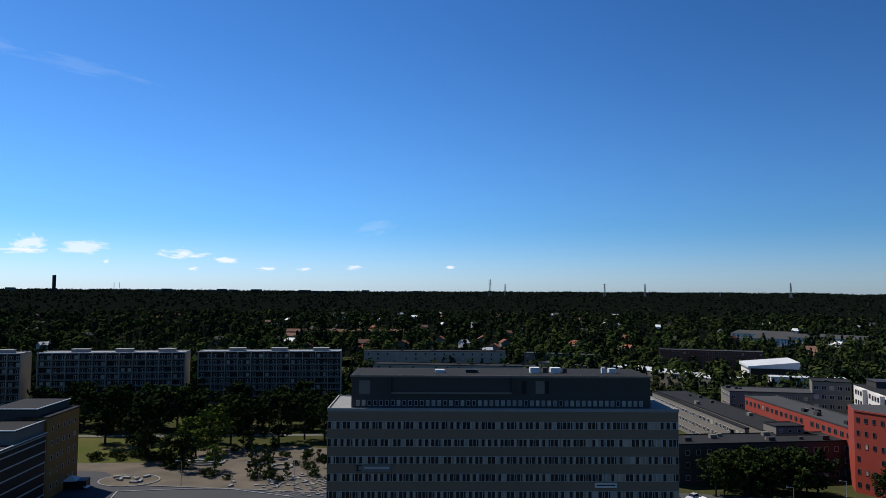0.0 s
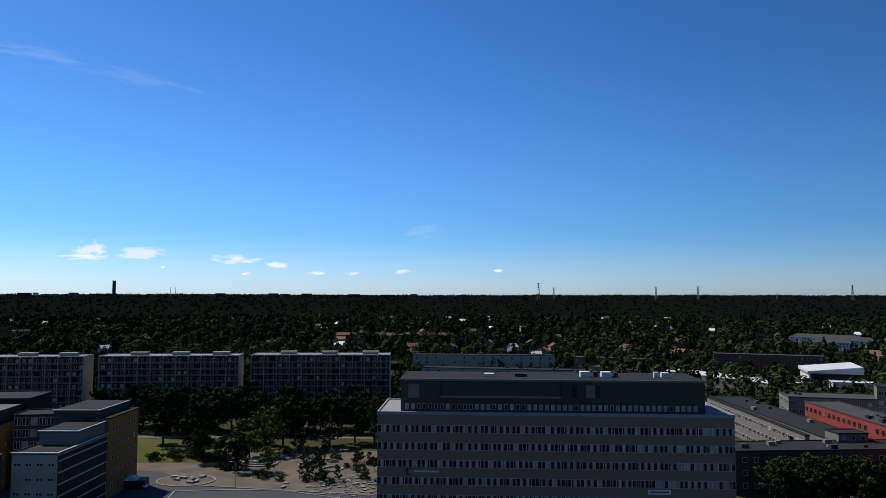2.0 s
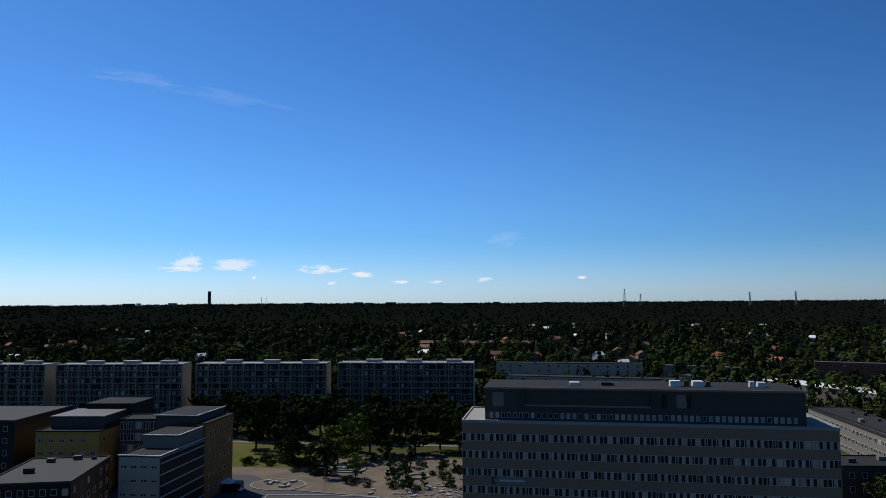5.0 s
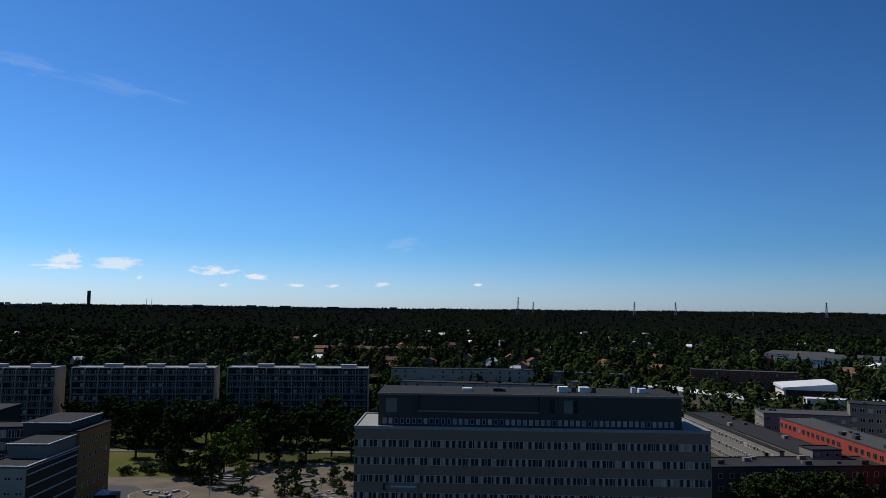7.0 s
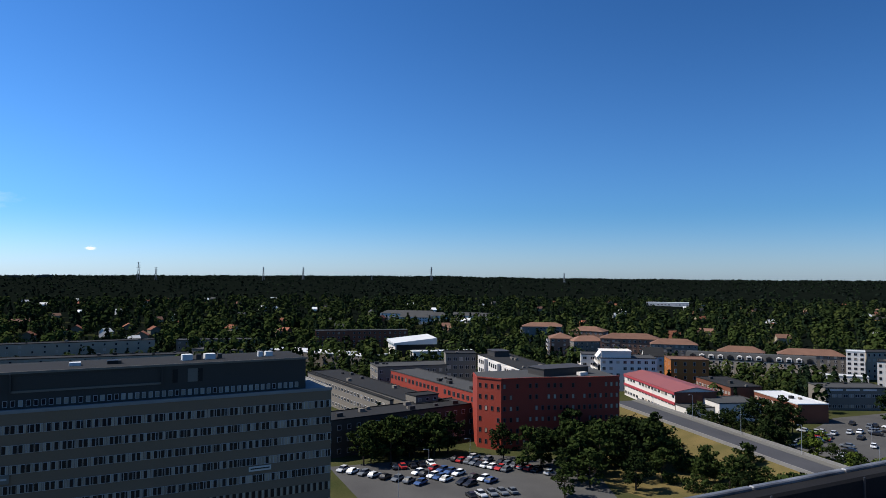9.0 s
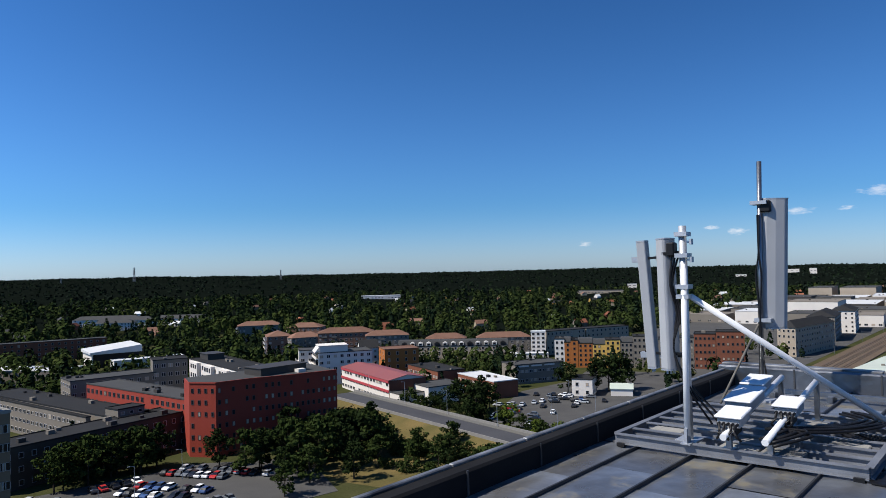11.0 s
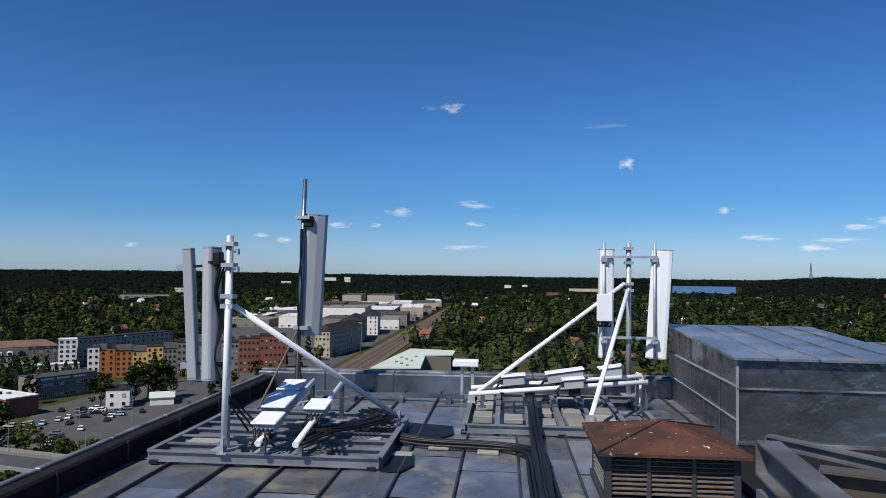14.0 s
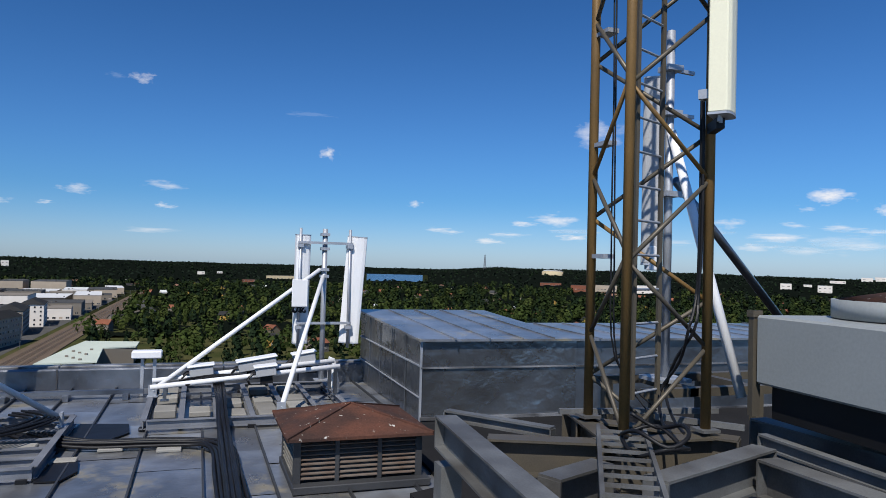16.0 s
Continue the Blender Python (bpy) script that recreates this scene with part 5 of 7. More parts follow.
part("roof", Solid().prism([(11.45, -6.53), (11.2, -13.1), (14.0, -13.1), (14.3, -6.53)], 52.705, [52.745, 52.745, 52.79, 52.79]), M["sheet"], ob)
for i in range(1, 5):
    y = -3.55 - i * 0.62
    part("roof_seam", Solid().bar((11.5, y, 52.755), (16.05, y, 52.955), 0.02, 0.025), M["sheet"], ob)
for i in range(9):
    y = -6.9 - i * 0.7
    part("roof_seam", Solid().bar((11.35, y, 52.755), (14.1, y, 52.80), 0.02, 0.025), M["sheet"], ob)
part("welted_seam", Solid().bar((11.68, -3.6, 52.25), (11.53, -6.5, 52.25), 0.03, 0.025).bar((11.53, -6.5, 52.25), (11.28, -13, 52.25), 0.03, 0.025), M["coping"], ob)
part("base_flashing", Solid().bar((11.66, -3.6, Z + 0.05), (11.51, -6.5, Z + 0.05), 0.05, 0.05).bar((11.51, -6.5, Z + 0.05), (11.26, -13, Z + 0.05), 0.05, 0.05), M["coping"], ob)
part("welted_seam", Solid().bar((11.7, -3.60, 52.28), (16.05, -3.53, 52.35), 0.025, 0.025), M["galv"], ob)
part("welted_seam", Solid().bar((11.7, -3.60, 51.75), (16.05, -3.53, 51.85), 0.02, 0.02), M["galv"], ob)
for i in range(1, 5):
    x = 11.7 + i * 0.88
    part("welted_seam", Solid().bar((x, -3.605 + i * .014, Z), (x, -3.605 + i * .014, 52.72 + i * 0.04), 0.014, 0.014), M["galv_dull"], ob)
part("corner_seam", Solid().bar((11.69, -3.61, Z), (11.69, -3.61, 52.70), 0.035, 0.035), M["galv"], ob)

# rusty ventilation cowl
# rust-stained front slats, coloured darker still for the shade of the eave
M["slat_rusty"] = material("rust_stained_slat", (0.12, 0.10, 0.085), 0.75, 0.2, vary=0.4, scale=0.25, bump=0.1, second=(0.075, 0.042, 0.028))
vent = thing("roof_vent", "rusty hipped ventilation cowl with dirty pale louvres", "vent", pose(8.42, -1.06, Z))
part("plinth", Solid().box(-0.05, 1.35, -1.66, -0.02, 0, 0.09), M["sheet_dark"], vent, bevel=0.01)
part("body", Solid().box(0.16, 1.25, -1.52, -0.14, 0.09, 0.58), M["black"], vent)
for a in ((0.08, 0.16), (1.2, 1.28)):
    for b in ((-1.58, -1.50), (-1.08, -1.03), (-0.57, -0.52), (-0.12, -0.04)):
        if b[0] in (-1.58, -0.12) or a[0] < .1:
            part("post", Solid().box(a[0], a[1], b[0], b[1], 0.09, 0.60), M["sheet_dark"], vent)
for k in range(8):
    z = 0.13 + k * 0.055
    part("louvre", Solid().add([(0.09, -1.50, z), (0.09, -0.12, z), (0.15, -0.12, z + 0.035), (0.15, -1.50, z + 0.035), (0.09, -1.50, z + .012), (0.09, -0.12, z + .012), (0.15, -0.12, z + 0.047), (0.15, -1.50, z + 0.047)],
         [(0, 1, 2, 3), (7, 6, 5, 4), (0, 4, 5, 1), (1, 5, 6, 2), (2, 6, 7, 3), (3, 7, 4, 0)]), M["slat_rusty"], vent)
    part("louvre", Solid().add([(0.17, -0.05, z), (1.2, -0.05, z), (1.2, -0.12, z + 0.035), (0.17, -0.12, z + 0.035), (0.17, -0.05, z + .012), (1.2, -0.05, z + .012), (1.2, -0.12, z + 0.047), (0.17, -0.12, z + 0.047)],
         [(0, 1, 2, 3), (7, 6, 5, 4), (0, 4, 5, 1), (1, 5, 6, 2), (2, 6, 7, 3), (3, 7, 4, 0)]), M["slat"], vent)
s = Solid()
e = [(-0.06, -1.68, 0.60), (1.52, -1.68, 0.60), (1.52, 0.06, 0.60), (-0.06, 0.06, 0.60)]
t = [(x, y, 0.635) for x, y, z in e] + [(0.74, -0.86, 0.86), (0.76, -0.76, 0.86)]
s.add(e + t, [(3, 2, 1, 0), (0, 1, 5, 4), (1, 2, 6, 5), (2, 3, 7, 6), (3, 0, 4, 7), (4, 5, 8), (5, 6, 9, 8), (6, 7, 9), (7, 4, 8, 9)])
roof = part("roof", s, M["rust"], vent)
for p in ((-0.06, -1.68, .64), (1.52, -1.68, .64), (1.52, .06, .64), (-0.06, .06, .64)):
    part("hip_ridge", Solid().bar(p, (0.75, -0.82, 0.865), 0.03, 0.03), M["rust"], roof)

# antenna mounts: a ballasted steel frame with a tripod pole; local x along the support tubes, y towards the parapet
def antenna_mount(m, pole_u, pole_v, hi, label, braces, fill, near_u, near_v):
    ob = thing("antenna_mount", label, "antenna mount", m, "ballasted antenna mounts")
    L = 3.25
    def channel(p, q, h=0.16):
        """A steel channel: web and two flanges."""
        p, q = Vector(p), Vector(q)
        s = Solid().bar(p, q, 0.016, h)
        for dz in (-h / 2, h / 2):
            s.bar(p + Vector((0, 0, dz)), q + Vector((0, 0, dz)), 0.09, 0.014)
        return s
    u0, v0, zb = near_u, near_v, 0.105
    for p, q in (((u0, v0, zb), (u0, L, zb)), ((L, v0, zb), (L, L, zb)), ((u0 + .05, v0, zb), (L - .05, v0, zb)), ((u0 + .05, L, zb), (L - .05, L, zb))):
        part("beam", channel(p, q, .13), M["frame_steel"], ob)
    for i in range(1, 6):
        u = u0 + i * (L - u0) / 6
        part("cross_beam", channel((u, v0 + .05, .11), (u, L - .05, .11), 0.1), M["frame_steel"], ob)
        for j in range(5):
            chance = RR.random()
            if chance < 0.75:
                v = v0 + 0.15 + j * 0.58 + RR.uniform(0, .08)
                k = RR.uniform(0.02, 0.08)
                if chance < fill:
                    part("ballast_block", Solid().box(u - 0.43, u - 0.09, v, v + 0.5, 0.03, 0.10 + k), M["ballast"], ob, bevel=0.015)
    for u, v in ((u0, v0 + .1), (u0, L - .1), (L, v0 + .1), (L, L - .1), (1.6, v0), (1.6, L)):
        part("rubber_foot", Solid().box(u - .06, u + .06, v - .06, v + .06, 0.0, 0.05), M["black"], ob)
    top = hi - Z
    part("pole", Solid().tube((pole_u, pole_v, 0.1), (pole_u, pole_v, top), 0.055, n=14), M["galv"], ob, smooth=True)
    part("pole_foot", Solid().box(pole_u - .15, pole_u + .15, pole_v - .15, pole_v + .15, 0.165, 0.19), M["galv"], ob)
    for u, v, drop in braces:
        part("brace", Solid().tube((u, v, 0.28), (pole_u + (u - pole_u) * .03, pole_v + (v - pole_v) * .03, top - drop), 0.043, n=14), M["white_paint"], ob, "white painted tube brace", smooth=True)
        part("brace_shoe", Solid().box(u - .07, u + .07, v - .02, v + .02, 0.17, 0.38).box(u - .09, u + .09, v - .07, v + .07, 0.165, 0.185), M["galv"], ob)
    for z in (top - 0.86, top - 1.0, top - 0.12, top - 0.42):
        part("clamp", Solid().box(pole_u - .09, pole_u + .09, pole_v - .09, pole_v + .09, z - .03, z + .03), M["galv"], ob)
    return ob


def support_tube(m, u0, u1, v, z0, z1):
    """The two tubes on which the radio units hang, with their feet."""
    ob = thing("support_tube", "pale steel tube carrying radio units", "tube", m, "support tubes")
    part("tube", Solid().tube((u0, v, z0), (u1, v, z1), 0.045, n=14), M["white_paint"], ob, smooth=True)
    for u, z in ((u0 + .24, z0 + .03), (u1 - .08, z1)):
        part("foot", Solid().box(u - .03, u + .03, v - .035, v + .035, 0.165, max(.33, z - .04)).box(u - .07, u + .07, v - .08, v + .08, 0.165, 0.18), M["galv_dull"], ob)
    return ob


def radio_unit(m, w=0.42, d=0.55, h=0.2, label="white radio unit with sun shield and black cables"):
    ob = thing("radio_unit", label, "radio unit", m, "radio units")
    part("body", Solid().box(-d / 2, d / 2, -w / 2, w / 2, 0, h - .03), M["grey_paint"], ob, bevel=0.012)
    part("sun_shield", Solid().box(-d / 2 - .03, d / 2 + .03, -w / 2 - .03, w / 2 + .03, h - .02, h + .015), M["white_paint"], ob, bevel=0.012)
    for i in range(5):
        y = -w / 2 + (i + .5) * w / 5
        part("connector", Solid().tube((-d / 2, y, h * .4), (-d / 2 - .06, y, h * .4), 0.018, n=8), M["black"], ob)
    for i in range(4):
        y = -w / 2 + (i + .5) * w / 4
        p = [(-d / 2 - .05 - 0.1 * math.sin(k * .8), y + RR.uniform(-.03, .03) * k, h * .4 - 0.06 * k) for k in range(4)]
        part("cable", Solid().path(p, 0.018, 6), M["black"], ob)
    part("fixing_plate", Solid().box(-d * .3, d * .3, -.06, .06, -.14, 0), M["black"], ob)
    return ob


def panel_antenna(m, w, d, h, mat, label):
    """Upright radome; origin at the foot's middle, its face towards local minus y."""
    ob = thing("panel_antenna", label, "antenna", m, "panel antennas")
    n, poly = 4, []
    for i in range(n + 1):
        a = math.pi * i / n
        poly.append((-w / 2 * math.cos(a), -d / 2 - 0.25 * d * math.sin(a)))
    poly += [(w / 2, d / 2), (-w / 2, d / 2)]
    part("radome", Solid().prism(poly, 0, h), M[mat], ob, bevel=0.008)
    for z in (-.02, h):
        part("end_cap", Solid().prism([(x * 1.02, y * 1.02) for x, y in poly], z, z + .02), M["galv"], ob)
    for z in (0.18, h - 0.25):
        part("bracket", Solid().box(-.05, .05, d / 2, d / 2 + .1, z - .04, z + .04), M["galv"], ob)
    for i in range(3):
        x = -w / 4 + i * w / 4
        part("socket", Solid().tube((x, 0, 0), (x, 0, -.07), .016, n=8), M["galv"], ob)
    return ob


mA = pose(9.30, 1.75, Z)
mB = pose(11.75, 0.72, Z, 0, 0, -90)
antenna_mount(mA, 0.50, 2.22, 54.53, "ballasted steel frame with upright pole and one brace beside the parapet", [(2.46, 0.05, 1.0), (0.30, 2.17, 0.46)], 0.34, 0.30, 0.0)
antenna_mount(mB, 3.24, 3.45, 54.70, "ballasted steel frame with braced pole at the roof corner", [(0.02, 2.15, 0.86), (2.05, 0.12, 1.0)], 0.6, 0.0, 0.15)
support_tube(mA, 0.1, 2.9, 1.62, 0.36, 0.78)
def rubber_mat(m, pts, label):
    """A loose sheet with an uneven outline under a frame."""
    single("rubber_mat", Solid().prism([tuple((m @ Vector((u, v, 0)))[:2]) for u, v in pts], Z + .012, Z + .03), M["black"], label, "mat")


rubber_mat(mA, [(2.0, -.06), (2.1, -.62), (2.5, -.86), (3.1, -.80), (3.25, -.1), (2.9, -.04)], "black rubber mat beside the antenna frame")
rubber_mat(mA, [(.22, -.02), (.20, -.30), (.55, -.44), (1.05, -.38), (1.1, -.10), (.7, -.06)], "black rubber mat under the corner of the antenna frame")
support_tube(mA, 0.1, 2.9, 1.10, 0.36, 0.78)
support_tube(mB, 0.0, 3.3, 1.75, 0.40, 0.70)
support_tube(mB, 0.0, 3.3, 2.35, 0.42, 0.72)
radio_unit(mA @ pose(0.55, 1.62, 0.47, 0, -8, 0), .30, .42, .15)
radio_unit(mA @ pose(1.25, 1.68, 0.60, 0, -8, 0), .34, .70, .16, "long white radio unit with ribbed shield")
radio_unit(mA @ pose(2.05, 1.75, 0.70, 0, -8, 0), .30, .46, .15)
radio_unit(mA @ pose(1.2, 1.08, 0.56, 0, -8, 0), .28, .40, .15)
radio_unit(mB @ pose(0.85, 2.35, 0.50, 0, -6, 0), .28, .42, .19)
radio_unit(mB @ pose(1.85, 2.35, 0.60, 0, -9, 0), .30, .70, .20, "long white radio unit with ribbed shield")
radio_unit(mB @ pose(1.95, 1.75, 0.56, 0, -6, 0), .26, .36, .18)
radio_unit(mB @ pose(2.75, 2.5, 0.69, 0, -9, 0), .28, .42, .19)
PA = Vector((9.80, 3.97))
panel_antenna(pose(9.88, 4.50, 52.50, -3.5, 0, 10), .20, .12, 1.83, "grey_paint", "slim pale grey panel antenna beside the pole")
panel_antenna(pose(9.79, 4.20, 52.50, -3.0, 1.5, -30), .23, .14, 1.85, "grey_paint", "pale grey panel antenna with black clamp")
ob = thing("antenna_clamp", "black tilting clamp between antenna and pole", "clamp")
part("arm", Solid().bar((9.76, 4.26, 54.14), (*PA, 54.16), .045, .045).bar((9.84, 4.6, 54.08), (*PA, 54.12), .035, .035), M["black"], ob)
part("arm", Solid().bar((9.76, 4.26, 52.72), (*PA, 52.72), .04, .04).bar((9.84, 4.6, 52.72), (*PA, 52.68), .035, .035), M["black"], ob)
part("joint", Solid().box(9.70, 9.84, 4.06, 4.18, 54.10, 54.30), M["black"], ob, bevel=.02)
ob = thing("antenna_cable", "black feeder cables hanging down the pole", "cable")
for k in range(3):
    part("cable", Solid().path([(9.78 + .03 * k, 4.12 - .04 * k, 54.15), (9.72 + .04 * k, 4.14, 53.7), (9.8, 4.09 - .03 * k, 53.3), (9.74, 4.13, 52.8), (9.7 + .07 * k, 3.95, 52.3), (9.95, 3.7 - .12 * k, 51.75)], .015, 6), M["black"], ob)
for z in (54.3, 54.05):
    single("pole_bracket", Solid().bar((9.8, 3.95, z), (9.79, 3.85, z), .03, .03).box(9.75, 9.83, 3.83, 3.86, z - .04, z + .04), M["galv"], "small steel arm on the antenna pole", "bracket")
# corner pole with tall panel
ob = thing("corner_pole", "dark grey pole with clamp at the roof corner", "pole", pose(14.25, 4.27, Z))
part("pole", Solid().tube((0, .02, 0), (.02, -.09, 55.93 - Z), .045, n=12), M["galv_dull"], ob, smooth=True)
part("foot_plate", Solid().box(-.2, .2, -.2, .2, 0, .03), M["galv"], ob)
part("stay", Solid().tube((-1.3, .35, .12), (0, 0, 1.5), .022, n=8), M["slat"], ob, smooth=True)
part("clamp", Solid().box(-.08, .2, -.22, .08, 3.75, 3.82).box(-.08, .2, -.22, .08, 1.5, 1.57), M["galv"], ob)
panel_antenna(pose(14.52, 4.11, 52.74, 1.5, 2.0, -62), .46, .24, 2.46, "grey_paint", "tall pale grey panel antenna on the corner pole")
ob = thing("tilt_bracket", "black tilt bracket behind the tall antenna", "bracket")
part("plate", Solid().box(14.22, 14.36, 4.0, 4.2, 54.95, 55.17), M["black"], ob, bevel=.02)
part("arm", Solid().bar((14.25, 4.27, 55.15), (14.45, 4.1, 55.2), .04, .04), M["galv"], ob)
ob = thing("antenna_cable", "black feeder cables along the corner pole", "cable")
for k in range(2):
    part("cable", Solid().path([(14.2, 4.2 + .03 * k, 54.9), (14.17, 4.22, 54.2), (14.22, 4.3 - .1 * k, 53.7), (14.18, 4.24, 53.0), (14.1, 4.2, 52.3), (13.7, 4.0, 51.75)], .017, 6), M["black"], ob)
# second mount's panels
for y, w, yaw in ((-2.06, .30, -84), (-3.10, .42, -104)):
    panel_antenna(pose(15.3, y, 52.3, 1.5, 3.5 if y < -3 else 0, yaw), w, .15, 2.25, "white_paint", "white panel antenna with clamps and pipe")
    p = thing("antenna_pipe", "thin steel pipe behind the antenna", "pipe", pose(15.12, y + .06, 52.2))
    part("pipe", Solid().tube((0, 0, 0), (0, 0, 2.5), .03, n=10), M["galv"], p, smooth=True)
    part("clamp", Solid().box(-.06, .16, -.06, .06, 2.1, 2.17).box(-.06, .16, -.06, .06, .4, .47), M["galv"], p)
for z in (54.4, 52.72):
    single("cross_arm", Solid().bar((15.1, -1.95, z), (15.1, -3.1, z), .05, .05), M["galv"], "horizontal steel arm between antenna pipes", "bracket")
radio_unit(pose(15.0, -1.98, 53.35, 0, -90, 0), .26, .5, .14, "small white radio unit on the antenna pipe")
ob = thing("junction_box_post", "white hooded box on a short steel post", "box", pose(15.0, 0.86, Z))
part("post", Solid().box(-.04, .04, -.16, -.1, 0, .72).box(-.04, .04, .06, .12, 0, .72), M["galv"], ob)
part("hood", Solid().box(-.16, .16, -.26, .28, .72, .86), M["white_paint"], ob, bevel=.02)
single("wrapped_bundle", Solid().prism([(14.3, -2.65), (14.55, -2.8), (14.7, -2.7), (14.4, -2.5)], Z, [Z + .75, Z + .2, Z + .3, Z + .8]), M["white_paint"], "bundle in clear plastic sheet", "bundle", bevel=.03)

# feeder cables on the roof
def cable_run(label, pts, n, r, gap, seed):
    g = random.Random(seed)
    run = thing("feeder_cables", label, "cable")
    for i in range(n):
        off = (i - (n - 1) / 2) * gap
        q = []
        for k, (x, y, z) in enumerate(pts):
            x1, y1 = pts[min(k + 1, len(pts) - 1)][:2]
            x0, y0 = pts[max(k - 1, 0)][:2]
            d = math.hypot(x1 - x0, y1 - y0) or 1
            q.append((x - (y1 - y0) / d * off + g.uniform(-.012, .012), y + (x1 - x0) / d * off + g.uniform(-.012, .012), z + g.uniform(0, .03) + (i % 2) * r))
        part("cable", Solid().path(q, r, 7), M["black"], run, smooth=True)
    return run
cable_run("black feeder cables bundled across the sheet roof", [(12.0, 2.6, Z + .12), (11.3, 1.9, Z + .08), (11.05, 1.3, Z + .05), (10.95, 0.6, Z + .05), (10.85, 0.0, Z + .05), (10.6, -.3, Z + .06), (10.2, -.4, Z + .06), (9.4, -.42, Z + .06), (8.4, -.42, Z + .06), (7, -.45, Z + .06)], 7, .026, .05, 1)
cable_run("thick black cable bundle running from the antenna mount", [(14.6, -.4, Z + .45), (13.4, -.42, Z + .36), (12.4, -.42, Z + .34), (11.6, -.42, Z + .22), (11.0, -.42, Z + .12), (10, -.42, Z + .12), (8.8, -.42, Z + .12), (7.2, -.42, Z + .12)], 6, .026, .026, 2)
cable_run("black cables coiled under the radio units", [(9.6, 2.9, Z + .3), (9.9, 2.6, Z + .4), (10.2, 2.9, Z + .35), (10.6, 2.5, Z + .33), (11.1, 2.2, Z + .3), (11.7, 2.0, Z + .3), (12.2, 2.4, Z + .28)], 7, .02, .06, 3)
cable_run("black cables under the radio units of the far mount", [(13.6, .2, Z + .42), (13.8, -.4, Z + .5), (13.9, -1, Z + .45), (14.1, -1.6, Z + .52), (14.3, -2.2, Z + .5)], 6, .02, .06, 4)
for x, y in ((10.7, .3), (10.9, 1.05), (10.4, 1.55), (10.9, 2.0)):
    single("cable_pad", Solid().box(x - .1, x + .1, y - .16, y + .16, Z, Z + .045), M["ballast"], "small pale concrete pad under the cables", "pad", group="cable pads", bevel=.01)

# steel grillage with the lattice mast
ZB = 52.6
# flat black sheet: dark roofing with the shade below the beams coloured in
single("roof_well", Solid().prism([(-6, -22), (11.1, -22), (11.45, -2.95), (8.2, -2.85), (8.0, -2.35), (-6, -2.35)], Z - .02, Z + .05), M["bitumen"], "black bitumen roofing under the steel grillage", "roof", kind="structure")
def ibeam(name, p, q, label="weathered steel beam of the raised grillage", h=0.30, w=0.20, z=ZB, mat="beam"):
    ob = thing("steel_beam", label, "beam", group="steel grillage")
    p, q = Vector((*p, z)), Vector((*q, z))
    part("top_flange", Solid().bar(p - Vector((0, 0, .01)), q - Vector((0, 0, .01)), w, .02), M[mat], ob)
    part("web", Solid().bar(p - Vector((0, 0, h / 2)), q - Vector((0, 0, h / 2)), .016, h - .04), M[mat], ob)
    part("bottom_flange", Solid().bar(p - Vector((0, 0, h - .01)), q - Vector((0, 0, h - .01)), w, .02), M[mat], ob)
    for e in (p, q):
        part("end_plate", Solid().bar(e - Vector((0, 0, .02)), e - Vector((0, 0, h - .02)), w, .016, up=(q - p)), M[mat], ob)
    return ob
ibeam("b", (6.50, -2.22), (3.0, -1.92))
ibeam("b", (4.30, -2.95), (4.82, -4.36))
ibeam("b", (4.62, -4.20), (3.1, -4.24), z=ZB - .03)
ibeam("b", (5.75, -5.17), (3.4, -5.24))
ibeam("b", (5.20, -4.70), (3.4, -4.58), h=.12, w=.09)
ibeam("b", (6.75, -2.32), (5.84, -2.99), h=.10, w=.10)
# brace_steel beams: shade round the mast base is put into their dark colour
ibeam("b", (5.80, -2.36), (5.45, -3.20), z=ZB - .04, mat="brace_steel")
ibeam("b", (4.70, -2.36), (4.96, -2.95), z=ZB - .06)
ibeam("b", (6.62, -3.62), (4.95, -3.22), z=ZB - .03, mat="brace_steel")
ibeam("b", (6.25, -3.5), (5.2, -4.45), z=ZB - .03, mat="brace_steel")
ibeam("b", (5.45, -3.2), (5.36, -4.4), z=ZB - .035, mat="brace_steel")
for x, y in ((6.4, -2.22), (3.6, -1.98), (6.45, -3.58), (5.0, -3.24), (4.78, -4.26), (5.30, -4.36), (5.6, -5.17), (3.6, -4.22), (3.6, -5.23)):
    single("stub_column", Solid().box(x - .1, x + .1, y - .1, y + .1, Z, ZB - .42).box(x - .2, x + .2, y - .2, y + .2, Z, Z + .03), M["beam"], "short steel column under the grillage", "column", group="grillage columns")
mast = thing("lattice_mast", "three-legged brown lattice mast with ladder", "mast", pose(5.60, -3.70, ZB))
LEGS = [(0.54, 0.18), (-0.34, 0.37), (-0.21, -0.55)]
HM = 7.4
for x, y in LEGS:
    part("leg", Solid().tube((x, y, 0), (x, y, HM), .044, n=16), M["mast"], mast, smooth=True)
    part("foot_plate", Solid().box(x - .09, x + .09, y - .09, y + .09, 0, .025), M["beam"], mast)
for a, b, z0 in ((1, 2, 0.73), (0, 1, 0.05), (2, 0, 0.4)):
    k = 0
    z = z0 - 0.74
    while z < HM - .4:
        p, q = LEGS[a], LEGS[b]
        if k % 2:
            p, q = q, p
        lo, hi_ = max(z, .03), z + .74
        f = (lo - z) / .74
        st = (p[0] + (q[0] - p[0]) * f, p[1] + (q[1] - p[1]) * f, lo)
        part("diagonal", Solid().tube(st, (q[0], q[1], hi_), .020, n=10), M["brace_steel"] if (k + a) % 4 else M["mast"], mast, smooth=True)
        z += .74
        k += 1
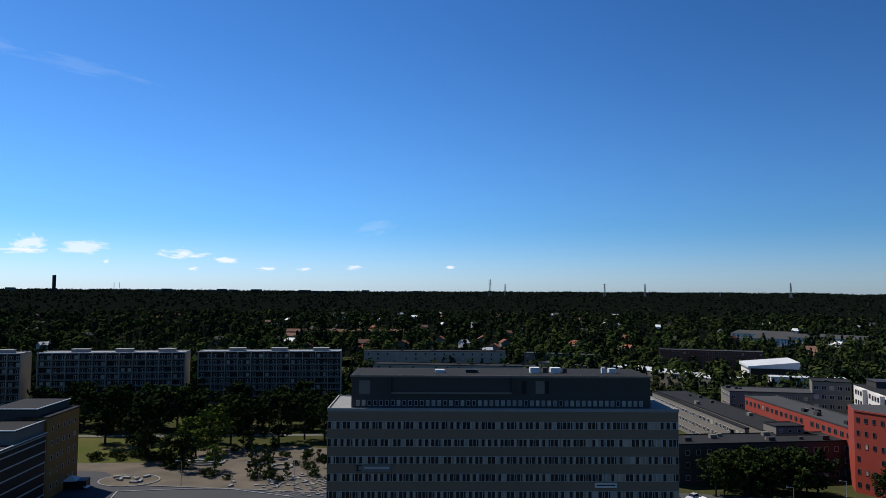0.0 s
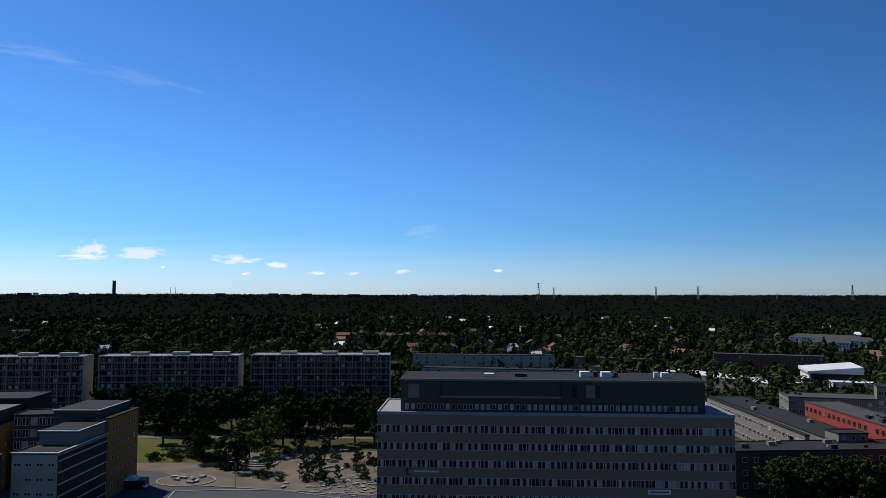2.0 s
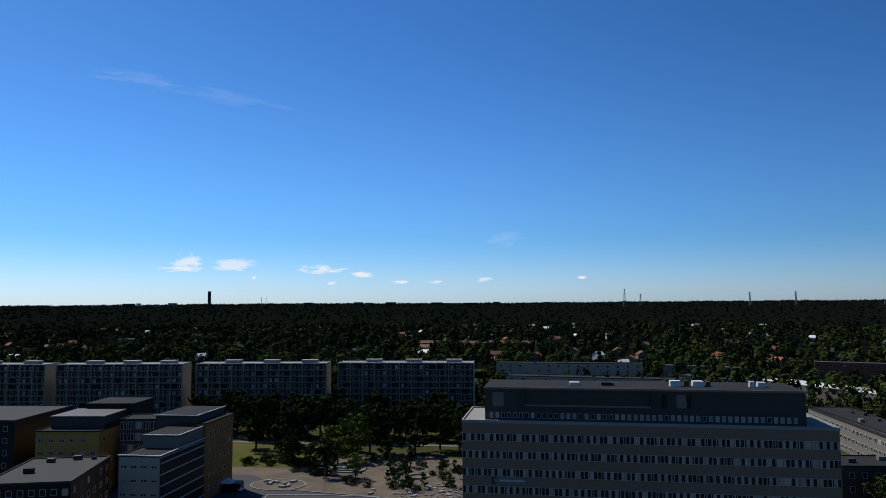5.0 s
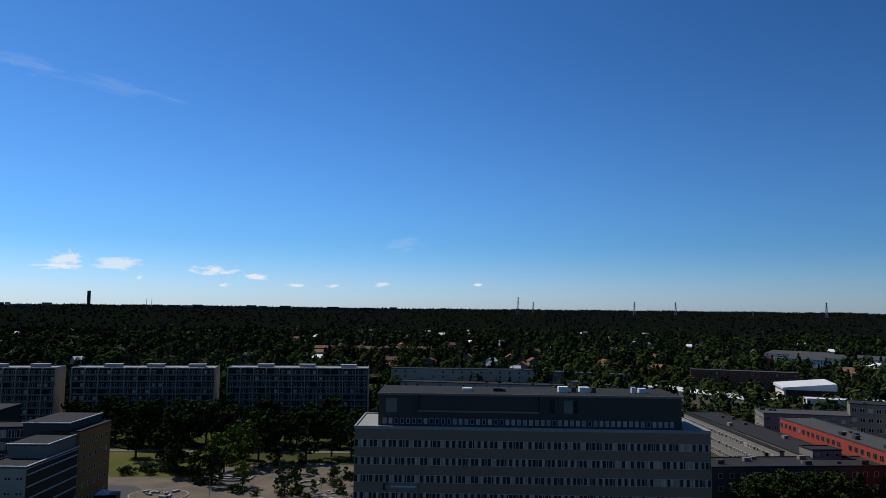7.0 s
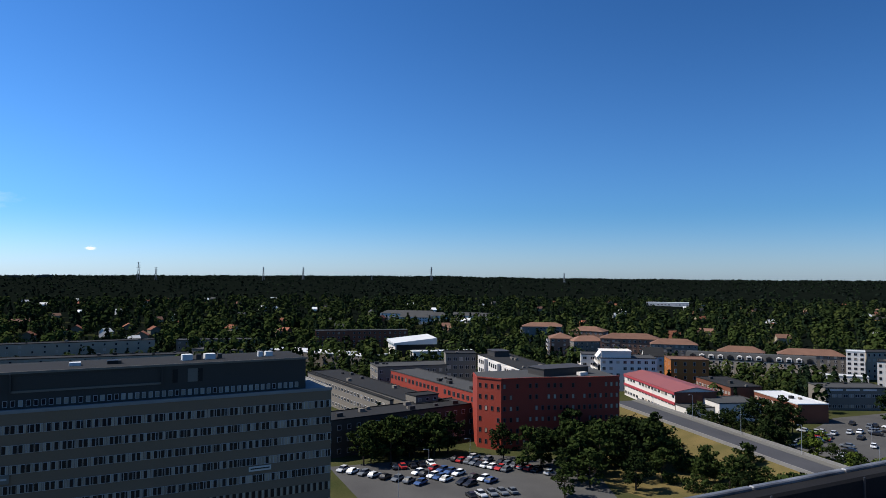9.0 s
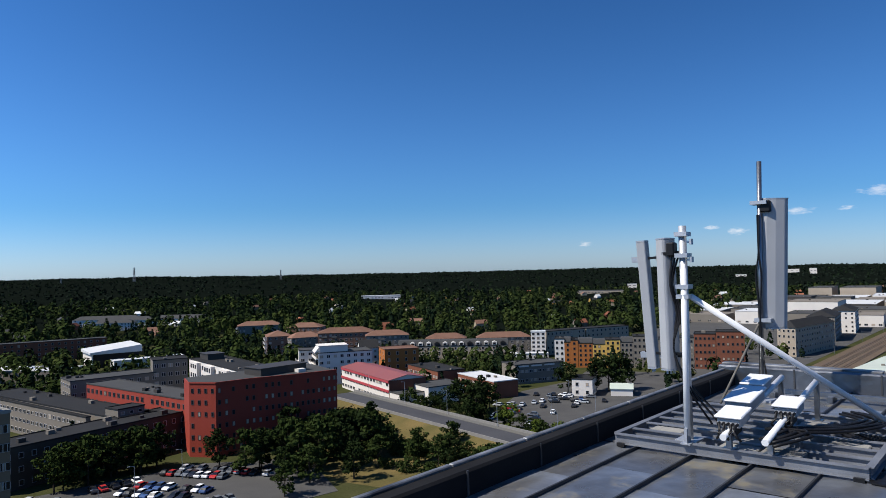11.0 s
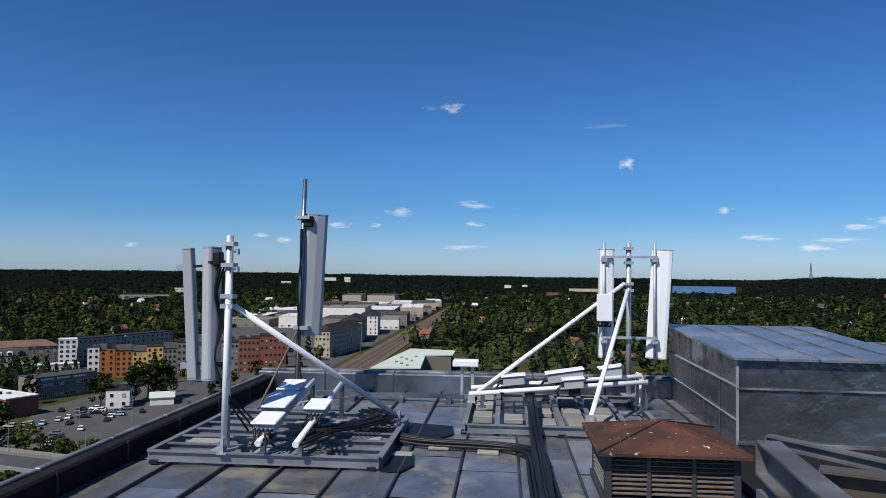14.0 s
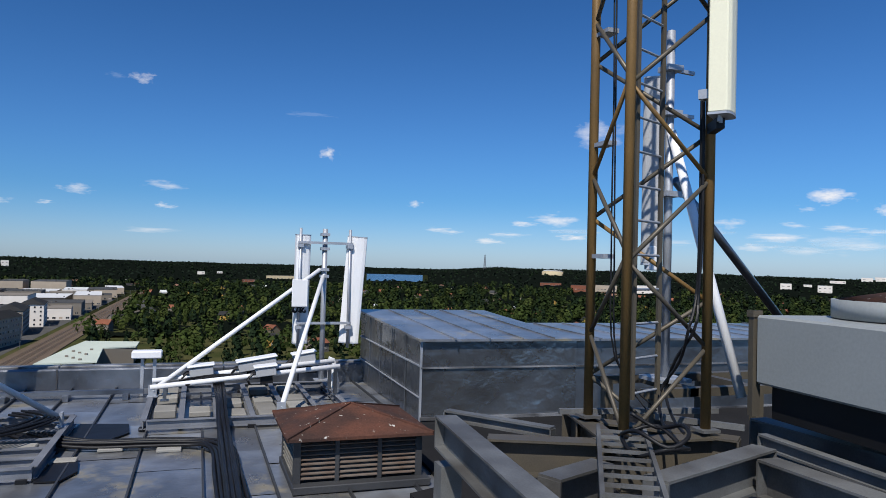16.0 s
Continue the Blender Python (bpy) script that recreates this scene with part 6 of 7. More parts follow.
lad = part("ladder", Solid().bar((-.20, .20, .3), (-.20, .20, HM), .03, .03).bar((-.02, -.18, .3), (-.02, -.18, HM), .035, .035), M["brace_steel"], mast, "slim steel ladder inside the mast")
for k in range(24):
    part("rung", Solid().tube((-.20, .20, .35 + k * .295), (-.02, -.18, .35 + k * .295), .012, n=8), M["galv"], lad)
for z in (2.55, 3.6, 1.5):
    part("cable_clamp", Solid().box(.3, .5, .08, .2, z, z + .04), M["galv"], mast)
for k in range(2):
    part("cable", Solid().path([(.22 + .03 * k, .16 - .02 * k, HM), (.2 + .04 * k, .18, 4.6), (.24 + .03 * k, .14, 3.0), (.18 + .05 * k, .16, 1.6), (.2 + .03 * k, .1, .6), (0, -.1 - .1 * k, .15)], .008, 6), M["black"], mast)
for k in range(2):
    part("cable", Solid().path([(-.20 - .025 * k, -.46, 3.0), (-.19 - .03 * k, -.47, 1.8), (-.2 - .025 * k, -.44, 1.2), (-.28, -.3 - .06 * k, .9), (-.1 + .06 * k, -.35, .6), (.1, -.3 - .06 * k, .3), (-.2, -.1 - .12 * k, .12), (-.6, .1 - .12 * k, .1)], .014, 6), M["black"], mast)
panel_antenna(pose(5.11, -4.12, 55.33, 0, 0, -52), .29, .15, 2.4, "cream", "large cream panel antenna on the mast leg")
part("antenna_foot", Solid().bar((LEGS[2][0], LEGS[2][1], 2.66), (-0.49, -0.42, 2.66), .07, .09), M["black"], mast)
# pole with panel behind the mast
CX, CY = 0.24 + 8.2 * math.sin(radians(126.3)), -.05 + 8.2 * math.cos(radians(126.3))
ob = thing("braced_pole", "pale steel pole with two long braces behind the mast", "pole", pose(CX, CY, 52.82))
part("pole", Solid().tube((0, 0, 0), (0, 0, 3.86), .046, n=14), M["galv"], ob, smooth=True)
part("foot_plate", Solid().box(-.2, .2, -.2, .2, -.03, .01), M["galv"], ob)
bx, by = 5.93 - CX, -5.13 - CY
part("brace", Solid().tube((bx, by, -.06), (-.06, .02, 2.72), .05, n=14), M["white_paint"], ob, "white painted tube brace", smooth=True)
bx, by = 7.34 - CX, -6.99 - CY
part("brace", Solid().tube((bx, by, .62), (.02, -.1, 2.2), .05, n=14), M["galv_dull"], ob, "dull steel tube brace", smooth=True)
for z in (2.0, 2.9, 3.4):
    part("clamp", Solid().box(-.1, .1, -.1, .1, z, z + .06).bar((0, 0, z + .03), (.05, -.35, z + .03), .04, .04), M["galv"], ob)
ob = thing("mount_platform", "dark steel trestle under the braced pole", "trestle")
for dx in (-.45, .45):
    for dy in (-.85, .45):
        part("leg", Solid().box(CX + dx - .05, CX + dx + .05, CY + dy - .05, CY + dy + .05, Z, 52.70), M["brace_steel"], ob)
    part("beam", Solid().bar((CX + dx, CY - 1.6, 52.745), (CX + dx, CY + .6, 52.745), .1, .09), M["brace_steel"], ob)
part("cross_beam", Solid().bar((CX - .5, CY, 52.745), (CX + .5, CY, 52.745), .1, .085), M["brace_steel"], ob)
part("cross_beam", Solid().bar((CX - .5, CY - .8, 52.745), (CX + .5, CY - .8, 52.745), .1, .085), M["brace_steel"], ob)
panel_antenna(pose(CX + .10, CY + .14, 54.08, 0, 0, -127), .22, .13, 2.06, "grey_paint", "grey panel antenna behind the mast")
single("small_radio_unit", Solid().box(6.84, 6.94, -4.80, -4.69, 54.0, 54.27), M["white_paint"], "small white unit below the grey antenna", "radio unit", bevel=.01)
# cooling unit
ob = thing("cooling_unit", "large pale grey rooftop cooling unit with round fan hood", "cooling unit", pose(5.40, -4.80, 53.0, 0, 0, 176.2))
part("casing", Solid().box(0, 3.6, 0.0, 2.1, 0, .62), M["casing"], ob, bevel=.02)
part("fan_hood", Solid().tube((.75, 1.1, .63), (.75, 1.1, .79), .72, n=40), M["casing"], ob, smooth=True)
part("fan_top", Solid().tube((.75, 1.1, .79), (.75, 1.1, .88), .69, .2, n=40), M["rust"], ob, smooth=True)
part("corner_post", Solid().box(-.075, -.01, -.02, .06, -.30, .66).box(-.09, .0, -.03, .07, .60, .66), M["brace_steel"], ob)
# solid black block: the stand, with the shade beneath the casing coloured in
part("stand", Solid().box(.1, 3.5, .1, 2.0, -.30, 0), M["black"], ob)
for i, (cx, cy, r0) in enumerate(((4.78, -3.28, .30),)):
    q = [(cx + r0 * math.cos(a * .9), cy + r0 * .7 * math.sin(a * .9), 52.66 + .05 * math.sin(a * 2.3 + i) + .012 * a) for a in range(15)]
    single("cable_coil", Solid().path(q, .016, 7), M["black"], "coil of black feeder cable on the grillage", "cable", group="cable coils", smooth=True)
for x0, y0, x1, y1 in ((6.3, -3.3, 6.0, -4.9), (5.9, -4.1, 5.3, -4.6)):
    single("steel_strip", Solid().bar((x0, y0, ZB + .03), (x1, y1, ZB + .03), .05, .05), M["beam"], "loose galvanised rail lying on the beams", "rail", group="loose rails")
# cable ladder to the mast
ob = thing("cable_ladder", "steel cable ladder with black cables", "cable ladder")
P, Q = Vector((5.32, -3.34, 52.68)), Vector((3.8, -2.44, 52.64))
side = Vector((-.18, -.32, 0))
for k in (-.5, .5):
    part("side_rail", Solid().bar(P + side * k, Q + side * k, .03, .07), M["beam"], ob)
for i in range(9):
    c = P.lerp(Q, (i + .5) / 9)
    part("rung", Solid().bar(c - side * .5, c + side * .5, .02, .025), M["beam"], ob)

# ---- cars, lamps, distance and clouds ----
for key, c in (("car_white", (.75, .75, .74)), ("car_silver", (.42, .43, .44)), ("car_black", (.02, .02, .022)), ("car_red", (.38, .03, .03)), ("car_grey", (.13, .14, .15)), ("car_blue", (.05, .09, .2))):
    M[key] = material(key + "_paint", c, .25, vary=.06, scale=2, bump=0)
CARS = {}
def car(x, y, yaw, colour, group="parked cars"):
    """Body with bonnet and boot, cabin glass, roof and four wheels."""
    if colour not in CARS:
        prof = [(-2.2, .35), (-2.2, .8), (-1.9, .92), (1.0, .95), (2.05, .75), (2.2, .5), (2.2, .35)]
        body = Solid().add([(a, -.87, b) for a, b in prof] + [(a, .87, b) for a, b in prof], [tuple(range(6, -1, -1)), tuple(range(7, 14))] + [(i, (i + 1) % 7, 7 + (i + 1) % 7, 7 + i) for i in range(7)])
        cab = Solid().add([(-1.8, -.8, .9), (1.05, -.8, .93), (1.05, .8, .93), (-1.8, .8, .9), (-1.25, -.64, 1.42), (.25, -.64, 1.44), (.25, .64, 1.44), (-1.25, .64, 1.42)], [(3, 2, 1, 0), (4, 5, 6, 7), (0, 1, 5, 4), (1, 2, 6, 5), (2, 3, 7, 6), (3, 0, 4, 7)])
        top = Solid().box(-1.28, .28, -.65, .65, 1.41, 1.46)
        wheel = Solid().tube((0, -.1, 0), (0, .1, 0), .32, n=12)
        CARS[colour] = (body.mesh("body", M[colour], .04), cab.mesh("cabin_glass", M["glass"]), top.mesh("car_roof", M[colour]), wheel.mesh("wheel", M["black"]))
    b, c, t, w = CARS[colour]
    ob = thing("car", {"car_white": "white", "car_silver": "silver", "car_black": "black", "car_red": "red", "car_grey": "dark grey", "car_blue": "blue"}[colour] + " car standing in a car park", "car", pose(x, y, .08, 0, 0, yaw), group)
    part("body", b, None, ob)
    part("cabin_glass", c, None, ob)
    part("car_roof", t, None, ob)
    for wx in (-1.4, 1.35):
        for wy in (-.8, .8):
            part("wheel", w, None, ob).matrix_basis = pose(wx, wy, .32)
CR = random.Random(17)
PAINTS = ["car_white", "car_white", "car_silver", "car_silver", "car_black", "car_black", "car_grey", "car_grey", "car_red", "car_blue"]
for row, (ax, ay, bx, by, n) in enumerate(((66, 190, 82, 166, 8), (80, 186, 96, 184, 6), (84, 178, 92, 160, 8), (90, 180, 99, 160, 8), (100, 186, 108, 168, 9), (106, 186, 114, 168, 8), (112, 172, 118, 158, 7), (84, 154, 100, 152, 6))):
    for i in range(n):
        if CR.random() < .9:
            t = i / n
            car(ax + (bx - ax) * t + CR.uniform(-.3, .3), ay + (by - ay) * t, math.degrees(math.atan2(by - ay, bx - ax)) + 90 + CR.uniform(-4, 4) + CR.choice((0, 180)), CR.choice(PAINTS))
for i in range(40):
    car(206 + CR.uniform(0, 60), 136 + CR.uniform(0, 24) + (i % 3) * 4, CR.choice((20, 110, 25)) + CR.uniform(-5, 5), CR.choice(PAINTS))
for x, y in ((-98, 196), (-60, 190), (-44, 187)):
    car(x, y, -5, CR.choice(PAINTS))

def street_lamp(x, y, z, h=8):
    ob = thing("street_lamp", "slim grey street lamp with one arm", "street lamp", pose(x, y, z), "street lamps")
    part("pole", Solid().tube((0, 0, 0), (0, 0, h), .08, .05, 8), M["galv"], ob)
    part("arm", Solid().tube((0, 0, h), (-1.2, 0, h + .15), .04, n=6), M["galv"], ob)
    part("lamp_head", Solid().box(-1.7, -1.1, -.12, .12, h + .08, h + .2), M["galv"], ob)
for t in (.1, .3, .5, .7, .9):
    p = RA.lerp(RB, t) + nrm * 5.6
    street_lamp(p.x, p.y, 6.7)
for x, y in ((84, 172), (100, 178), (70, 160), (225, 140), (255, 150), (240, 130), (-70, 194), (-40, 196)):
    street_lamp(x, y, .05)
# plaza furniture
for i in range(2):
    ob = thing("planter_ring", "low round stone seat in the plaza", "bench", pose(-58 + i * 9, 226 - i * 5, 0), "round stone seats")
    for a in range(12):
        q = part("stone", Solid().box(2.6, 3.2, -.7, .7, 0, .5), M["kerb"], ob)
        q.matrix_basis = Matrix.Rotation(a * math.pi / 6.2, 4, 'Z')
for a, b, z in (((-84, 199.5), (-24, 192.5), .3), ((-84, 187.5), (-24, 181.5), .3)):
    single("kerb", Solid().bar((*a, .1), (*b, .1), .4, z), M["kerb"], "pale stone kerb along the street", "kerb", kind="structure")
for i in range(14):
    x, y = CR.uniform(-60, -27), CR.uniform(198, 214)
    single("stone_block", Solid().box(-CR.uniform(.4, 1.4), CR.uniform(.4, 1.4), -.4, .4, 0, CR.uniform(.3, .6)), M["concrete"], "pale stone block lying on the plaza", "stone", pose(x, y, .05, 0, 0, CR.uniform(0, 180)), group="stone blocks", bevel=.05)
ob = thing("kerb_island", "round planted island with a pale stone kerb", "traffic island", pose(-88.5, 204.5, 0), kind="structure")
part("island_soil", Solid().prism([(8.2 * math.cos(a * .2618), 6.4 * math.sin(a * .2618)) for a in range(24)], 0, .22), M["sand"], ob)
for a in range(24):
    p, q = a * .2618, (a + .94) * .2618
    part("kerb_stone", Solid().bar((8.3 * math.cos(p), 6.5 * math.sin(p), .13), (8.3 * math.cos(q), 6.5 * math.sin(q), .13), .35, .3), M["concrete"], ob)
for i in range(9):
    single("stone_block", Solid().box(-1.1, 1.1, -.45, .45, 0, .55), M["concrete"], "pale stone seat on the round island", "stone", pose(-88.5 + CR.uniform(-5, 5), 204.5 + CR.uniform(-4, 4), .2, 0, 0, CR.uniform(0, 180)), group="stone blocks", bevel=.05)
ob = thing("bus_canopy", "flat grey canopy roof with pale edges over the street", "canopy")
part("canopy_roof", Solid().prism([(-80.5, 179.2), (-66, 181.6), (-52.6, 181.9), (-36.2, 175.7), (-40, 169), (-56, 174), (-79, 172)], 3.75, 4.0), M["felt_pale"], ob)
for p, q in (((-80.5, 179.2), (-66, 181.6)), ((-66, 181.6), (-52.6, 181.9)), ((-52.6, 181.9), (-36.2, 175.7)), ((-79, 172), (-80.5, 179.2))):
    part("edge_trim", Solid().bar((*p, 3.98), (*q, 3.98), .35, .35), M["concrete"], ob)
for x, y in ((-78, 176), (-66, 178), (-54, 178), (-42, 174)):
    part("post", Solid().tube((x, y, 0), (x, y, 3.75), .1, n=8), M["pylon"], ob)
rubble = Solid()
for i in range(240):
    x, y, k = CR.uniform(-50, -31), CR.uniform(190, 212), CR.uniform(.12, .55)
    rubble.box(x - k, x + k, y - k * .6, y + k * .6, 0, k * .7)
single("rubble", rubble, M["kerb"], "broken pale paving and rubble heaps on bare ground", "rubble", kind="stuff")
for i in range(3):
    single("terrace_step", Solid().prism([(-74.5 + (6.5 - i * 1.3) * math.cos(a * .2618), 226 + (4 - i * .9) * math.sin(a * .2618)) for a in range(24)], .05 + i * .45, .5 + i * .45), M["kerb"], "round stone step of the plaza terrace", "step", group="round terrace steps")
ob = thing("market_tent", "small dark kiosk with white tent roof", "tent", pose(-100, 196.5, 0, 0, 0, 10))
part("kiosk", Solid().box(-2.5, 3.5, -2, 2, 0, 2.4), M["black"], ob)
part("tent_roof", Solid().add([(-2.7, -2.2, 2.4), (1.2, -2.2, 2.4), (1.2, 2.2, 2.4), (-2.7, 2.2, 2.4), (-.7, 0, 3.6)], [(0, 1, 4), (1, 2, 4), (2, 3, 4), (3, 0, 4), (3, 2, 1, 0)]), M["render_white"], ob)

# sign panels on the office front
def sign(x0, x1, z0, z1, mats, label):
    ob = thing("facade_sign", label, "sign", pose(OA.x, OA.y, 0, 0, 0, oang))
    part("board", Solid().box(x0, x1, -.28, -.13, z0, z1), M[mats], ob)
    return ob
sg = sign(5.6, 12.4, OH - 12.15, OH - 10.65, "render_pale", "pale sign board with dark emblem on the office front")
part("emblem", Solid().box(5.75, 6.1, -.32, -.28, OH - 12.0, OH - 10.8).box(6.1, 6.75, -.32, -.28, OH - 11.0, OH - 10.8).box(6.1, 6.6, -.32, -.28, OH - 12.0, OH - 11.8), M["black"], sg)
part("writing_bar", Solid().box(7.2, 12.0, -.31, -.28, OH - 11.5, OH - 11.2), M["winframe"], sg)
sg = sign(52, 56.3, OH - 15.1, OH - 14.2, "render_white", "white sign board on the office front")
part("writing_bar", Solid().box(52.3, 56, -.31, -.28, OH - 14.75, OH - 14.5), M["render_dark"], sg)
for i in range(9):
    x = 5 + BR.uniform(0, 56)
    k = BR.uniform(.4, 1.0)
    part("roof_vent", Solid().box(x - k, x + k, 8 - k, 8 + k, 37.5, 37.5 + BR.uniform(.5, 1.1)), M[BR.choice(("black", "render_dark", "white_roof"))], pent)

# railway
ob = thing("railway", "railway tracks on rusty ballast running to the horizon", "railway", kind="structure")
A, B = Vector((380, 84)), Vector((1500, 76))
part("ballast_bed", strip(A, B, -11, 9, -.3, .5), M["rail_bed"], ob)
for off in (-6.5, -5.0, -2.0, -.5, 2.5, 4.0):
    part("rail", strip(A, B, off - .06, off + .06, .5, .72), M["steel_rail"], ob)
for i in range(14):
    p = A.lerp(B, i / 14)
    part("catenary_mast", Solid().tube((p.x, p.y + 10.5, .4), (p.x, p.y + 10.5, 7.5), .12, n=6).bar((p.x, p.y + 10.5, 6.8), (p.x, p.y + 3, 6.9), .08, .08), M["pylon"], ob)

# pylons, towers and blocks on the horizon
def at(yaw, up, r):
    x, y = polar(r, yaw)
    return x, y, 54 + r * math.tan(radians(up))
def pylon(yaw, top, r=3000):
    x, y, z = at(yaw, top, r)
    z0 = float(terrain(np.array(x), np.array(y)))
    h = z - z0
    ob = thing("power_pylon", "tall lattice power pylon on the horizon", "pylon", pose(x, y, z0), "power pylons")
    w = h * .07
    legs = [(w, w), (-w, w), (-w, -w), (w, -w)]
    for a, b in legs:
        part("leg", Solid().bar((a, b, 0), (a * .12, b * .12, h), 1.0, 1.0), M["pylon"], ob)
    bars = Solid()
    for k in range(6):
        f0, f1 = 1 - .88 * k / 6, 1 - .88 * (k + 1) / 6
        for i in range(4):
            p, q = legs[i], legs[(i + 1) % 4]
            bars.bar((p[0] * f0, p[1] * f0, h * k / 6), (q[0] * f1, q[1] * f1, h * (k + 1) / 6), .6, .6)
    tagged(part("lattice", bars, M["pylon"], ob), kind="stuff")
    for k in (.72, .84, .95):
        part("cross_arm", Solid().bar((-h * .1, 0, h * k), (h * .1, 0, h * k), .8, .8), M["pylon"], ob)
for yaw, up in ((-3.86, 1.08), (-5.06, .71), (-12.9, .77), (-15.96, .79), (-26.19, .86), (-36.84, .42), (-21.4, .2), (-112.5, .95), (-124.3, .6), (-126.5, .55)):
    pylon(yaw, up)
def far_block(yaw, low, high, wdeg, r, wall, label, floors=4, cols=5):
    x, y, z = at(yaw, high, r)
    z0 = 54 + r * math.tan(radians(low))
    w = r * radians(wdeg)
    d = Vector((math.cos(radians(yaw)), math.sin(radians(yaw))))
    a, b = Vector((x, y)) - d * w / 2, Vector((x, y)) + d * w / 2
    z0 = min(z0, float(terrain(np.array(x), np.array(y))) + 4)
    return building("distant_block", label, a, b, max(8, w * .4), z - z0, floors, cols, wall=wall, roof="white_roof" if wall == "render_white" else "felt_pale", base=z0, category="building", group="distant blocks", size=(w / max(1, cols) * .5, 1.4), skip=.1)
far_block(28.72, -.3, 1.02, .24, 3200, "felt", "dark slender tower on the horizon", 14, 2)
for yaw in (24.5, 24.85):
    x, y, z = at(yaw, .55, 3200)
    single("distant_mast", Solid().tube((x, y, 20), (x, y, z), 1.4, .8, 6), M["pylon"], "thin mast on the horizon", "mast", group="distant masts")
HR = random.Random(9)
for i in range(26):
    far_block(HR.uniform(2, 40), -.5, HR.uniform(-.02, .14), HR.uniform(.3, 1.1), 3600, HR.choice(("render_dark", "slab_conc", "felt")), "low dark block on the horizon", 3, 0)
for yaw, lo, hi, w, kind, far in FAR:
    wall = {"w": "render_white", "o": "brick", "y": "cream_wall", "p": "beige_wall"}[kind]
    far_block(yaw, lo, hi, w, far, wall, {"w": "white block standing among distant trees", "o": "red-brown brick block among distant trees", "y": "cream block among distant trees", "p": "beige block among distant trees"}[kind], 2 if w > 1.2 else 3, max(2, int(w * 4)))
x, y, z = at(-117.93, -.3, 2450)
ob = thing("water_reservoir", "low round white reservoir on the wooded hill", "reservoir", pose(x, y, 0))
part("drum", Solid().tube((0, 0, 12), (0, 0, z + 3), 36, n=40), M["cream_wall"], ob, smooth=True)
part("roof", Solid().tube((0, 0, z + 3), (0, 0, z + 5), 36.5, 26, n=40), M["white_roof"], ob, smooth=True)

cloud_mat = bpy.data.materials.new("cloud")
cloud_mat.use_nodes = True
n, l = cloud_mat.node_tree.nodes, cloud_mat.node_tree.links
n.remove(n["Principled BSDF"])
co = n.new("ShaderNodeTexCoord")
oi = n.new("ShaderNodeObjectInfo")
ad = n.new("ShaderNodeVectorMath")
ad.operation = 'MULTIPLY_ADD'
ad.inputs[1].default_value = (1, 1, 1)
sc = n.new("ShaderNodeVectorMath")
sc.operation = 'SCALE'
sc.inputs[0].default_value = (37, 11, 23)
l.new(oi.outputs["Random"], sc.inputs["Scale"])
l.new(co.outputs["Object"], ad.inputs[0])
l.new(sc.outputs[0], ad.inputs[2])
nz = n.new("ShaderNodeTexNoise")
nz.inputs["Scale"].default_value = 2.2
nz.inputs["Detail"].default_value = 7
nz.inputs["Roughness"].default_value = .62
l.new(ad.outputs[0], nz.inputs["Vector"])
ln = n.new("ShaderNodeVectorMath")
ln.operation = 'LENGTH'
l.new(co.outputs["Object"], ln.inputs[0])
ma = n.new("ShaderNodeMath")
ma.operation = 'MULTIPLY_ADD'
ma.inputs[1].default_value = 2.4
l.new(nz.outputs["Fac"], ma.inputs[0])
neg = n.new("ShaderNodeMath")
neg.operation = 'MULTIPLY_ADD'
neg.inputs[1].default_value = -1.35
neg.inputs[2].default_value = -.42
l.new(ln.outputs["Value"], neg.inputs[0])
l.new(neg.outputs[0], ma.inputs[2])
rp = n.new("ShaderNodeMapRange")
rp.inputs["From Min"].default_value, rp.inputs["From Max"].default_value = 0.05, .5
dim = n.new("ShaderNodeMapRange")
dim.inputs["To Min"].default_value, dim.inputs["To Max"].default_value = .6, 1.0
l.new(oi.outputs["Random"], dim.inputs[0])
l.new(dim.outputs[0], rp.inputs["To Max"])
l.new(ma.outputs[0], rp.inputs[0])
em = n.new("ShaderNodeEmission")
em.inputs[0].default_value = (.92, .95, 1.0, 1)
em.inputs[1].default_value = 0.95
tr = n.new("ShaderNodeBsdfTransparent")
mx = n.new("ShaderNodeMixShader")
l.new(rp.outputs[0], mx.inputs[0])
l.new(tr.outputs[0], mx.inputs[1])
l.new(em.outputs[0], mx.inputs[2])
l.new(mx.outputs[0], n["Material Output"].inputs[0])
soft_mat = cloud_mat.copy()
soft_mat.name = "soft_cloud"
for node in soft_mat.node_tree.nodes:
    if node.type == 'MAP_RANGE' and node.inputs["To Max"].is_linked:
        node.inputs["From Max"].default_value = .95
    elif node.type == 'MAP_RANGE':
        node.inputs["To Min"].default_value, node.inputs["To Max"].default_value = .4, .95
    elif node.type == 'EMISSION':
        node.inputs[0].default_value, node.inputs[1].default_value = (.95, .94, .96, 1), .78
def cloud(yaw, up, wdeg, hdeg, mat=cloud_mat):
    """A far small cumulus: a fan of leaf-thin puffs, flat below."""
    r = 4700
    x, y, z = at(yaw, up, r)
    s = Solid()
    k = 24
    s.add([(1.15 * math.cos(2 * math.pi * i / k), .02 * math.sin(i), 1.15 * math.sin(2 * math.pi * i / k)) for i in range(k)], [tuple(range(k))])
    ob = single("cloud", s, mat, "small white fair-weather cloud", "cloud", Matrix.Translation((x, y, z)) @ Matrix.Rotation(radians(yaw), 4, 'Z') @ Matrix.Diagonal((r * radians(wdeg) / 1.3, 1, r * radians(hdeg) / 1.0, 1)), kind="structure", group="clouds")
    ob.visible_shadow = False
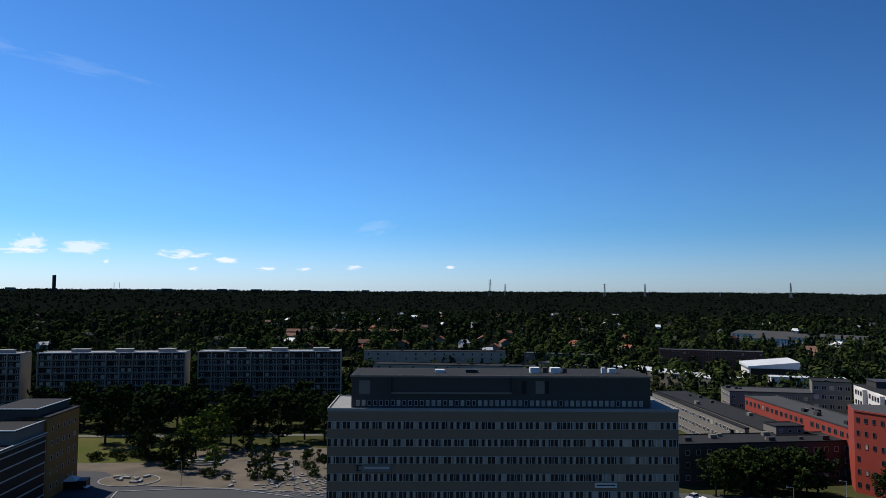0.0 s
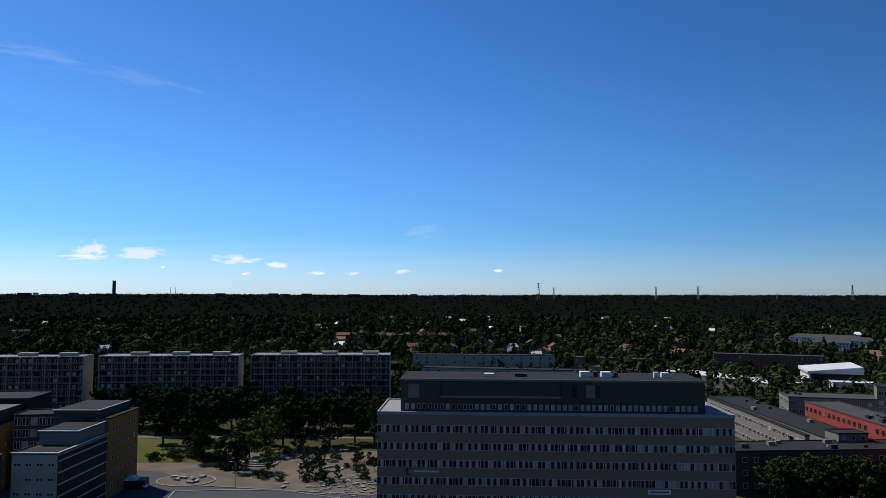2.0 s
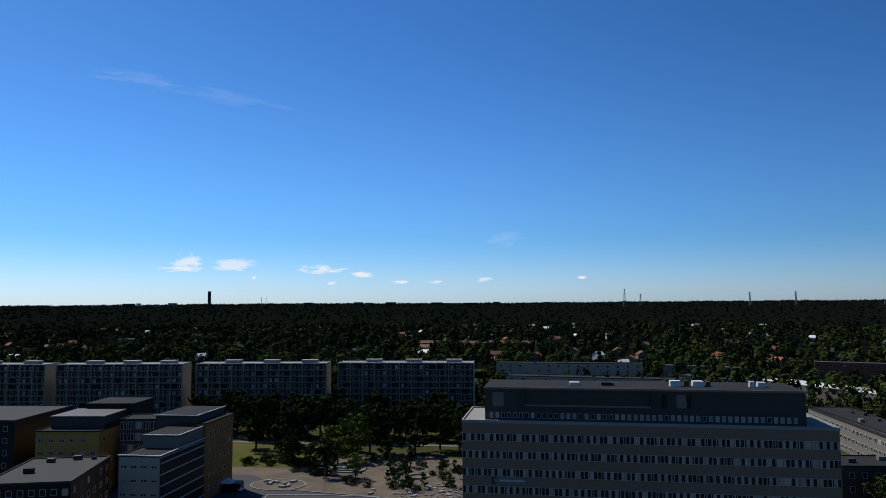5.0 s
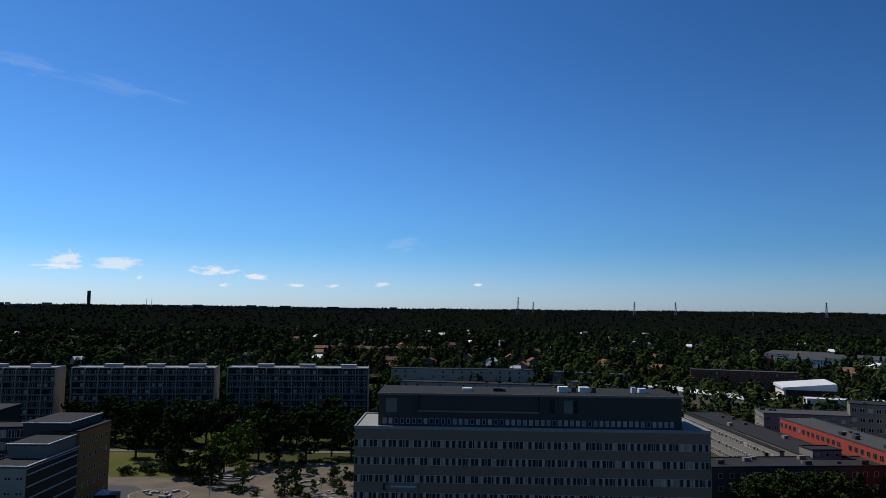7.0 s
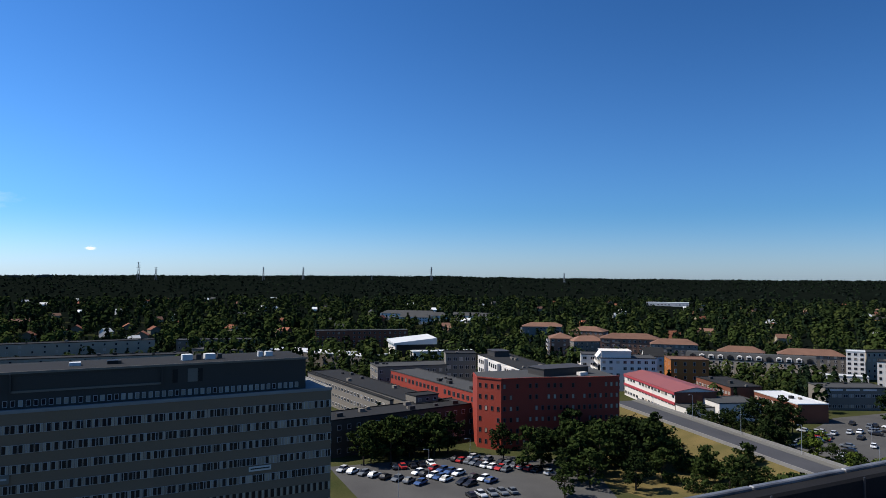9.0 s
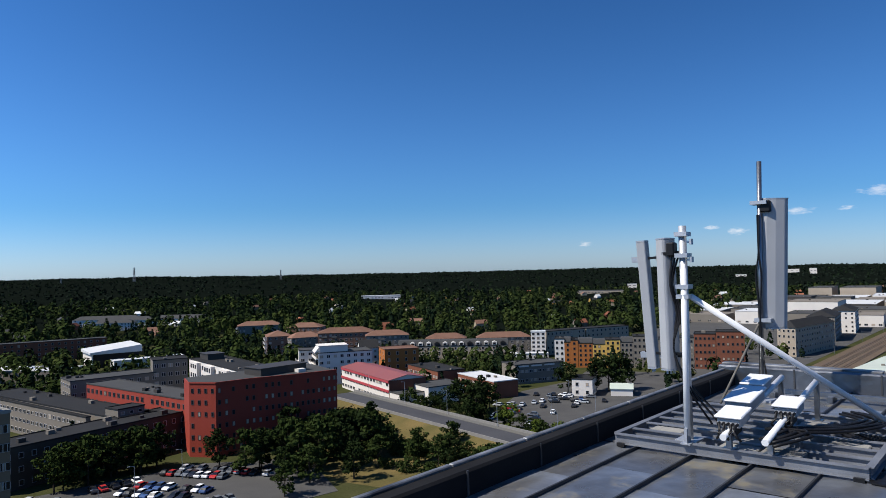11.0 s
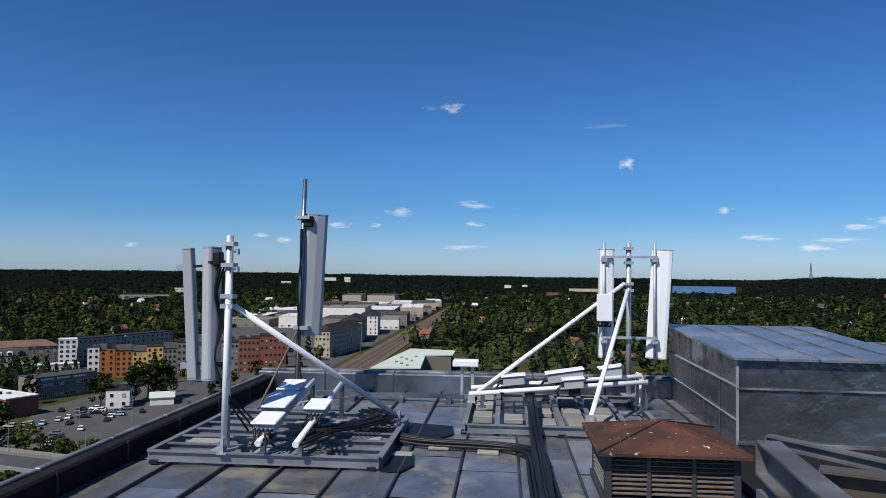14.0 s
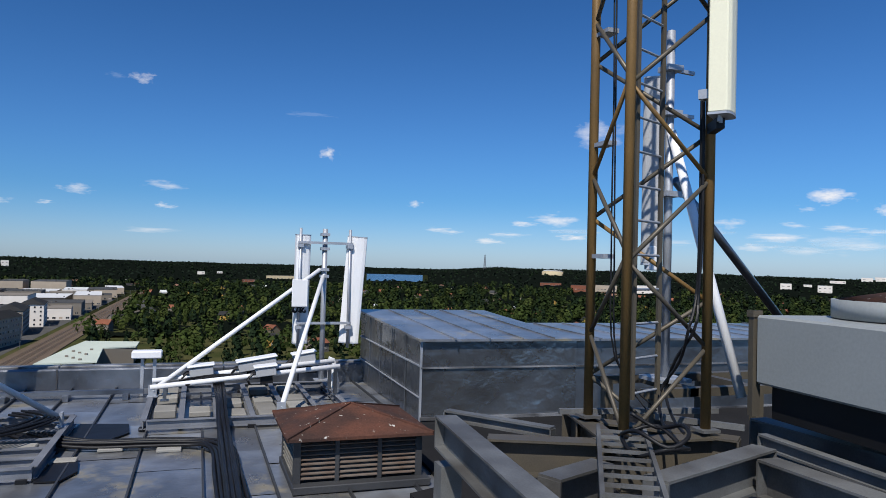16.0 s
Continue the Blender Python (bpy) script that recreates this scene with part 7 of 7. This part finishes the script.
for c in ((30.32, 3.29, 2.86, 0.74), (30.75, 2.72, 4.15, 0.28), (26.97, 3.05, 4.38, 0.60), (20.19, 2.78, 4.05, 0.51), (17.24, 2.37, 2.86, 0.41), (13.94, 1.75, 1.84, 0.18), (19.43, 1.67, 0.92, 0.18), (11.09, 1.75, 1.38, 0.18), (7.05, 1.93, 1.84, 0.28), (-0.61, 2.04, 1.11, 0.18), (25.42, 2.10, 0.64, 0.18)):
    cloud(c[0], c[1], c[2] * 0.9, c[3] * 1.35)
for c in ((-108.16, 2.93, 3.22, 0.37), (-85.15, 13.22, 1.93, 0.83), (-81.05, 4.89, 2.86, 0.69), (-87.01, 5.51, 4.24, 0.60), (-87.06, 4.00, 1.93, 0.46), (-76.12, 3.78, 2.40, 0.46), (-70.09, 2.83, 1.47, 0.32), (-71.90, 2.51, 1.66, 0.55), (-86.26, 2.12, 5.07, 0.37), (-79.14, 3.83, 1.29, 0.28), (-60.68, 1.91, 1.38, 0.37), (-99.09, 8.71, 1.66, 0.92), (-106.22, 4.95, 1.57, 0.51), (-109.21, 2.78, 2.07, 0.37)):
    cloud(c[0] - 0.5, c[1] - 0.05, *c[2:], soft_mat)
for c in ((-119.02, 3.01, 5.53, 0.37), (-139.36, 2.09, 5.07, 0.55), (-126.40, 2.30, 4.15, 0.41), (-115.05, 3.58, 2.76, 0.41), (-113.88, 2.66, 3.68, 0.37), (-129.67, 3.11, 2.76, 0.46), (-135.07, 3.62, 2.76, 0.37), (-137.96, 3.40, 3.68, 0.46), (-120.95, 10.66, 5.07, 1.93), (-117.70, 3.89, 5.30, 0.92), (-119.16, 2.56, 2.99, 0.51), (-112.49, 2.06, 2.76, 0.37), (-137.24, 5.63, 4.15, 1.20), (-140.62, 4.56, 1.84, 1.01), (-135.98, 4.76, 1.38, 0.37), (-130.66, 3.76, 2.76, 0.64), (-133.96, 2.71, 5.07, 0.55), (-137.97, 2.40, 5.99, 0.83), (-132.44, 1.94, 3.68, 0.55), (-135.83, 1.73, 5.99, 0.64), (-112.23, 2.15, 2.76, 0.37), (-140.03, 3.12, 2.76, 0.37)):
    cloud(c[0] - 0.4, c[1] - 0.05, *c[2:], soft_mat)

# thin streaks of high cloud
wisp_mat = cloud_mat.copy()
wisp_mat.name = "thin_high_cloud"
wn2 = wisp_mat.node_tree.nodes
for node in wn2:
    if node.type == 'MAP_RANGE' and not node.inputs["To Max"].is_linked:
        node.inputs["To Min"].default_value, node.inputs["To Max"].default_value = .05, .09
for yaw, up, wdeg, hdeg, slant in ((27.0, 15.8, 11.0, 1.0, -5), (34.0, 16.6, 7.0, 1.0, -3), (-98.2, 11.6, 4.5, .4, 0), (-83.9, 13.15, 1.6, .4, 0), (5.5, 5.2, 3.5, 1.0, 8)):
    x, y, z = at(yaw, up, 4750)
    wisp = Solid().add([(1.15 * math.cos(2 * math.pi * i / 24), .02 * math.sin(i), 1.15 * math.sin(2 * math.pi * i / 24)) for i in range(24)], [tuple(range(24))])
    ob = single("cirrus_streak", wisp, wisp_mat, "thin pale streak of high cloud", "cloud", Matrix.Translation((x, y, z)) @ Matrix.Rotation(radians(yaw), 4, 'Z') @ Matrix.Rotation(radians(-slant), 4, 'Y') @ Matrix.Diagonal((4750 * radians(wdeg) / 1.3, 1, 4750 * radians(hdeg), 1)), kind="structure", group="clouds")
    ob.visible_shadow = False
